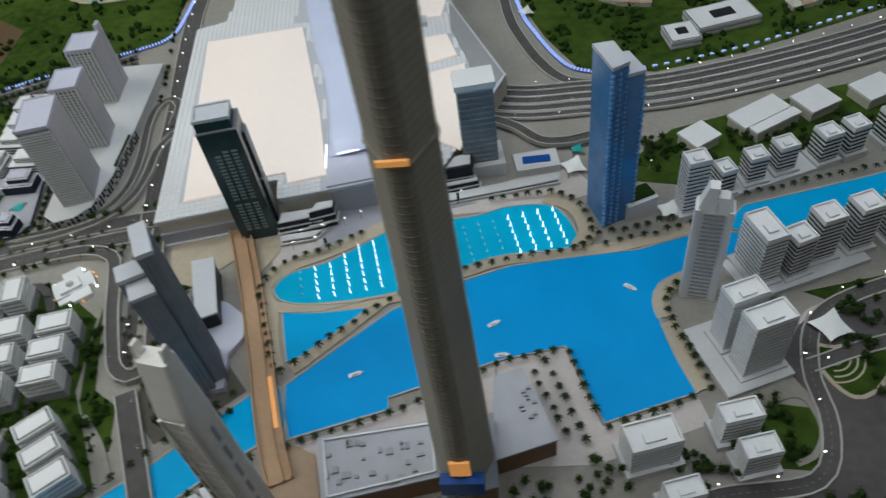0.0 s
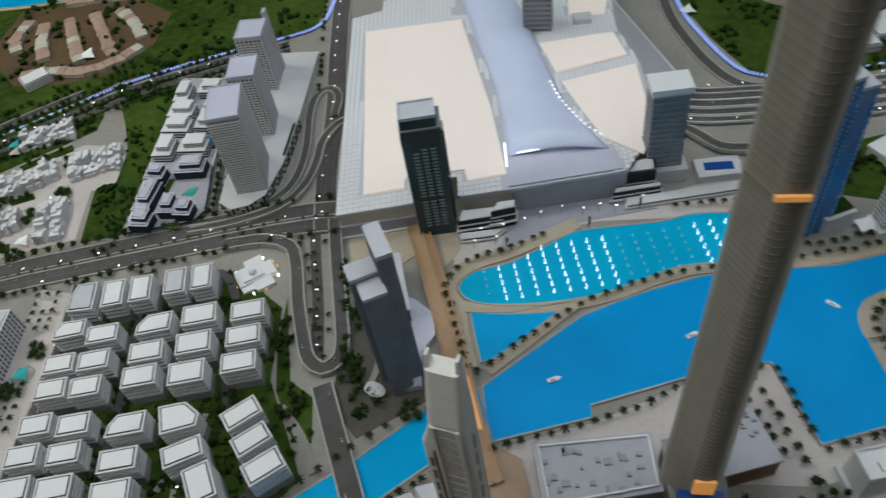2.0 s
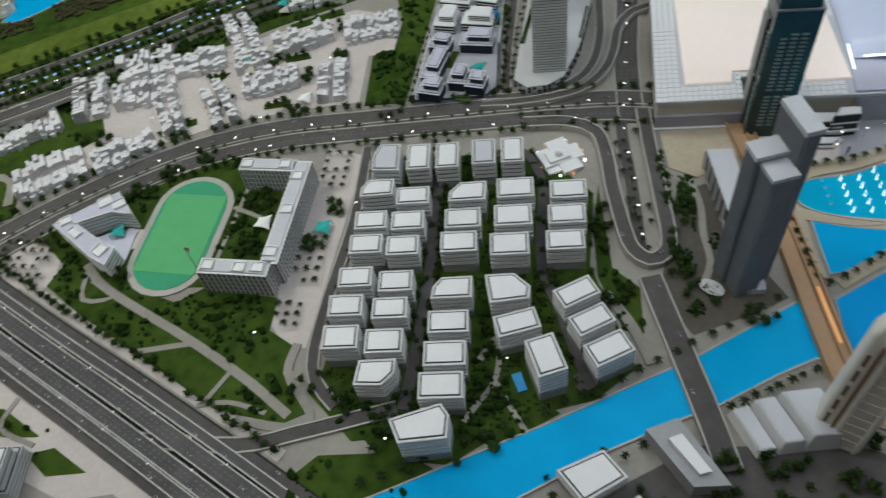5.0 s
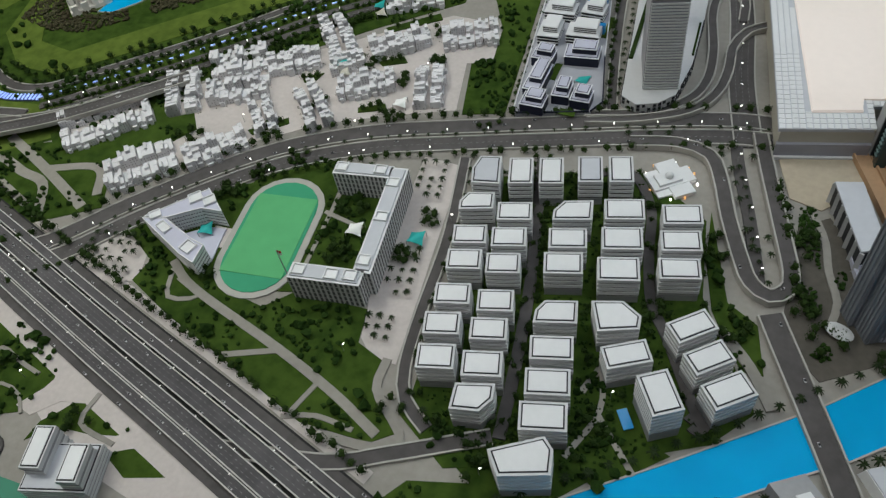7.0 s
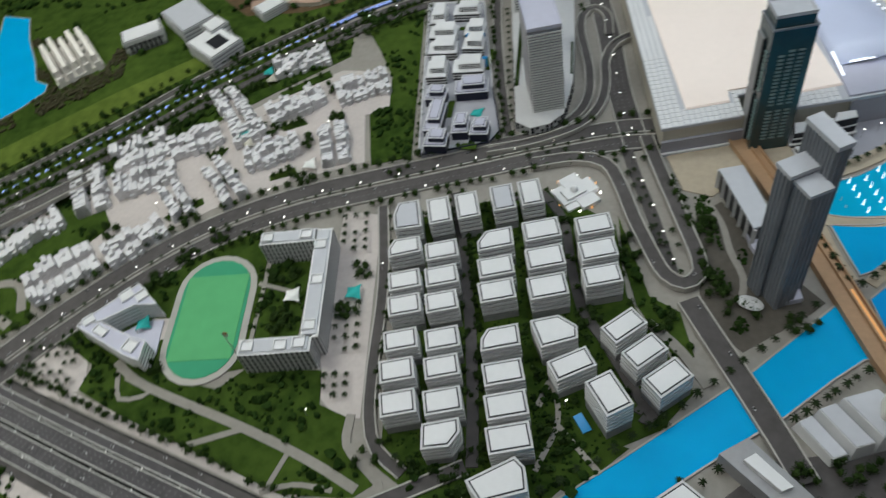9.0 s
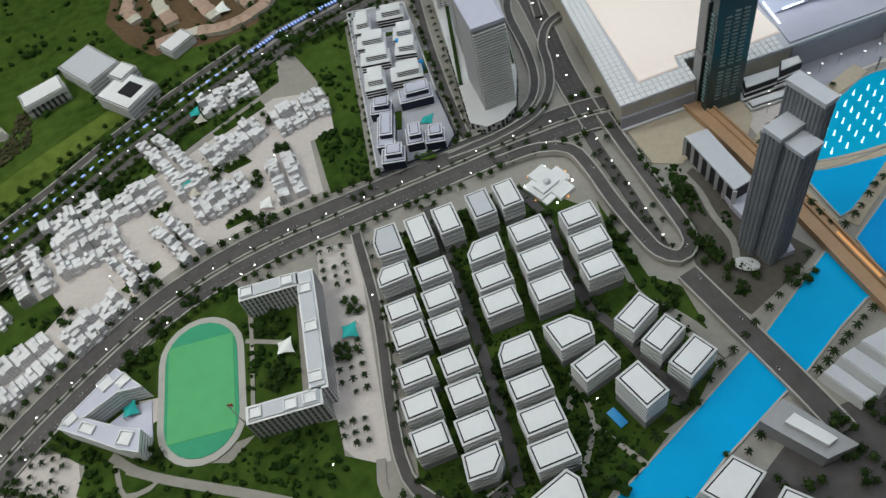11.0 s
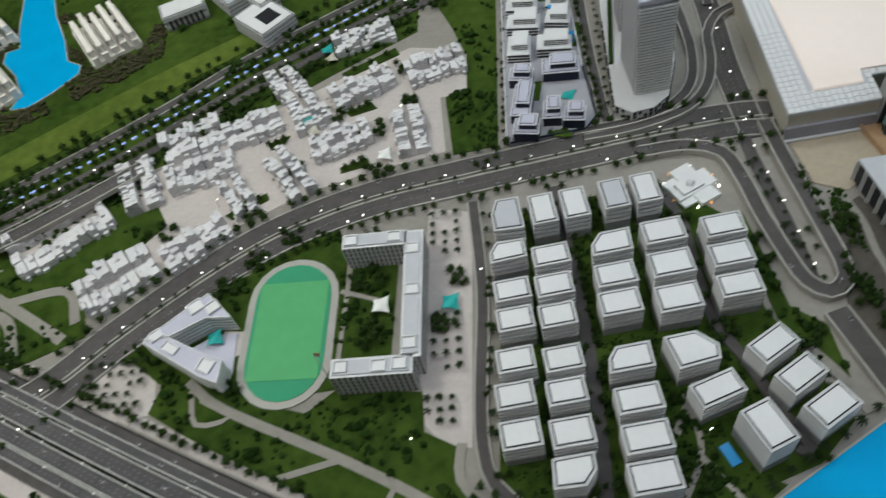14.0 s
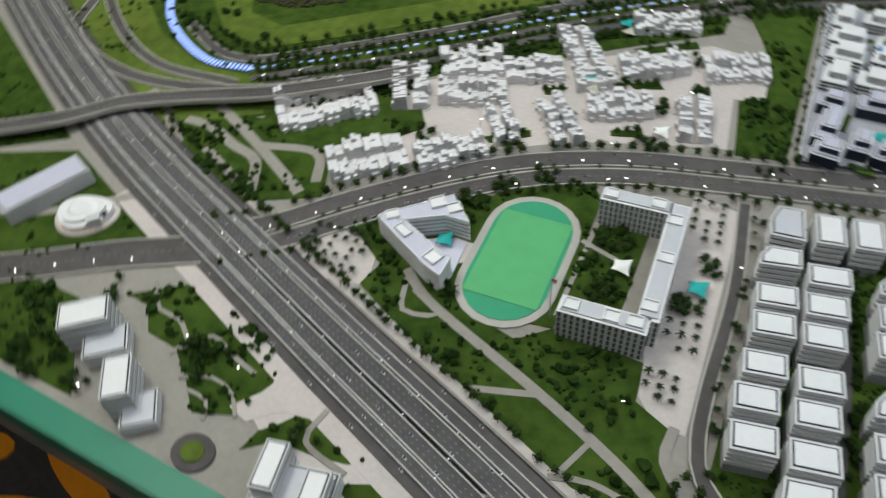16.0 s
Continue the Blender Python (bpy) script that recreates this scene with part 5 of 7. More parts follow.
a, b = Vector(LW[0]), Vector(LW[3])
for k in range(7):
    p = a.lerp(b, k / 6)
    bm = bmesh.new()
    box(bm, p.x + 0.002, p.y, 0, 0.003, 0.007, 0.045, 70)
    part("pier", bm, PALE, low)
bm = bmesh.new()
prism(bm, LW, 0.045, 0.049)
part("roof", bm, ROOF_GREY, low)
canopy = empty("entrance_canopy", "pale rounded entrance canopy at a tower foot", "canopy", at=(-0.511, 0.683, 0), turn=-25)
oval = [(0.020 * math.cos(k * math.tau / 20), 0.0125 * math.sin(k * math.tau / 20)) for k in range(20)]
bm = bmesh.new()
prism(bm, oval, 0.0085, 0.0105)
prism(bm, inset(oval, 0.001), 0.0105, 0.0135, inset(oval, 0.006))
part("roof", bm, PALE, canopy)
for sx in (-0.013, 0.013):
    for sy in (-0.004, 0.004):
        bm = bmesh.new()
        box(bm, sx, sy, 0, 0.0014, 0.0014, 0.009)
        part("post", bm, MIDGREY, canopy)

# pale ribbed tower on stepped podium beside the canal
curvy = empty("pale_ribbed_tower", "tall pale beige tower with a horned blank top", "tower", at=(-0.334, 0.484, 0), turn=-14)


def rounded(w, d, cx=0.0, cy=0.0, r=0.008, n=4):
    """A rectangle with round corners."""
    pts = []
    for sx, sy, a0 in ((1, -1, -90), (1, 1, 0), (-1, 1, 90), (-1, -1, 180)):
        for k in range(n + 1):
            a = radians(a0 + 90 * k / n)
            pts.append((cx + sx * (w / 2 - r) + r * math.cos(a), cy + sy * (d / 2 - r) + r * math.sin(a)))
    return pts


bm = bmesh.new()
prism(bm, rounded(0.046, 0.044), 0, 0.318, rounded(0.044, 0.042))
prism(bm, rounded(0.044, 0.042), 0.318, 0.396, rounded(0.040, 0.022, -0.001, 0.009, 0.006))
part("wall", bm, BEIGE, curvy)
for sx in (-0.0185, 0.0165):
    bm = bmesh.new()
    prism(bm, rect(sx, 0.004, 0.0050, 0.028), 0.318, 0.416, rect(sx, 0.010, 0.0036, 0.010))
    part("horn", bm, BEIGE, curvy, "pale upright horn of the crown")
for k in range(15):
    bm = bmesh.new()
    box(bm, 0.000, -0.0222, 0.012 + k * 0.0202, 0.024, 0.0018, 0.0160)
    part("facade_panel", bm, FACADE_BEIGE, curvy, "brown beige facade panel")
for sx in (-0.0150, 0.0150):
    bm = bmesh.new()
    box(bm, sx, -0.0225, 0, 0.0040, 0.0040, 0.312)
    part("fin", bm, BEIGE, curvy)
for k in range(5):
    bm = bmesh.new()
    box(bm, 0.0228, -0.004 + 0.001 * k, 0.060 + k * 0.045, 0.0016, 0.0050, 0.030)
    part("slot", bm, GREY_GLAZE, curvy, "grey slot window of the blank flank")
bm = bmesh.new()
prism(bm, rounded(0.024, 0.034, -0.032, -0.002, 0.006), 0, 0.250, rounded(0.020, 0.030, -0.029, -0.002, 0.006))
prism(bm, rounded(0.020, 0.030, -0.029, -0.002, 0.006), 0.250, 0.288, rounded(0.008, 0.022, -0.023, -0.002, 0.003))
part("side_wing", bm, BEIGE, curvy, "lower pale wing with a sloping side")
for k in range(6):
    bm = bmesh.new()
    box(bm, -0.0335 + 0.0006 * k, -0.0186 + 0.0004 * k, 0.012 + k * 0.036, 0.0046, 0.0026, 0.024)
    part("slot", bm, TIMBER_DARK, curvy, "dark brown upright slot")
bm = bmesh.new()
box(bm, -0.0222, -0.0200, 0.004, 0.0030, 0.0040, 0.236)
part("groove", bm, TIMBER_DARK, curvy, "long dark groove between tower and wing")
steps = empty("stepped_podium", "pale grey stepped podium with sloping roofs", "building")
for poly, h in (([(-0.482, 0.482), (-0.442, 0.425), (-0.415, 0.436), (-0.455, 0.497)], 0.020), ([(-0.455, 0.497), (-0.415, 0.436), (-0.382, 0.448), (-0.425, 0.510)], 0.032), ([(-0.425, 0.510), (-0.382, 0.448), (-0.32, 0.468), (-0.372, 0.528)], 0.042)):
    bm = bmesh.new()
    prism(bm, inset(poly, 0.001), 0, h, inset(poly, 0.004))
    part("wall", bm, WHITE, steps)
    bm = bmesh.new()
    prism(bm, inset(poly, 0.005), h, h + 0.002)
    part("roof", bm, ROOF_GREY, steps)
south = empty("canal_side_building", "grey roofed low building with a white roof light", "building")
for poly, h, m in (([(-0.585, 0.425), (-0.52, 0.36), (-0.475, 0.372), (-0.545, 0.450)], 0.032, MIDGREY), ([(-0.556, 0.415), (-0.515, 0.375), (-0.50, 0.382), (-0.54, 0.425)], 0.040, WHITE)):
    bm = bmesh.new()
    prism(bm, poly, 0, h)
    part("wall" if m is MIDGREY else "roof_light", bm, m, south)
for poly in ([(-0.69, 0.345), (-0.635, 0.385), (-0.60, 0.355), (-0.65, 0.31)], [(-0.62, 0.30), (-0.585, 0.335), (-0.55, 0.31), (-0.58, 0.27)]):
    townhouse(poly, 0.035, floors=4)

# ---- the very tall tower --------------------------------------------------------------------------------------------
TALL = (-0.039, 0.524)
tall = empty("very_tall_tower", "very tall slender bronze grey tower with ribs and lit belt", "tower", at=(*TALL, 0))


def trefoil(r, lobe, turn, n=7):
    pts = []
    for k in range(3):
        a = radians(turn + 120 * k)
        cx, cy = r * math.cos(a), r * math.sin(a)
        for i in range(n):
            b = a - radians(75) + radians(150) * i / (n - 1)
            pts.append((cx + lobe * math.cos(b), cy + lobe * math.sin(b)))
    return pts


TIERS = [(z0, z1, 0.58 * w, 0.50 * w) for z0, z1, w in ((0.0, 0.13, 0.0415), (0.13, 0.24, 0.0390), (0.24, 0.35, 0.0365), (0.35, 0.46, 0.0345), (0.46, 0.56, 0.0325), (0.56, 0.66, 0.0308), (0.66, 0.86, 0.0296), (0.86, 0.92, 0.0150), (0.92, 0.97, 0.0070))]
for step, (z0, z1, r, lobe) in enumerate(TIERS):
    above = TIERS[min(step + 1, len(TIERS) - 1)] if step < 6 else TIERS[step]
    bm = bmesh.new()
    prism(bm, trefoil(r, lobe, -90), z0, z1, trefoil(above[2], above[3], -90))
    part("shaft", bm, STEEL, tall)
    bm = bmesh.new()
    n = int((z1 - z0) / 0.0085)
    for k in range(n):
        z = z0 + (k + 0.5) * (z1 - z0) / n
        f = (z - z0) / (z1 - z0)
        prism(bm, trefoil(r + f * (above[2] - r), lobe + f * (above[3] - lobe) + 0.0003, -90), z, z + 0.0030)
    tagged(part("rib", bm, STEEL_DARK, tall, "dark horizontal floor ribs"), kind="stuff")
bm = bmesh.new()
prism(bm, trefoil(0.0182, 0.0160, -90), 0.634, 0.638)
part("belt", bm, STEEL_DARK, tall, "bronze technical belt")
bm = bmesh.new()
box(bm, -0.003, -0.0335, 0.640, 0.026, 0.0030, 0.0055)
part("belt_light", bm, DECK_GLOW, tall, "warm lit strip on the belt")
bm = bmesh.new()
box(bm, 0, -0.0416, 0.124, 0.026, 0.004, 0.034)
part("entrance", bm, DECK_GLOW, tall, "amber lit entrance front")
bm = bmesh.new()
box(bm, 0.0, -0.043, 0.085, 0.056, 0.016, 0.032)
part("entrance_block", bm, SIGN_BLUE, tall, "deep blue entrance block")
tall_pod = empty("tower_base_building", "low podium with white roofs and brown timber walls", "building")
for poly, h in (([(-0.255, 0.578), (-0.085, 0.602), (-0.075, 0.515), (-0.235, 0.480)], 0.050), ([(0.0, 0.672), (0.043, 0.685), (0.088, 0.565), (-0.005, 0.535)], 0.050), ([(-0.075, 0.58), (0.0, 0.60), (0.005, 0.49), (-0.07, 0.47)], 0.07)):
    bm = bmesh.new()
    prism(bm, inset(poly, 0.002), 0, h - 0.004)
    part("wall", bm, TIMBER_DARK, tall_pod)
    bm = bmesh.new()
    prism(bm, poly, h - 0.004, h)
    part("roof", bm, POD_ROOF if h < 0.06 else SLATE, tall_pod)
rng = random.Random(5)
PLANT = [(-0.235 + rng.random() * 0.14, 0.505 + rng.random() * 0.065, 0.004 + rng.random() * 0.008, 0.004 + rng.random() * 0.006) for k in range(24)] + [(0.038 + rng.random() * 0.02, 0.60 + k * 0.006, 0.006, 0.004) for k in range(9)]
for px, py, w, d in PLANT:
    bm = bmesh.new()
    box(bm, px, py, 0.0498, w, d, 0.004, 10)
    part("roof_plant", bm, MIDGREY, tall_pod)
bm = bmesh.new()
for poly in ([(-0.245, 0.573), (-0.09, 0.595), (-0.082, 0.522), (-0.228, 0.488)],):
    ring = inset(poly, 0)
    for a, b in zip(ring, ring[1:] + ring[:1]):
        va, vb = Vector(a), Vector(b)
        m = (va + vb) / 2
        box(bm, m.x, m.y, 0.050, (vb - va).length, 0.0025, 0.004, math.degrees(math.atan2((vb - va).y, (vb - va).x)))
part("parapet", bm, WHITE, tall_pod)

# ---- blue tower -----------------------------------------------------------------------------------------------------
blue = empty("blue_glass_tower", "deep blue glass tower with stepped fins and a pale roof", "tower", at=(0.205, 1.012, 0))
B1 = local_poly([(0.175, 1.068), (0.206, 1.072), (0.223, 1.017), (0.198, 1.003)], (0.205, 1.012))
B2 = local_poly([(0.206, 1.072), (0.231, 1.076), (0.250, 1.026), (0.223, 1.017)], (0.205, 1.012))
for lp, h in ((B1, 0.338), (B2, 0.315)):
    bm = bmesh.new()
    prism(bm, lp, 0, h)
    part("curtain_wall", bm, BLUE_GLASS, blue)
    bm = bmesh.new()
    prism(bm, inset(lp, -0.0008), h, h + 0.006)
    part("roof", bm, ROOF_GREY, blue)
bm = bmesh.new()
box(bm, 0, 0, 0, 0.006, 0.005, 0.0045, 50)
FIN = mesh_of("fin", bm, BLUE_FIN)
a, b = Vector(B1[3]), Vector(B1[2])
for f, count in ((0.0, 34), (0.45, 34), (0.9, 34), (None, 30)):
    p = Vector(B2[2]) if f is None else a.lerp(b, f)
    for k in range(count):
        ob = new("fin", FIN)
        ob.parent, ob.location = blue, (p.x, p.y, 0.006 + k * 0.0097)
side = empty("roof_garden_block", "low pale block with a planted roof", "building", at=(0.262, 1.045, 0))
bm = bmesh.new()
box(bm, 0, 0, 0, 0.060, 0.042, 0.038, 24)
part("wall", bm, PALE, side)
bm = bmesh.new()
box(bm, 0.002, 0.003, 0.036, 0.048, 0.030, 0.006, 24)
part("planting", bm, LEAF_PARK, side, "dark green planted roof")

hotel = tower("grey_hotel_tower", "dark grey glass hotel tower with an overhanging white roof", rect(-0.020, 1.188, 0.066, 0.046, 8), 0.198, 16, SLATE, SLATE, WHITE, podium=(0.012, 0.03), cap=0.004)
bm = bmesh.new()
box(bm, 0, 0, 0.204, 0.074, 0.052, 0.012, 8)
part("crown_roof", bm, WHITE, hotel)
bm = bmesh.new()
box(bm, 0.088, 1.178, 0, 0.085, 0.05, 0.018, 8)
hp = thing("pool_terrace", bm, PALE, "pale hotel terrace with a blue pool", "terrace")
bm = bmesh.new()
box(bm, 0.088, 1.178, 0.018, 0.054, 0.020, 0.0015, 4)
part("pool", bm, SIGN_BLUE, hp, "deep blue pool")
tower("mall_hotel_tower", "dark grey ribbed tower rising from the mall roof", rect(-0.259, 1.607, 0.064, 0.052, -3), 0.272, 22, SLATE, MIDGREY, ROOF_GREY, MZ + 0.001)
bm = bmesh.new()
box(bm, -0.16, 1.617, MZ + 0.001, 0.04, 0.03, 0.012, 5)
thing("roof_plant_room", bm, PALE, "small pale plant room on the mall roof", "plant room")

# ---- eastern towers -------------------------------------------------------------------------------------------------
for cx, cy, w, d, t, h, core, band in (
    (0.352, 1.035, 0.040, 0.034, 13, 0.125, CHARCOAL, WHITE), (0.431, 0.885, 0.040, 0.066, 19, 0.112, CHARCOAL, WHITE), (0.487, 0.884, 0.038, 0.038, 22, 0.09, CHARCOAL, PALE), (0.536, 0.916, 0.042, 0.040, 18, 0.10, CHARCOAL, PALE), (0.600, 0.935, 0.042, 0.040, 18, 0.10, CHARCOAL, PALE), (0.665, 0.955, 0.042, 0.040, 18, 0.095, CHARCOAL, PALE),
    (0.368, 0.754, 0.058, 0.036, 20, 0.120, ROOF_GREY, PALE_TOWER), (0.390, 0.706, 0.066, 0.038, 20, 0.125, ROOF_GREY, PALE_TOWER), (0.418, 1.080, 0.030, 0.036, 18, 0.058, CHARCOAL, PALE), (0.476, 1.104, 0.036, 0.034, 15, 0.062, CHARCOAL, PALE), (0.533, 1.128, 0.038, 0.035, 17, 0.062, CHARCOAL, PALE), (0.612, 1.148, 0.038, 0.037, 20, 0.066, CHARCOAL, PALE), (0.665, 1.166, 0.036, 0.036, 20, 0.066, CHARCOAL, PALE), (0.74, 1.19, 0.036, 0.036, 20, 0.066, CHARCOAL, PALE),
    (0.336, 0.594, 0.056, 0.032, 12, 0.062, CHARCOAL, WHITE), (0.352, 0.545, 0.050, 0.032, 12, 0.055, CHARCOAL, WHITE), (0.213, 0.561, 0.072, 0.044, 14, 0.065, ROOF_GREY, PALE_TOWER), (0.245, 0.490, 0.05, 0.03, 14, 0.05, MIDGREY, WHITE),
):
    tower("apartment_tower", "pale grey apartment tower with faint floor lines" if band is PALE_TOWER else "white banded apartment tower with a pale flat roof" if band is WHITE else "charcoal apartment tower with pale balcony bands", rect(cx, cy, w, d, t), h, max(5, int(h / 0.0085)), core, band, WHITE, podium=(0.006, 0.012), group="eastern apartment towers", thick=0.36 if band is PALE else 0.5, out=0.0008 if band is PALE_TOWER else 0.0014)
for cx, cy, w, d, h in ((0.37, 0.727, 0.11, 0.13, 0.008), (0.50, 0.90, 0.22, 0.09, 0.008), (0.50, 1.115, 0.22, 0.06, 0.006)):
    bm = bmesh.new()
    box(bm, cx, cy, 0, w, d, h, 20)
    thing("tower_podium", bm, PALE, "pale low podium under apartment towers", "podium")
# curved slab tower
slim = empty("curved_slab_tower", "pale grey slab tower with a split curved crown", "tower", at=(0.333, 0.848, 0), turn=-14)
bm = bmesh.new()
prism(bm, rect(0, 0, 0.056, 0.026), 0, 0.20, rect(0.0, 0, 0.052, 0.024))
prism(bm, rect(-0.015, 0, 0.022, 0.024), 0.20, 0.245, rect(-0.006, 0, 0.014, 0.018))
prism(bm, rect(0.015, 0, 0.022, 0.024), 0.20, 0.228, rect(0.010, 0, 0.014, 0.018))
part("wall", bm, WHITE, slim)
for k in range(22):
    bm = bmesh.new()
    box(bm, 0, -0.0005, 0.006 + k * 0.009, 0.030, 0.0275, 0.0035)
    part("storey_band", bm, MIDGREY, slim)
for sx in (-0.024, 0.024):
    bm = bmesh.new()
    box(bm, sx, 0, 0, 0.007, 0.029, 0.205)
    part("fin", bm, WHITE, slim)
for cx, cy, w, d, t in ((0.402, 1.212, 0.062, 0.055, 33), (0.526, 1.268, 0.115, 0.050, 30), (0.64, 1.295, 0.072, 0.062, 28), (0.76, 1.32, 0.08, 0.06, 26), (0.55, 1.238, 0.11, 0.022, 30)):
    ob = empty("flat_hall", "low hall with a plain white flat roof and cream walls", "building", "flat halls", (cx, cy, 0), t)
    bm = bmesh.new()
    box(bm, 0, 0, 0, w * 0.95, d * 0.92, 0.022)
    part("wall", bm, CREAM_WALL, ob)
    bm = bmesh.new()
    box(bm, 0, 0, 0.022, w, d, 0.005)
    part("roof", bm, WHITE, ob)

# ---- white low buildings far and near -------------------------------------------------------------------------------
def low_block(cx, cy, w, d, h, t, roof=WHITE, label="low pale building with a white flat roof", floors=4):
    ob = empty("low_building", label, "building", "low buildings", (cx, cy, 0), t)
    storeys(ob, rect(0, 0, w, d), 0, h, floors, MIDGREY, PALE, 0.001, 0.55)
    flat_roof(ob, rect(0, 0, w, d), h, PALE, roof, 0.004)
    return ob


low_block(-1.892, 0.252, 0.070, 0.046, 0.055, 42)
low_block(-1.852, 0.240, 0.062, 0.048, 0.026, 42, ROOF_GREY)
low_block(-1.774, 0.196, 0.038, 0.066, 0.052, 40)
low_block(-1.737, 0.183, 0.048, 0.052, 0.018, 40, ROOF_GREY)
low_block(-1.515, 0.188, 0.030, 0.062, 0.055, 15)
low_block(-1.450, 0.183, 0.030, 0.055, 0.055, 15)
low_block(-1.482, 0.178, 0.10, 0.07, 0.030, 15, ROOF_GREY)
low_block(-2.195, 0.43, 0.058, 0.15, 0.03, -20, ROOF_LAVENDER)
low_block(-1.535, 1.555, 0.07, 0.05, 0.022, 45)
slotted = low_block(-1.842, 1.458, 0.10, 0.058, 0.036, 28, WHITE, "white flat roofed block with tall dark slots", 2)
for k in range(7):
    bm = bmesh.new()
    box(bm, -0.036 + k * 0.012, -0.0302, 0.005, 0.0055, 0.0030, 0.022)
    part("slot", bm, CHARCOAL, slotted, "tall dark slot window")
forum = low_block(-1.63, 1.40, 0.09, 0.11, 0.035, 52, WHITE, "white hall block with a dark square court")
bm = bmesh.new()
box(bm, 0.004, -0.012, 0.0362, 0.040, 0.045, 0.0024)
part("court", bm, CHARCOAL, forum, "dark square court")
low_block(-1.645, 1.46, 0.05, 0.05, 0.042, 52)
low_block(-1.74, 1.52, 0.09, 0.13, 0.035, 45, ROOF_GREY)
def lagoon_hotel(cx, cy, w, d, turn, bars, tall=0.040):
    """Long parallel wings with stepped ends and a row of upright dark bays between them."""
    ob = empty("lagoon_hotel", "pale beige hotel of long parallel stepped wings by a lagoon", "building", "lagoon hotels", (cx, cy, 0), turn)
    bm = bmesh.new()
    terrace_box(bm, rect(0, 0, w, d), 0.010)
    part("podium", bm, BEIGE, ob)
    pitch = w / bars
    for k in range(bars):
        x = -w / 2 + (k + 0.5) * pitch
        long = d * (0.90 + 0.08 * math.sin(k * 2.1))
        high = tall + 0.006 * (k % 2)
        bm = bmesh.new()
        terrace_box(bm, rect(x, 0, pitch * 0.46, long), high)
        part("wing", bm, BEIGE, ob)
        for end in (-1, 1):
            bm = bmesh.new()
            terrace_box(bm, rect(x, end * (long / 2 + 0.003), pitch * 0.60, 0.012), high * 0.62)
            part("end_terrace", bm, BEIGE, ob)
        for side in (-1, 1):
            bm = bmesh.new()
            box(bm, x + side * pitch * 0.235, 0, 0.010, 0.0016, long * 0.92, high * 0.62)
            part("window_band", bm, CHARCOAL, ob)
            for q in range(int(long / 0.010)):
                bm = bmesh.new()
                box(bm, x + side * pitch * 0.26, -long * 0.45 + (q + 0.5) * 0.0092, 0.010, 0.004, 0.003, high * 0.70)
                part("pier", bm, BEIGE, ob)


for args in ((-2.022, 1.398, 0.118, 0.165, 41, 5), (-2.246, 1.236, 0.100, 0.150, 48, 4), (-2.335, 1.425, 0.090, 0.120, 48, 4)):
    lagoon_hotel(*args)
for cx, cy, w, d, t in ((0.43, 1.565, 0.07, 0.07, 10), (0.53, 1.625, 0.15, 0.085, 15)):
    ob = low_block(cx, cy, w, d, 0.022, t, WHITE, "white courtyard school with a square court", 2)
    bm = bmesh.new()
    box(bm, 0, 0, 0.023, w * 0.35, d * 0.35, 0.003)
    part("court", bm, CHARCOAL, ob)
# dome and lit pavilion
for cx, cy, glow in ((-0.778, 0.924, 1),):
    ob = empty("white_pavilion", "white stepped pavilion with small warm lamps round it", "building", "white pavilions", (cx, cy, 0), 35)
    for w, d, z0, z1, dx in ((0.074, 0.034, 0, 0.009, 0), (0.036, 0.082, 0, 0.008, 0.006), (0.052, 0.060, 0, 0.005, -0.010), (0.040, 0.026, 0.009, 0.014, -0.006)):
        bm = bmesh.new()
        box(bm, dx, 0, z0, w, d, z1 - z0)
        part("wall", bm, WHITE, ob)
    bm = bmesh.new()
    bmesh.ops.create_uvsphere(bm, u_segments=12, v_segments=8, radius=0.007, matrix=Matrix.Translation((-0.004, 0, 0.016)))
    part("dome", bm, WHITE, ob)
    for k in range(9 if glow else 4):
        bm = bmesh.new()
        a = k * 2.4
        box(bm, 0.042 * math.cos(a), 0.044 * math.sin(a), 0, 0.002, 0.002, 0.005)
        part("lamp", bm, LAMP_GLOW if k % 2 else WARM_GLOW, ob, "small warm lamp")
# terracotta villas behind the ring road
rng = random.Random(11)
for row in (((-1.69, 1.82), (-1.69, 1.74), (-1.66, 1.69)), ((-1.63, 1.80), (-1.60, 1.72), (-1.555, 1.64)), ((-1.56, 1.82), (-1.51, 1.73), (-1.45, 1.63)), ((-1.49, 1.84), (-1.43, 1.75), (-1.37, 1.66)), ((-1.58, 1.58), (-1.50, 1.59), (-1.42, 1.585), (-1.35, 1.62), (-1.30, 1.68)), ((-1.42, 1.86), (-1.36, 1.80), (-1.31, 1.73)), ((-1.60, 1.92), (-1.5, 1.94), (-1.4, 1.95)), ((0.20, 1.83), (0.26, 1.78), (0.32, 1.74), (0.40, 1.72)), ((0.36, 1.82), (0.46, 1.78), (0.56, 1.76), (0.66, 1.74)), ((0.7, 1.66), (0.78, 1.68)), ((0.22, 1.95), (0.4, 1.95), (0.6, 1.93))):
    for p, a in along(smooth(row, 0.02), 0.026):
        v = empty("villa", "small villa with terracotta hipped roof and cream walls", "house", "terracotta villas", (p.x, p.y, 0.001), math.degrees(a) + rng.uniform(-8, 8))
        w, d, h = rng.uniform(0.023, 0.029), rng.uniform(0.026, 0.034), rng.uniform(0.009, 0.013)
        bm = bmesh.new()
        box(bm, 0, 0, 0, w, d, h)
        part("wall", bm, CREAM_WALL, v)
        bm = bmesh.new()
        prism(bm, rect(0, 0, w * 1.1, d * 1.1), h, h + 0.006, rect(0, 0, w * 0.45, d * 0.1))
        part("roof", bm, TERRACOTTA if rng.random() < 0.75 else CREAM_WALL, v)

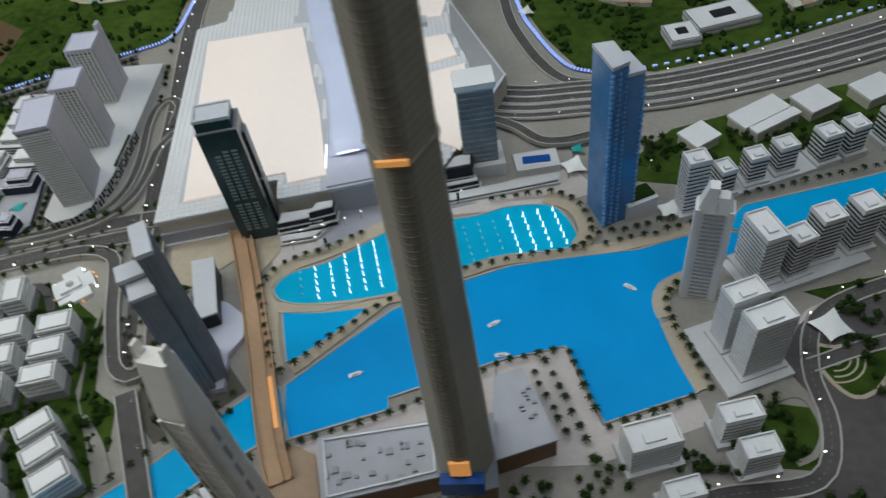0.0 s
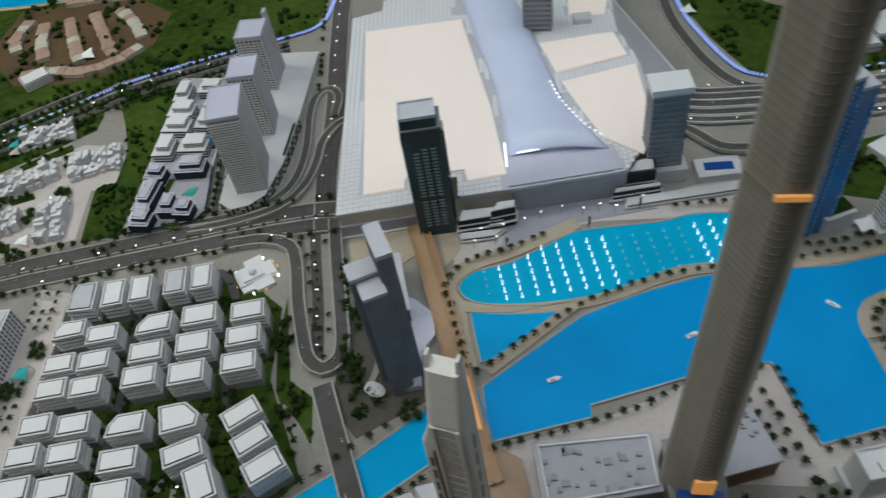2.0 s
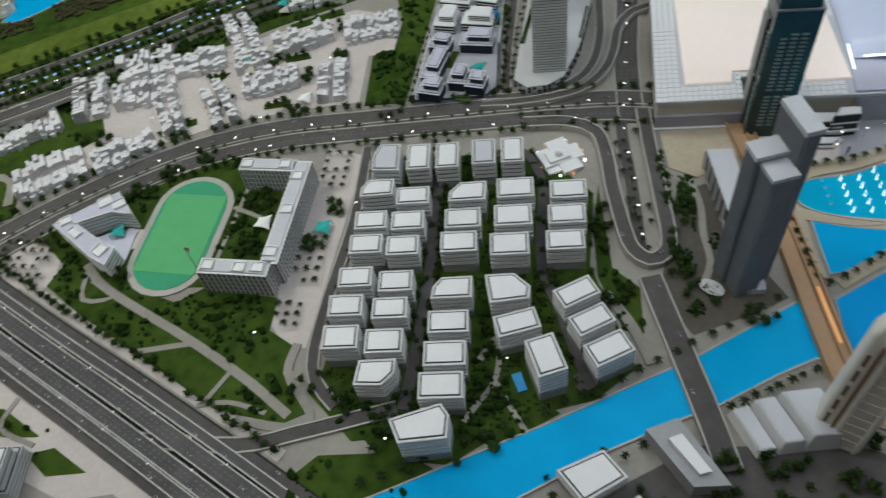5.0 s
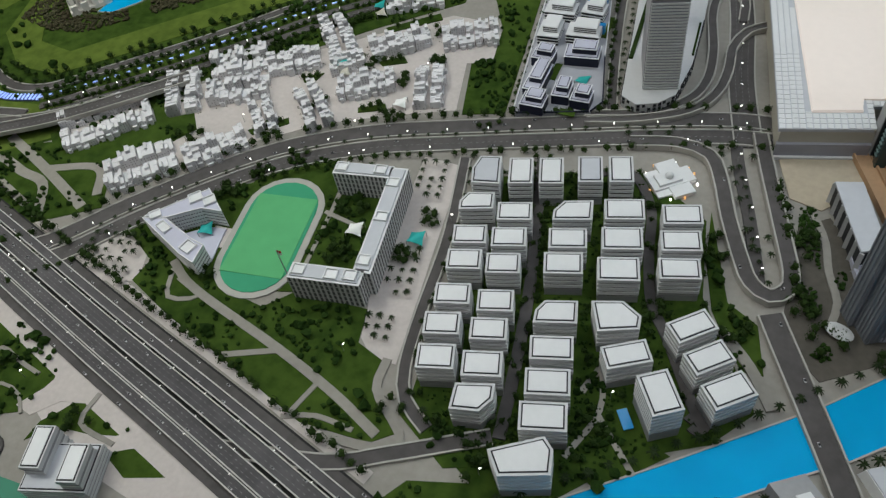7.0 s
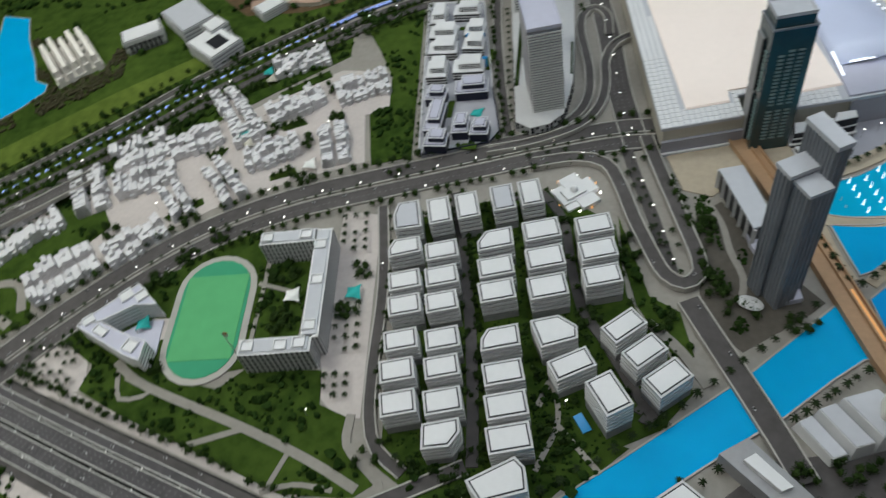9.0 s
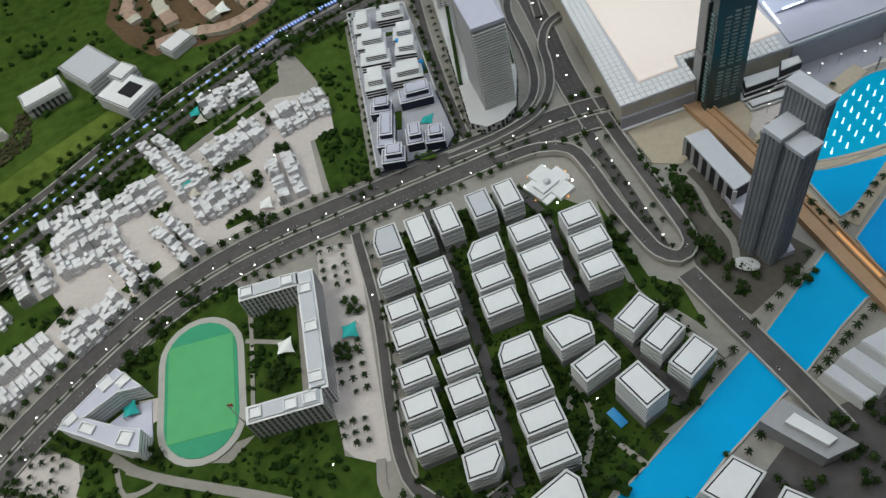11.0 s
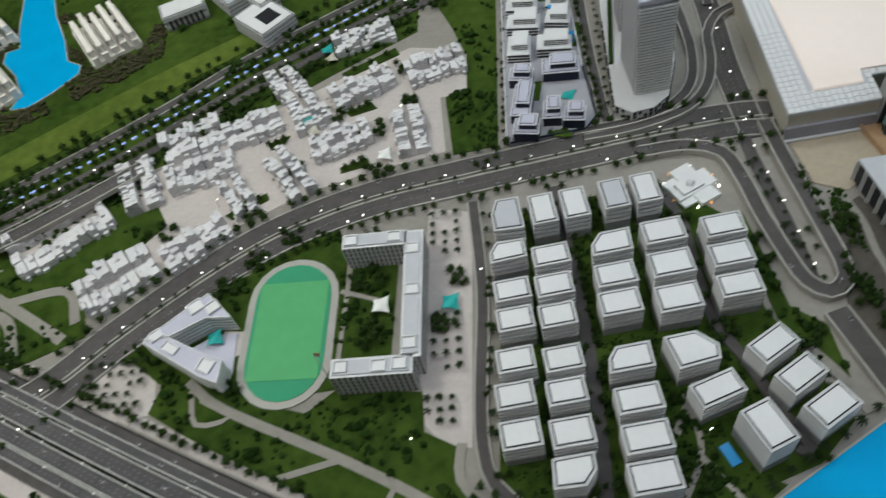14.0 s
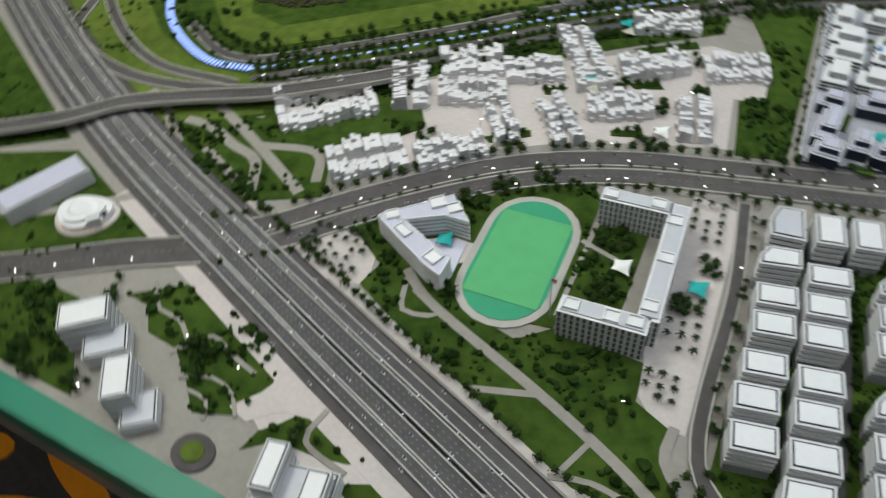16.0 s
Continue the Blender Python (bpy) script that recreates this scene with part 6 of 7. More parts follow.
# ---- old town: white stepped clusters -------------------------------------------------------------------------------
def cluster(cx, cy, w, d, turn, seed):
    """Stepped blocks in two rows and two ends round a long narrow court."""
    rg = random.Random(seed)
    ob = empty("courtyard_apartments", "white cluster of stepped courtyard apartments with small roof terraces", "building", "old town clusters", (cx, cy, 0), turn)
    if d > w:
        ob.rotation_euler = (0, 0, radians(turn + 90))
        w, d = d, w
    deep = min(0.036, d * 0.40)
    n = max(3, round(w / 0.0175))
    spots = []
    for row in (-1, 1):
        for i in range(n):
            spots.append(((i + 0.5) * w / n - w / 2, row * (d / 2 - deep / 2), w / n, deep))
    if d > 2.6 * deep:
        for end in (-1, 1):
            spots.append((end * (w / 2 - w / n / 2), 0, w / n, d - 2 * deep))
    bm = bmesh.new()
    box(bm, 0, 0, 0, w * 0.97, d * 0.95, 0.0024)
    part("court", bm, PLAZA, ob, "pale paved court floor")
    win = bmesh.new()
    for x, y, bw, bd in spots:
        h = rg.choice((0.014, 0.017, 0.020, 0.023, 0.026))
        x, y = x + rg.uniform(-0.0015, 0.0015), y + rg.uniform(-0.003, 0.003)
        bw, bd = bw * rg.uniform(0.86, 1.06), bd * rg.uniform(0.85, 1.1)
        bm = bmesh.new()
        terrace_box(bm, rect(x, y, bw, bd), h, 0.0009, 0.0011)
        part("house_block", bm, OLD_WHITE, ob)
        for q in range(rg.randint(1, 2)):
            f = rg.uniform(0.34, 0.56)
            bm = bmesh.new()
            terrace_box(bm, rect(x + rg.choice((-1, 1)) * bw * (0.5 - f / 2), y + rg.choice((-1, 1)) * bd * 0.24, bw * f, bd * 0.5), h + rg.uniform(0.0025, 0.0060), 0.0008, 0.0009)
            part("roof_room", bm, OLD_WHITE, ob)
        out = 1 if y > 0 else -1
        if rg.random() < 0.75 and y:
            bm = bmesh.new()
            terrace_box(bm, rect(x + rg.uniform(-0.2, 0.2) * bw, y + out * bd * 0.56, bw * rg.uniform(0.4, 0.7), bd * 0.3), h * rg.uniform(0.45, 0.8), 0.0008, 0.0009)
            part("wing", bm, OLD_WHITE, ob)
        for k in range(int(h / 0.0058)):
            for f in (-0.3, 0.02, 0.33):
                if rg.random() < 0.85:
                    box(win, x + f * bw, y - bd / 2, 0.0026 + k * 0.0058, 0.0018, 0.0006, 0.0030)
                if rg.random() < 0.5:
                    box(win, x + bw / 2, y + f * bd, 0.0026 + k * 0.0058, 0.0006, 0.0018, 0.0030)
                if rg.random() < 0.5:
                    box(win, x - bw / 2, y + f * bd, 0.0026 + k * 0.0058, 0.0006, 0.0018, 0.0030)
    tagged(part("window", win, OLD_WINDOW, ob, "tiny window recesses"), kind="stuff")
    return ob


CLUSTERS = ((-1.893, 0.838, 0.172, 0.100, 43), (-1.739, 0.738, 0.128, 0.080, 43), (-1.772, 0.947, 0.058, 0.120, 29), (-1.614, 0.812, 0.116, 0.054, 44), (-1.699, 1.062, 0.115, 0.072, 29), (-1.655, 0.978, 0.118, 0.056, 27), (-1.521, 1.186, 0.050, 0.138, 38), (-1.579, 1.088, 0.104, 0.058, 30), (-1.377, 1.190, 0.122, 0.054, 32), (-1.395, 1.045, 0.108, 0.054, 26), (-1.239, 1.242, 0.110, 0.066, 22), (-1.266, 1.067, 0.050, 0.112, 15), (-1.476, 0.965, 0.046, 0.120, 40), (-1.562, 0.915, 0.040, 0.088, 38), (-1.400, 1.338, 0.120, 0.054, 22), (-1.462, 1.105, 0.070, 0.044, 28))
for n, (cx, cy, w, d, turn) in enumerate(CLUSTERS):
    cluster(cx, cy, w * 1.07, d * 1.07, turn, 100 + n)
BEDS = ([(-1.582, 0.879), (-1.515, 0.930), (-1.507, 0.915), (-1.566, 0.869)], [(-1.545, 1.050), (-1.503, 1.072), (-1.512, 1.044), (-1.533, 1.036)], [(-1.403, 1.128), (-1.355, 1.154), (-1.341, 1.137), (-1.390, 1.117)], [(-1.388, 0.985), (-1.338, 1.008), (-1.330, 0.991), (-1.383, 0.973)], [(-1.431, 1.240), (-1.330, 1.310), (-1.318, 1.290), (-1.418, 1.226)], [(-1.520, 1.256), (-1.482, 1.282), (-1.472, 1.264), (-1.510, 1.244)])
for k, poly in enumerate(BEDS):
    sheet("lawn", LAWN, "small green garden bed between white apartments", "lawn", poly, 0.0030 + 0.00005 * k)

# ---- timber promenade and bridge ------------------------------------------------------------------------------------
DECK = [(-0.487, 1.05), (-0.450, 0.95), (-0.417, 0.85), (-0.386, 0.75), (-0.361, 0.665), (-0.336, 0.585), (-0.314, 0.53)]
deck = empty("timber_promenade", "warm lit orange timber promenade bridge with low parapets", "bridge")
bm = bmesh.new()
ribbon(bm, smooth(DECK, 0.012), 0.0185, 0.0, 0.0085)
part("deck", bm, TIMBER, deck)
for s in (0.019, -0.019, 0.006):
    bm = bmesh.new()
    ribbon(bm, shifted(smooth(DECK, 0.012), s), 0.0014, 0.0, 0.014)
    part("parapet", bm, TIMBER, deck)
bm = bmesh.new()
ribbon(bm, shifted(smooth(DECK[3:6], 0.01), 0.011)[4:-3], 0.0035, 0.0080, 0.0100)
part("lamp", bm, DECK_GLOW, deck, "warm amber light strip in the deck")
bm = bmesh.new()
prism(bm, [(-0.345, 0.60), (-0.318, 0.598), (-0.27, 0.575), (-0.25, 0.50), (-0.33, 0.50)], 0, 0.004)
thing("pavement", bm, material("warm_brown_paving", (0.36, 0.25, 0.17), 0.7, vary=0.12, scale=90), "warm brown paved forecourt by the bridge", "pavement", kind="structure")

# ---- fabric sails, boats --------------------------------------------------------------------------------------------
def sail(cx, cy, size, turn, mat, label, h=0.012):
    ob = empty("shade_sail", label, "shade sail", "shade sails", (cx, cy, 0), turn)
    bm = bmesh.new()
    n, grid = 6, []
    for i in range(n + 1):
        row = []
        for j in range(n + 1):
            u, v = i / n * 2 - 1, j / n * 2 - 1
            f = 1 - 0.16 * (1 - v * v) * abs(u) - 0.16 * (1 - u * u) * abs(v)
            row.append(bm.verts.new((u * size * f, v * size * f, h + 0.004 * (u * v) + 0.004 * (1 - u * u) * (1 - v * v))))
        grid.append(row)
    for i in range(n):
        for j in range(n):
            bm.faces.new((grid[i][j], grid[i + 1][j], grid[i + 1][j + 1], grid[i][j + 1]))
    ext = bmesh.ops.extrude_face_region(bm, geom=bm.faces[:])["geom"]
    for vv in (g for g in ext if isinstance(g, bmesh.types.BMVert)):
        vv.co.z -= 0.0006
    part("canopy", bm, mat, ob)
    for u in (-1, 1):
        for v in (-1, 1):
            bm = bmesh.new()
            box(bm, u * size * 0.97, v * size * 0.97, 0, 0.0010, 0.0010, h + 0.004 * u * v)
            part("post", bm, METAL, ob)
    return ob


for cx, cy, s, t, m, lab in ((-1.152, 0.697, 0.0135, 5, TEAL, "teal shade sail on four thin posts"), (-1.523, 0.627, 0.0125, 20, TEAL, "teal shade sail on four thin posts"), (-0.978, 1.14, 0.0125, -10, TEAL, "teal shade sail in a villa court"), (-1.305, 1.008, 0.0125, 10, SAIL, "white shade sail on four thin posts"), (-1.262, 0.690, 0.0135, 8, SAIL, "white shade sail in a school court"), (-1.470, 1.099, 0.012, 20, TEAL, "teal shade sail between white houses"), (-1.455, 1.073, 0.011, 35, CREAM_WALL, "cream shade sail between white houses"), (-1.473, 1.306, 0.012, 20, TEAL, "teal shade sail between white houses"), (-1.459, 1.279, 0.011, 35, CREAM_WALL, "cream shade sail between white houses"), (0.158, 1.161, 0.020, 20, SAIL, "large white shade sail on a plaza"), (0.317, 1.030, 0.018, 10, SAIL, "white shade sail by the lake"), (0.517, 0.764, 0.024, 25, SAIL, "large white shade sail on a round plaza"), (0.169, 1.209, 0.011, 10, TEAL, "teal shade sail on a plaza"), (-1.44, 1.655, 0.02, 30, SAIL, "cream shade sail among villas"), (0.09, 1.72, 0.015, 30, SAIL, "white shade sail in the park")):
    sail(cx, cy, s, t, m, lab)


def boat(cx, cy, turn, size=0.023):
    ob = empty("boat", "small white motor yacht on the blue lake", "boat", "boats on the lake", (cx, cy, 0.0026), turn)
    bm = bmesh.new()
    hull = [(-0.5, -0.13), (0.2, -0.15), (0.5, 0), (0.2, 0.15), (-0.5, 0.13)]
    prism(bm, [(x * size, y * size) for x, y in hull], 0, 0.0028, [(x * size * 1.05, y * size * 1.15) for x, y in hull])
    part("hull", bm, WHITE, ob)
    bm = bmesh.new()
    box(bm, -0.1 * size, 0, 0.0028, 0.45 * size, 0.18 * size, 0.0020)
    box(bm, -0.15 * size, 0, 0.0048, 0.25 * size, 0.14 * size, 0.0014)
    part("cabin", bm, WHITE, ob)
    bm = bmesh.new()
    box(bm, 0.135 * size, 0, 0.0032, 0.012 * size, 0.16 * size, 0.0012)
    part("windscreen", bm, CHARCOAL, ob)


for cx, cy, t in ((-0.222, 0.712, 22), (0.228, 0.862, -35), (0.0, 0.80, 30), (0.012, 0.738, 5)):
    boat(cx, cy, t)

# ---- round white hall beyond the highway ----------------------------------------------------------------------------
hall = empty("round_hall", "round white stepped hall with a notched terrace and warm lamps", "building", at=(-2.095, 0.422, 0), turn=20)


def lobed(r, amount, phase, start=0.0, sweep=math.tau, n=36):
    """An uneven round outline."""
    return [(q * math.cos(a), q * 0.82 * math.sin(a)) for a in (start + sweep * k / n for k in range(n)) for q in (r * (1 + amount * math.sin(3 * a + phase)),)]


for name, outline, z0, z1, m in (("terrace", lobed(0.056, 0.04, 0.4), 0, 0.004, PLAZA), ("drum", lobed(0.047, 0.06, 0.2), 0.004, 0.015, WHITE), ("upper_drum", lobed(0.037, 0.08, 1.0), 0.015, 0.021, WHITE), ("dome", lobed(0.026, 0.05, 1.6), 0.021, 0.025, WHITE)):
    bm = bmesh.new()
    prism(bm, outline, z0, z1, inset(outline, 0.0012 if name != "dome" else 0.008))
    part(name, bm, m, hall)
bm = bmesh.new()
terrace_box(bm, rect(0.030, -0.022, 0.022, 0.014, 30), 0.0235)
part("roof_room", bm, PALE, hall)
bm = bmesh.new()
box(bm, 0.036, -0.004, 0.004, 0.016, 0.010, 0.0135, -15)
part("notch", bm, CHARCOAL, hall, "dark recessed entrance notch")
for k in range(5):
    a = -2.2 + k * 0.42
    bm = bmesh.new()
    box(bm, 0.0485 * math.cos(a), 0.040 * math.sin(a), 0.004, 0.002, 0.002, 0.004)
    part("lamp", bm, DECK_GLOW, hall, "small warm lamp")

# ---- trees ----------------------------------------------------------------------------------------------------------
def crown_mesh(seed):
    """A round crown one unit high: an uneven core with many small leaves standing out of it."""
    rg = random.Random(seed)
    bm = bmesh.new()
    bmesh.ops.create_icosphere(bm, subdivisions=2, radius=0.40)
    for v in bm.verts:
        v.co *= 0.72 + 0.5 * noise.noise(v.co * 4.5 + Vector((seed * 3.1, 0, 0)))
        v.co.z = v.co.z * 0.9 + 0.05
    for k in range(46):
        d = Vector((rg.gauss(0, 1), rg.gauss(0, 1), rg.gauss(0.25, 0.9))).normalized()
        p, a, b = d * rg.uniform(0.30, 0.50), d.orthogonal().normalized(), None
        a.rotate(Matrix.Rotation(rg.uniform(0, 6.28), 3, d))
        b = d.cross(a)
        s = rg.uniform(0.07, 0.14)
        tip = p + d * s * rg.uniform(-0.2, 0.9)
        vs = [bm.verts.new(q) for q in (p - a * s, tip - b * s * 0.6, p + a * s, tip + b * s * 0.6)]
        bm.faces.new(vs)
    return mesh_of("crown", bm, LEAF)


def palm_mesh(seed):
    rg = random.Random(seed)
    bm = bmesh.new()
    for k in range(10):
        a = k * 0.628 + rg.uniform(-0.2, 0.2)
        d, side, prev = Vector((math.cos(a), math.sin(a), 0)), Vector((-math.sin(a), math.cos(a), 0)), None
        lift = rg.uniform(0.05, 0.22)
        for i in range(5):
            u = i / 4
            p = d * u * 0.55 + Vector((0, 0, lift * math.sin(u * 2.2) - 0.28 * u * u))
            wide = 0.085 * (1 - u * 0.75) * (0.5 + min(1, u * 3))
            row = [bm.verts.new(p + side * wide + Vector((0, 0, -0.03))), bm.verts.new(p), bm.verts.new(p - side * wide + Vector((0, 0, -0.03)))]
            if prev:
                for q in range(2):
                    bm.faces.new((prev[q], prev[q + 1], row[q + 1], row[q]))
            prev = row
    return mesh_of("crown", bm, LEAF_PALM)


def trunk_mesh(r, h):
    bm = bmesh.new()
    bmesh.ops.create_cone(bm, cap_ends=True, segments=6, radius1=r, radius2=r * 0.6, depth=h, matrix=Matrix.Translation((0, 0, h / 2)))
    return mesh_of("trunk", bm, BARK)


CROWNS, PALMS = [crown_mesh(k) for k in range(6)], [palm_mesh(k) for k in range(4)]
TRUNK, PALM_TRUNK = trunk_mesh(0.06, 0.5), trunk_mesh(0.05, 0.85)
tree_rng = random.Random(21)
TREES = []


def tree(x, y, size=0.0125, z=0.0, palm=False):
    if any((x - t[0]) ** 2 + (y - t[1]) ** 2 < 0.000035 for t in TREES[-60:]):
        return
    size *= tree_rng.uniform(0.85, 1.2) * (1.15 if palm else 1.3)
    TREES.append((x, y, size, z, palm, tree_rng.uniform(0, 360), tree_rng.uniform(0.85, 1.1), tree_rng.randrange(12)))


def tree_row(line, gap, by=0.0, size=0.0125, palm=False, jitter=0.003, skip=0.0):
    for p, a in along(shifted(line, by) if by else line, gap):
        if tree_rng.random() >= skip:
            tree(p.x + tree_rng.uniform(-jitter, jitter), p.y + tree_rng.uniform(-jitter, jitter), size, 0.001, palm)


blvd_mid = smooth(BLVD, 0.02)
tree_row(blvd_mid, 0.0265, 0.050, 0.0150, jitter=0.0015, skip=0.03)
tree_row(blvd_mid, 0.021, -0.051, 0.0125, skip=0.2)
tree_row(blvd_mid, 0.026, 0.0, 0.0085, palm=True, skip=0.2)
ring_mid = smooth(MAIN_N, 0.02)
tree_row(ring_mid, 0.019, -0.012, 0.0125, skip=0.1)
tree_row(ring_mid, 0.017, -0.046, 0.012, skip=0.1)
tree_row(ring_mid, 0.019, -0.080, 0.0125, skip=0.2)
tree_row(ring_mid, 0.018, 0.016, 0.013, skip=0.1)
tree_row(ring_mid, 0.021, -0.098, 0.0125, skip=0.3)
tree_row(smooth(LED_LINE[2:12], 0.02), 0.020, 0.052, 0.013, skip=0.1)
tree_row(smooth(LED_LINE[2:12], 0.02), 0.024, 0.080, 0.0125, skip=0.3)
tree_row(smooth(HIGHWAY[2:8], 0.02), 0.0195, 0.090, 0.013, skip=0.1)
tree_row(smooth([(-1.135, 0.98), (-1.105, 1.0), (-1.10, 1.03)], 0.02), 0.018, 0.0, 0.012)
tree_row(street_w, 0.032, 0.014, 0.011, palm=True, skip=0.15)
tree_row(street_m, 0.019, 0.013, 0.0115, skip=0.15)
tree_row(street_m, 0.020, -0.013, 0.0115, skip=0.2)
tree_row(loop_line, 0.034, 0.022, 0.011, palm=True, skip=0.3)
tree_row(smooth([(-0.622, 0.76), (-0.645, 0.86), (-0.675, 0.98)], 0.02), 0.022, 0.0, 0.0085, palm=True)
tree_row(smooth([(-0.57, 0.74), (-0.60, 0.90), (-0.615, 0.96)], 0.02), 0.02, 0.0, 0.015, skip=0.2)
tree_row(smooth([(-0.92, 1.09), (-0.945, 1.25), (-0.97, 1.45), (-0.98, 1.56)], 0.02), 0.019, 0.0, 0.0105, skip=0.1)
tree_row(smooth([(-0.905, 1.12), (-0.918, 1.3), (-0.935, 1.5)], 0.02), 0.022, 0.004, 0.0095, palm=True)
tree_row(smooth([(-1.125, 1.52), (-1.09, 1.05)], 0.02), 0.02, 0.0, 0.0095, skip=0.1)
tree_row(smooth([(-0.735, 1.45), (-0.76, 1.6), (-0.79, 1.8), (-0.81, 2.0)], 0.02), 0.024, 0.028, 0.0115, skip=0.2)
# waterside palms
for line, gap in (([(-0.945, 0.285), (-0.72, 0.437), (-0.54, 0.575), (-0.405, 0.69)], 0.030), ([(-0.71, 0.30), (-0.63, 0.375), (-0.52, 0.455)], 0.028), ([(-0.475, 0.49), (-0.41, 0.54), (-0.36, 0.575)], 0.019), ([(-0.362, 0.73), (-0.38, 0.79), (-0.40, 0.85), (-0.415, 0.895), (-0.40, 0.935), (-0.36, 0.963), (-0.30, 0.985), (-0.24, 1.02)], 0.022), ([(-0.345, 0.72), (-0.25, 0.80), (-0.185, 0.852), (-0.10, 0.895), (-0.02, 0.925), (0.06, 0.940), (0.15, 0.950)], 0.024), ([(0.158, 0.955), (0.178, 1.0), (0.16, 1.06), (0.11, 1.095), (0.0, 1.085)], 0.022), ([(0.20, 0.962), (0.28, 0.975), (0.36, 0.998)], 0.022), ([(0.19, 0.985), (0.26, 0.995), (0.32, 1.01)], 0.022), ([(0.32, 0.665), (0.30, 0.73), (0.283, 0.79), (0.283, 0.84), (0.31, 0.87)], 0.019), ([(-0.315, 0.588), (-0.165, 0.637), (-0.08, 0.672), (0.0, 0.718), (0.10, 0.742)], 0.023), ([(0.118, 0.735), (0.152, 0.62)], 0.021), ([(0.165, 0.605), (0.30, 0.652)], 0.022), ([(0.06, 0.70), (0.105, 0.59)], 0.022), ([(0.08, 0.72), (0.13, 0.58)], 0.024), ([(0.42, 0.915), (0.52, 0.965), (0.66, 1.005), (0.8, 1.03)], 0.024), ([(0.46, 1.06), (0.66, 1.105), (0.85, 1.14)], 0.022)):
    tree_row(smooth(line, 0.015), gap, 0.0, 0.0125, palm=True, jitter=0.002)
# palms in plazas
for ox, oy, nx, ny, dx, dy, turn in ((-1.19, 0.79, 3, 5, 0.020, 0.020, 8), (-1.165, 0.585, 3, 5, 0.019, 0.022, 8), (-1.165, 0.50, 3, 3, 0.018, 0.018, 8), (-1.712, 0.500, 6, 5, 0.0185, 0.0185, 8)):
    c, s = math.cos(radians(turn)), math.sin(radians(turn))
    for i in range(nx):
        for j in range(ny):
            if (i + 2 * j) % 7:
                tree(ox + c * i * dx - s * j * dy, oy + s * i * dx + c * j * dy, 0.0105, 0.001, True)
# single and grouped trees between houses
for x, y, n, r in ((-1.15, 0.745, 12, 0.022), (-1.155, 0.665, 12, 0.022), (-0.75, 0.66, 8, 0.03), (-0.655, 0.655, 12, 0.03), (-0.69, 0.80, 8, 0.03), (-0.80, 0.45, 10, 0.035), (-0.89, 0.60, 6, 0.02), (-0.93, 0.87, 8, 0.03), (-0.80, 0.86, 8, 0.03), (-1.08, 0.40, 6, 0.02), (-0.94, 0.36, 10, 0.03), (-1.02, 0.40, 6, 0.02), (-1.47, 0.98, 6, 0.02), (-1.34, 1.08, 10, 0.03), (-1.42, 1.12, 8, 0.025), (-1.62, 1.10, 10, 0.03), (-1.52, 0.87, 6, 0.02), (-1.32, 0.975, 10, 0.025), (-1.28, 1.15, 8, 0.02), (-1.69, 0.84, 10, 0.03), (-1.79, 0.97, 10, 0.03), (-1.30, 1.25, 8, 0.03), (-0.52, 0.67, 10, 0.03), (-0.56, 0.72, 10, 0.025), (-0.57, 0.83, 12, 0.03), (-0.44, 0.645, 8, 0.025), (-0.48, 0.41, 8, 0.02), (-0.40, 0.41, 14, 0.04), (-0.29, 0.45, 10, 0.04), (0.30, 1.18, 14, 0.04), (0.40, 1.15, 10, 0.03), (0.47, 1.20, 10, 0.04), (0.58, 1.21, 10, 0.04), (0.70, 1.24, 10, 0.04), (0.40, 0.63, 10, 0.025), (0.41, 0.57, 8, 0.02), (0.55, 0.72, 8, 0.03), (0.44, 0.80, 8, 0.02), (0.60, 0.80, 10, 0.05), (0.14, 0.50, 8, 0.02), (0.30, 0.53, 8, 0.03), (-0.44, 0.78, 0, 0.02), (-1.50, 0.78, 8, 0.02), (-1.44, 0.83, 8, 0.02), (-1.30, 0.83, 6, 0.015), (-1.53, 0.72, 10, 0.02), (-1.48, 0.54, 6, 0.02), (-1.29, 0.745, 14, 0.028), (-1.275, 0.635, 14, 0.028), (-1.95, 0.20, 16, 0.05), (-1.86, 0.18, 6, 0.02), (-1.93, 0.32, 8, 0.03), (-1.72, 0.29, 14, 0.035), (-1.52, 0.25, 8, 0.02), (0.36, 0.575, 10, 0.03), (0.15, 0.52, 10, 0.04), (0.05, 0.50, 8, 0.03), (0.27, 0.55, 8, 0.03), (0.1, 0.40, 20, 0.07), (0.3, 0.43, 16, 0.06), (0.47, 0.46, 12, 0.05), (0.6, 0.66, 16, 0.05), (0.72, 0.68, 16, 0.06), (0.66, 0.83, 14, 0.04), (0.85, 0.88, 14, 0.05), (0.56, 0.80, 8, 0.02), (-0.2, 0.40, 16, 0.05), (-0.32, 0.40, 12, 0.03), (-0.55, 0.33, 10, 0.03), (-0.46, 0.36, 12, 0.04), (-0.35, 0.33, 16, 0.05), (0.66, 1.21, 14, 0.04), (0.56, 1.19, 12, 0.04), (0.32, 1.21, 12, 0.03), (0.85, 1.28, 14, 0.05)):
    for k in range(n):
        a, q = tree_rng.uniform(0, 6.28), math.sqrt(tree_rng.random()) * r
        tree(x + q * math.cos(a), y + q * math.sin(a), 0.0125, 0.001)

for bed in BEDS:
    bx, by = sum(p[0] for p in bed) / 4, sum(p[1] for p in bed) / 4
    for f in (-0.3, 0.0, 0.3):
        tree(bx + f * (bed[1][0] - bed[0][0]), by + f * (bed[1][1] - bed[0][1]), 0.0125, 0.003)
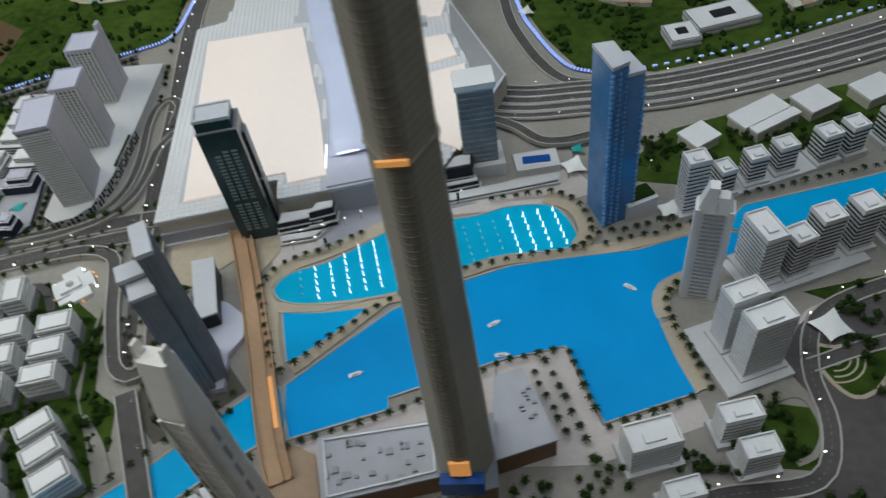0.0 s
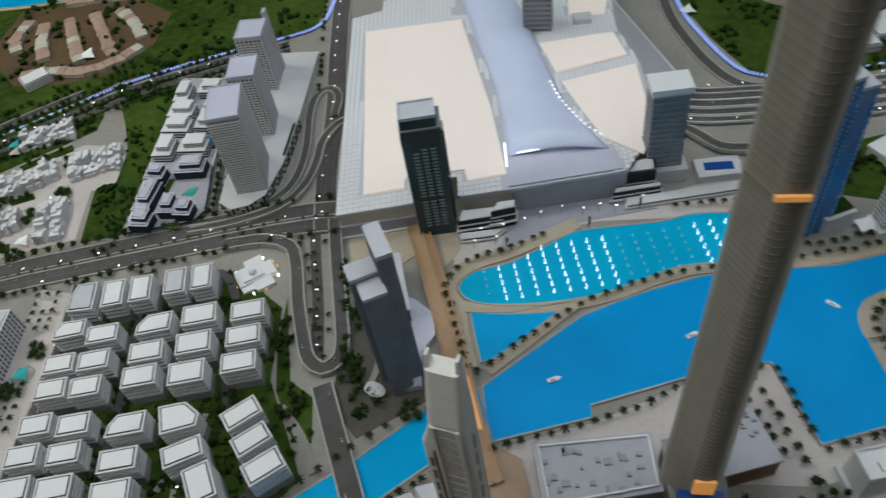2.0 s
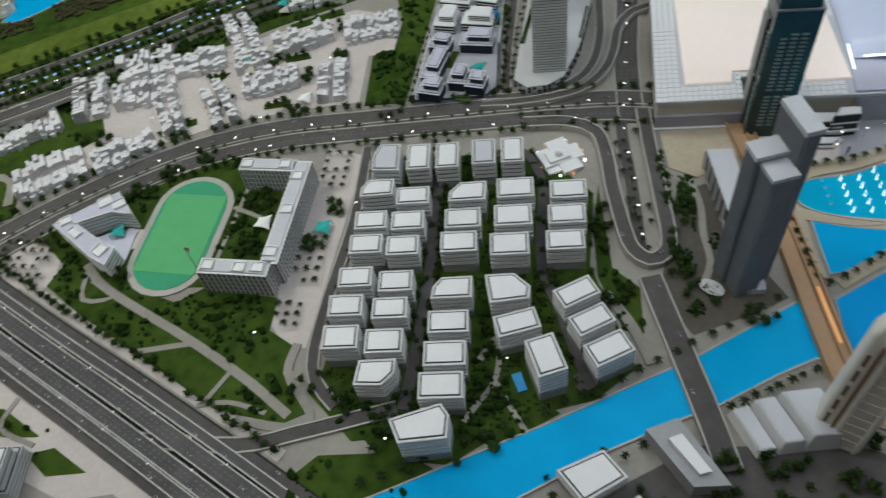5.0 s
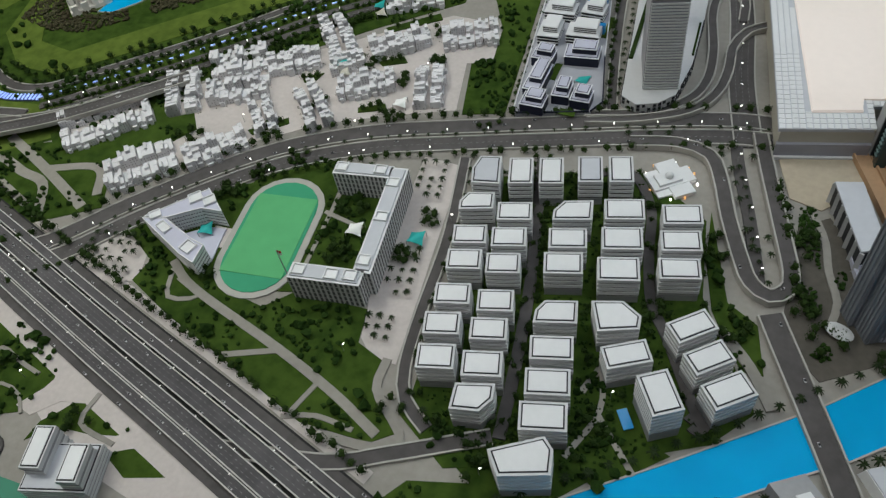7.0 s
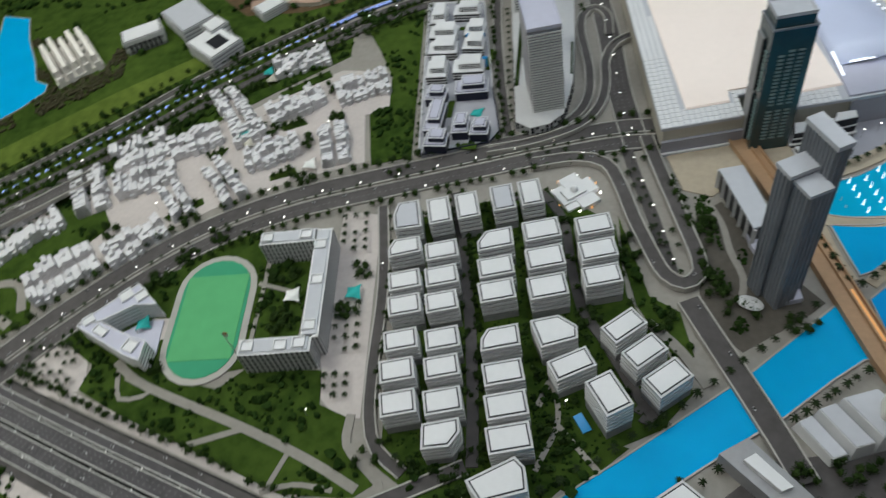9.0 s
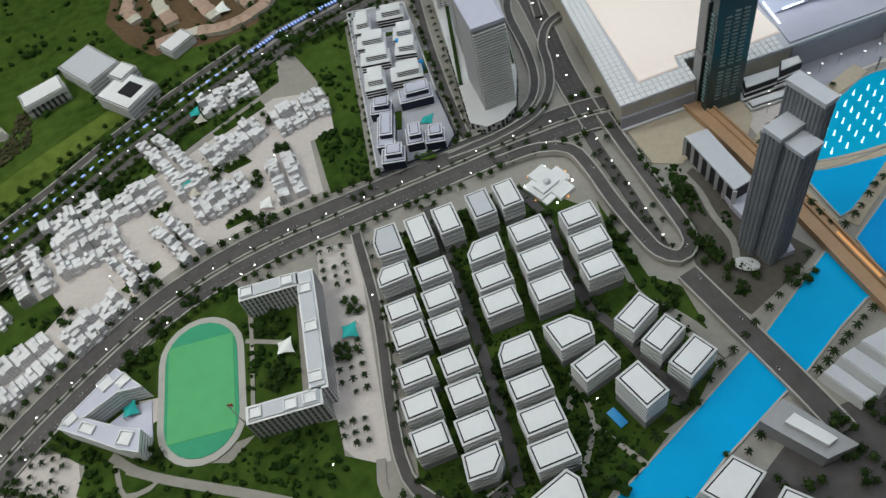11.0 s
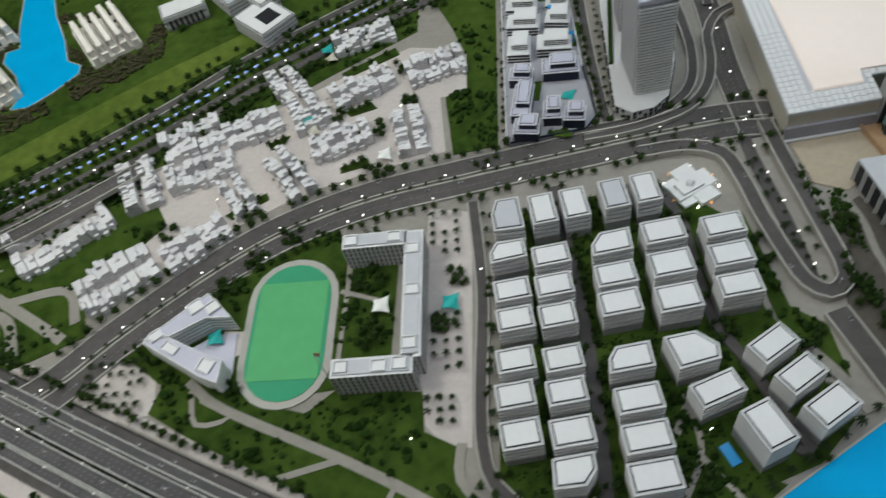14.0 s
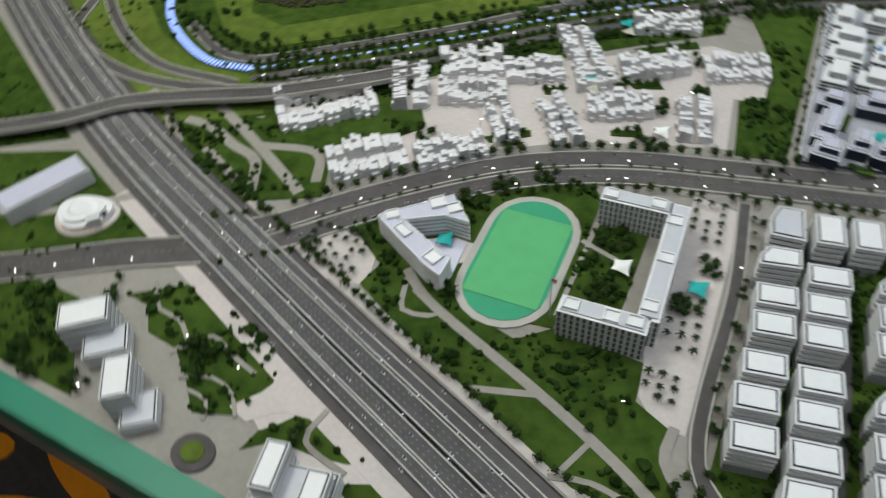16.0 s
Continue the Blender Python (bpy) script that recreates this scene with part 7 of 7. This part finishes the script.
# trees of the narrow gardens between the townhouses
garden_rng = random.Random(3)
for house in HOUSES:
    cx, cy = sum(p[0] for p in house) / len(house), sum(p[1] for p in house) / len(house)
    for p in inset(house, -0.0105):
        for f in (0.0, 0.5):
            x, y = p[0] + garden_rng.uniform(-0.004, 0.004) + f * (cx - p[0]) * garden_rng.choice((0, 1)), p[1] + garden_rng.uniform(-0.004, 0.004)
            if garden_rng.random() < 0.55 and not any(inside((x, y), inset(h, -0.005)) for h in HOUSES):
                tree(x, y, 0.0095, 0.001)


def plant(x, y, size, z, palm, turn, tall, pick):
    ob = empty("palm_tree" if palm else "tree", "small dark model palm tree with drooping fronds" if palm else "small round dark green model street tree", "palm" if palm else "tree", "palms" if palm else "street trees", (x, y, z), turn)
    ob.scale = (size, size, size * tall)
    t = new("trunk", PALM_TRUNK if palm else TRUNK)
    t.parent = ob
    crowns = PALMS if palm else CROWNS
    c = new("crown", crowns[pick % len(crowns)])
    c.parent, c.location = ob, (0, 0, 0.85 if palm else 0.62)


def mesh_arrays(me):
    co = np.empty(len(me.vertices) * 3)
    me.vertices.foreach_get("co", co)
    return co.reshape(-1, 3), [tuple(p.vertices) for p in me.polygons]


def grove(name, label, rows, crowns, lift, mat):
    """The trees farther off, joined."""
    shapes = [mesh_arrays(m) for m in crowns]
    verts, faces, base = [], [], 0
    for x, y, size, z, palm, turn, tall, pick in rows:
        co, fa = shapes[pick % len(shapes)]
        c, s = math.cos(radians(turn)), math.sin(radians(turn))
        verts.append((co + (0, 0, lift)) @ np.array([[c, s, 0], [-s, c, 0], [0, 0, tall]]) * size + (x, y, z))
        faces += [tuple(v + base for v in f) for f in fa]
        base += len(co)
    me = bpy.data.meshes.new(name)
    me.from_pydata(np.concatenate(verts).tolist(), [], faces)
    me.materials.append(mat)
    tagged(new(name, me), label, "trees", kind="stuff")


for is_palm in (False, True):
    some = sorted((t for t in TREES if t[4] == is_palm), key=lambda t: t[1] * 1.0 + 0.25 * abs(t[0] + 0.7))
    for t in some[:290]:
        plant(*t)
    if len(some) > 290:
        grove("distant_palms" if is_palm else "distant_street_trees", "rows of small dark palms farther off" if is_palm else "rows of small dark green street trees farther off", some[290:], PALMS if is_palm else CROWNS, 0.85 if is_palm else 0.5, LEAF_PALM if is_palm else LEAF)

# ---- park shrubbery: one mass of small clumps -----------------------------------------------------------------------
def clump_template(seed):
    bm = bmesh.new()
    bmesh.ops.create_icosphere(bm, subdivisions=1, radius=1.0)
    for v in bm.verts:
        v.co *= 0.65 + 0.7 * noise.noise(v.co * 2.3 + Vector((seed * 5.7, 1, 2)))
    co = np.array([v.co[:] for v in bm.verts])
    fa = np.array([[v.index for v in f.verts] for f in bm.faces])
    bm.free()
    return co, fa


CLUMPS = [clump_template(k) for k in range(5)]
shrub_rng = np.random.default_rng(4)


def shrubs(name, label, polys, count, low=0.0022, high=0.0060, avoid=(), mat=None):
    allv, allf, base = [], [], 0
    boxes = [(min(p[0] for p in q), max(p[0] for p in q), min(p[1] for p in q), max(p[1] for p in q)) for q in polys]
    weights = np.array([(b[1] - b[0]) * (b[3] - b[2]) for b in boxes])
    weights = weights / weights.sum()
    for k in range(count):
        n = shrub_rng.choice(len(polys), p=weights)
        b = boxes[n]
        p = (shrub_rng.uniform(b[0], b[1]), shrub_rng.uniform(b[2], b[3]))
        dense = noise.noise(Vector((p[0] * 11, p[1] * 11, 3.0)))
        if dense < (0.02 if high > 0.012 else -0.12) or not inside(p, polys[n]) or any(inside(p, q) for q in avoid):
            continue
        co, fa = CLUMPS[k % 5]
        s = shrub_rng.uniform(low, high)
        a = shrub_rng.uniform(0, 6.28)
        rot = np.array([[math.cos(a), -math.sin(a), 0], [math.sin(a), math.cos(a), 0], [0, 0, 1]])
        allv.append((co @ rot.T) * (s, s, s * 0.85) + (p[0], p[1], 0.0012 + s * 0.45))
        allf.append(fa + base)
        base += len(co)
    me = bpy.data.meshes.new(name)
    me.from_pydata(np.concatenate(allv).tolist(), [], np.concatenate(allf).tolist())
    me.materials.append(mat or LEAF_PARK)
    return tagged(new(name, me), label, "shrubs", kind="stuff")


def corridor(pts, half):
    line = [Vector(p) for p in pts]
    return [tuple(p) for p in shifted(line, half)] + [tuple(p) for p in reversed(shifted(line, -half))]


PATHS = [corridor([(-1.55, 0.555), (-1.48, 0.512), (-1.29, 0.447), (-1.17, 0.40), (-1.085, 0.358)], 0.010), corridor([(-1.28, 0.445), (-1.37, 0.412)], 0.008), corridor([(-1.2, 0.412), (-1.22, 0.355)], 0.007), corridor([(-1.335, 0.72), (-1.255, 0.70)], 0.006)]
BUILT = [rect(-0.765, 0.475, 0.030, 0.046, 30), rect(-0.728, 0.488, 0.056, 0.07, 30), stadium(FX, FY, 0.28, 0.16, FT), rect(-1.277, 0.784, 0.115, 0.04, 6), rect(-1.203, 0.69, 0.04, 0.23, 6), rect(-1.246, 0.562, 0.13, 0.04, 6), [(-1.63, 0.60), (-1.545, 0.70), (-1.485, 0.67), (-1.48, 0.56), (-1.50, 0.535)], rect(-1.765, 0.722, 0.12, 0.06, 42), rect(-1.85, 0.80, 0.18, 0.10, 42)]
NEAR = [p for k, p in LAWNS.items()]
WEST = [[(-3.0, 1.1), (-3.0, 0.98), (-2.75, 0.88), (-2.45, 0.78), (-2.3, 0.83), (-2.5, 0.98)], [(-3.0, 0.9), (-2.75, 0.77), (-2.4, 0.60), (-2.29, 0.55), (-2.42, 0.47), (-3.0, 0.5)], [(-2.36, 0.47), (-2.24, 0.53), (-2.02, 0.45), (-1.95, 0.415), (-2.06, 0.345), (-2.22, 0.25), (-2.45, 0.27)]]
shrubs("verge_trees", "dark green trees beyond the highway", WEST, 1500, 0.0035, 0.0085, [rect(-2.195, 0.43, 0.075, 0.17, -20), rect(-2.095, 0.422, 0.13, 0.11, 20)])
GARDENS = [[(-1.07, 0.85), (-0.83, 0.92), (-0.72, 0.84), (-0.70, 0.70), (-0.62, 0.55), (-0.72, 0.45), (-0.84, 0.345), (-0.93, 0.34), (-1.05, 0.44)]]
shrubs("garden_shrubs", "low dark shrubs between the townhouses", GARDENS, 3600, 0.0018, 0.0048, [inset(h, -0.003) for h in HOUSES] + [rect(-0.765, 0.475, 0.030, 0.046, 30)] + [corridor([(-1.0, 0.93), (-0.965, 0.75), (-0.945, 0.64), (-0.928, 0.50), (-0.92, 0.40)], 0.011), corridor([(-0.8, 0.86), (-0.785, 0.76), (-0.765, 0.67), (-0.735, 0.62), (-0.69, 0.53), (-0.665, 0.49)], 0.010), rect(-0.50, 0.71, 0.1, 0.1, -30)])
shrubs("park_shrubs", "dense dark green shrubs and small trees on the lawns", NEAR, 4800, 0.0035, 0.0095, PATHS + BUILT)
shrubs("park_trees", "round dark green trees in clusters on the lawns", NEAR, 620, 0.0100, 0.0155, PATHS + BUILT)
shrubs("parkland_trees", "scattered dark green trees of the parkland", [NORTH_GREEN], 5200, 0.006, 0.0165, [LAGOON, NORTH_LAKE, NORTH_LAKE_B, [(-2.36, 1.22), (-2.32, 1.08), (-2.2, 0.98), (-2.1, 0.98), (-1.6, 1.39), (-1.7, 1.42), (-2.02, 1.4), (-2.3, 1.35)]])
shrubs("parkland_trees", "scattered dark green trees of the parkland", [EAST_GREEN], 5600, 0.005, 0.0130)
FEET = [(rect(x, y, w * 1.07 + 0.014, d * 1.07 + 0.014, t), rect(x, y, w * 1.07 + 0.005, d * 1.07 + 0.005, t)) for x, y, w, d, t in CLUSTERS]
shrubs("house_foot_bushes", "tiny dark bushes at the feet of white apartments", [a for a, b in FEET], 2600, 0.0011, 0.0021, [b for a, b in FEET])
shrubs("lagoon_gardens", "brown green gardens round the lagoon hotels", [[(-2.36, 1.12), (-2.24, 1.09), (-2.15, 1.10), (-2.06, 1.17), (-1.95, 1.24), (-1.86, 1.33), (-1.88, 1.42), (-2.0, 1.50), (-2.36, 1.50)]], 5200, 0.003, 0.0085, [inset(LAGOON, -0.006), rect(-2.022, 1.398, 0.13, 0.18, 41), rect(-2.246, 1.236, 0.11, 0.16, 48)], material("brown_green_foliage", (0.038, 0.040, 0.017), 0.95, vary=0.5, scale=150, tint=(0.03, 0.02, 0.008)))

shrubs("tower_garden", "dark green planting round a slate tower", [[(-0.578, 0.915), (-0.552, 0.912), (-0.540, 0.80), (-0.523, 0.735), (-0.545, 0.700), (-0.565, 0.76)], [(-0.535, 0.66), (-0.50, 0.655), (-0.525, 0.625), (-0.545, 0.64)], [(-0.515, 0.80), (-0.50, 0.79), (-0.515, 0.74), (-0.525, 0.75)]], 700, 0.0025, 0.0060, [rect(-0.511, 0.683, 0.05, 0.03, -25)])

# ---- street lamps ---------------------------------------------------------------------------------------------------
def lamp_pole():
    bm = bmesh.new()
    bmesh.ops.create_cone(bm, cap_ends=True, segments=6, radius1=0.00045, radius2=0.0003, depth=0.020, matrix=Matrix.Translation((0, 0, 0.010)))
    box(bm, 0.0015, 0, 0.0195, 0.0036, 0.0004, 0.0004)
    return mesh_of("pole", bm, METAL)


POLE = lamp_pole()
bm = bmesh.new()
box(bm, 0.0030, 0, 0.0190, 0.0028, 0.0013, 0.0009)
HEAD = mesh_of("lamp_head", bm, LAMP_GLOW)


HEAD_DIM = HEAD.copy()
HEAD_DIM.materials[0] = LAMP_DIM


def street_lamp(x, y, turn, z=0.001, dim=False):
    ob = empty("street_lamp", "tiny lit street lamp on a thin grey pole", "street lamp", "street lamps", (x, y, z), turn)
    for name, me in (("pole", POLE), ("lamp_head", HEAD_DIM if dim else HEAD)):
        o = new(name, me)
        o.parent = ob


def lamp_row(line, gap, by, start=0.0, dim=False):
    for p, a in along(shifted(line, by) if by else line, gap, start):
        street_lamp(p.x, p.y, math.degrees(a) - 90, dim=dim)


lamp_row(blvd_mid, 0.075, 0.001, 0.02)
lamp_row(blvd_mid, 0.15, -0.044, 0.05)
lamp_row(ring_mid, 0.072, -0.046, 0.03)
lamp_row(smooth(HIGHWAY[1:8], 0.02), 0.075, 0.0385, 0.02, True)
lamp_row(smooth(HIGHWAY[1:8], 0.02), 0.085, 0.0062, 0.05, True)
lamp_row(smooth(HIGHWAY[1:8], 0.02), 0.10, -0.0218, 0.05, True)
lamp_row(smooth([(-0.622, 0.75), (-0.65, 0.88), (-0.68, 1.0), (-0.70, 1.2), (-0.72, 1.4), (-0.76, 1.65), (-0.79, 1.9)], 0.02), 0.06, 0.0, 0.01)
lamp_row(smooth(EAST_HW, 0.02), 0.07, 0.055, 0.02)
lamp_row(smooth(EAST_HW, 0.02), 0.09, -0.055, 0.02)
lamp_row(south_e, 0.08, 0.014, 0.02)
lamp_row(smooth([(-1.95, 0.4), (-2.05, 0.34), (-2.2, 0.22)], 0.02), 0.06, 0.032, 0.0)
for x, y in ((-0.36, 1.02), (-0.32, 1.03), (-0.28, 1.045), (-0.25, 1.06), (-0.21, 1.075), (-0.17, 1.07), (-0.14, 1.08), (-0.11, 1.075), (-0.37, 0.99), (-0.33, 1.0), (-0.06, 1.10), (-1.185, 0.47), (-1.11, 0.75), (-1.50, 0.56), (-1.60, 0.90), (-0.93, 0.345), (-0.79, 0.50), (-1.76, 0.30), (-1.84, 0.17), (-1.66, 0.29), (-1.32, 0.86), (-1.29, 1.12), (-1.37, 0.93), (0.06, 0.60), (0.49, 0.70), (0.45, 0.76), (0.27, 1.17), (0.30, 1.15)):
    street_lamp(x, y, 40)

# ---- lit rail along the ring road -----------------------------------------------------------------------------------
LED_MESH = []
for wide in (0.0088, 0.0180):
    bm = bmesh.new()
    box(bm, 0, 0, 0, 0.0030, wide, 0.0022)
    LED_MESH.append(mesh_of("light", bm, LED_WHITE))


def led_rail(label, points, gap, wide=0):
    line = smooth(points, 0.015)
    ob = empty("lit_rail", label, "light rail", "lit rails")
    bm = bmesh.new()
    ribbon(bm, line, 0.0088 if wide else 0.0042, 0.0, 0.0046)
    part("track", bm, LED_TRACK, ob, "blue grey track")
    for p, a in along(line, gap):
        seg = new("light", LED_MESH[wide])
        seg.parent, seg.location, seg.rotation_euler = ob, (p.x, p.y, 0.0046), (0, 0, a)


led_rail("pale raised rail with blue and white lights", LED_LINE[:5], 0.0092, 1)
led_rail("pale raised rail with blue and white lights", LED_LINE[10:], 0.0082)
led_rail("pale raised rail with blue and white lights", [(0.02, 2.2), (0.07, 1.78), (0.11, 1.63), (0.17, 1.50), (0.23, 1.463)], 0.0082)
rng = random.Random(8)
for line, gap in ((smooth(LED_LINE[4:11], 0.02), 0.024), (smooth([(0.23, 1.463), (0.35, 1.47), (0.53, 1.51), (0.68, 1.56), (0.87, 1.63), (1.3, 1.75)], 0.02), 0.026)):
    for p, a in along(line, gap):
        ob = empty("lit_kiosk", "small roadside canopy with blue white lights", "canopy", "lit kiosks", (p.x, p.y, 0.001), math.degrees(a))
        bm = bmesh.new()
        box(bm, 0, 0, 0, 0.012, 0.005, 0.004)
        part("frame", bm, ROOF_GREY, ob)
        bm = bmesh.new()
        box(bm, -0.002, 0, 0.004, 0.005, 0.0045, 0.0012)
        part("light", bm, LED_WHITE, ob)
        bm = bmesh.new()
        box(bm, 0.0036, 0, 0.004, 0.004, 0.0045, 0.0012)
        part("light", bm, LED_GLOW, ob)

# ---- fountain jets --------------------------------------------------------------------------------------------------
def jet_mesh(h, mat):
    bm = bmesh.new()
    bmesh.ops.create_cone(bm, cap_ends=True, segments=7, radius1=0.0008, radius2=0.0003, depth=h, matrix=Matrix.Translation((0, 0, h / 2)))
    bmesh.ops.create_icosphere(bm, subdivisions=1, radius=0.0014, matrix=Matrix.Translation((0, 0, 0.001)))
    return mesh_of("fountain_jet", bm, mat)


JET, JET_DIM = jet_mesh(0.014, JET_GLOW), jet_mesh(0.008, SAIL)
pool_in = FOUNTAIN_LAKE
jets = 0
for i in range(19):
    x = -0.372 + i * 0.0275
    lit = 1 < i < 10 or i > 14
    if i == 0:
        continue
    for j in range(7):
        px, py = x + 0.010 * (3 - j) * 0.4, 0.860 + j * 0.0165 + 0.30 * (x + 0.37) * 0.62
        if inside((px, py), pool_in) and all((px - q[0]) ** 2 + (py - q[1]) ** 2 > 0.00009 for q in pool_in[::2]):
            ob = tagged(new("fountain_jet", JET if lit else JET_DIM), "small white lit fountain jet in the blue pool" if lit else "small pale fountain jet in the blue pool", "fountain jet", "fountain jets")
            ob.location = (px, py, 0.0026)

# ---- cars -----------------------------------------------------------------------------------------------------------
def car_meshes():
    bm = bmesh.new()
    box(bm, 0, 0, 0.0006, 0.0064, 0.0027, 0.0013)
    body = mesh_of("body", bm, CAR)
    bm = bmesh.new()
    prism(bm, rect(-0.0004, 0, 0.0038, 0.0024), 0.0019, 0.0030, rect(-0.0004, 0, 0.0026, 0.0020))
    return body, mesh_of("cabin", bm, CHARCOAL)


CAR_BODY, CAR_CABIN = car_meshes()
bm = bmesh.new()
bmesh.ops.create_cone(bm, cap_ends=True, segments=8, radius1=0.0007, radius2=0.0007, depth=0.0005, matrix=Matrix.Rotation(radians(90), 4, "X"))
CAR_WHEEL = mesh_of("wheel", bm, CHARCOAL)


def car(x, y, turn, z):
    ob = empty("car", "tiny pale model car on the road", "car", "cars", (x, y, z), turn)
    for name, me in (("body", CAR_BODY), ("cabin", CAR_CABIN)):
        o = new(name, me)
        o.parent = ob
    for wx in (-0.002, 0.002):
        for wy in (-0.0013, 0.0013):
            o = new("wheel", CAR_WHEEL)
            o.parent, o.location = ob, (wx, wy, 0.0007)


car_rng = random.Random(77)
for line, gap, offs in ((blvd_n, 0.055, (-0.010, 0.0, 0.010)), (blvd_s, 0.06, (-0.010, 0.0, 0.010)), (HW[0], 0.07, (-0.003, 0.003)), (HW[1], 0.06, (-0.0044, 0.0, 0.0044)), (HW[2], 0.05, (-0.010, -0.005, 0.0, 0.005, 0.010)), (HW[3], 0.06, (-0.0085, -0.0028, 0.0028, 0.0085)), (HW[4], 0.08, (-0.005, 0.0, 0.005)), (HW[5], 0.09, (-0.0036, 0.0036)), (nroad_a, 0.08, (-0.006, 0.006)), (nroad_b, 0.09, (-0.006, 0.006)), (bridge, 0.09, (-0.008, 0.008)), (loop_line, 0.09, (-0.005, 0.005)), (ehw[2], 0.07, (-0.005, 0.005))):
    z = next(top for road_line, top in ROAD_TOPS if road_line is line)
    for p, a in along(line, gap, 0.02):
        d = Vector((-math.sin(a), math.cos(a))) * car_rng.choice(offs)
        if X0 < p.x < X1 and car_rng.random() < 0.8:
            car(p.x + d.x, p.y + d.y, math.degrees(a), z)

# ---- roundabout and carpet motifs -----------------------------------------------------------------------------------
ra = empty("roundabout", "grey roundabout with a green planted centre", "roundabout", at=(-1.64, 0.172, 0))
bm = bmesh.new()
ring = [(0.030 * math.cos(k * 0.2618), 0.026 * math.sin(k * 0.2618)) for k in range(24)]
prism(bm, ring, 0, 0.0042)
part("carriageway", bm, ASPHALT, ra)
bm = bmesh.new()
prism(bm, [(x * 0.55, y * 0.55) for x, y in ring], 0.004, 0.0062)
part("centre_bed", bm, LAWN_LIGHT, ra)


def petal(cx, cy, length, width, turn):
    pts = []
    for k in range(16):
        a = k * math.tau / 16
        pts.append((length / 2 * math.cos(a), width / 2 * math.sin(a) * (1 + 0.35 * math.cos(a))))
    c, s = math.cos(radians(turn)), math.sin(radians(turn))
    return [(cx + c * x - s * y, cy + s * x + c * y) for x, y in pts]


for cx, cy, l, w, t in ((-2.285, 0.178, 0.24, 0.06, -10), (-2.33, 0.075, 0.22, 0.06, 12), (-2.05, 0.02, 0.25, 0.08, -30), (-2.6, 0.12, 0.25, 0.08, 20), (-1.8, -0.2, 0.25, 0.08, 15), (-2.2, -0.25, 0.25, 0.08, 50), (-2.7, -0.1, 0.25, 0.08, 70)):
    bm = bmesh.new()
    prism(bm, petal(cx, cy, l, w, t), FLOOR_Z, FLOOR_Z + 0.004)
    thing("carpet_motif", bm, CARPET_ORANGE, "orange leaf shaped motif woven into the carpet", "carpet motif", "carpet motifs", "structure")
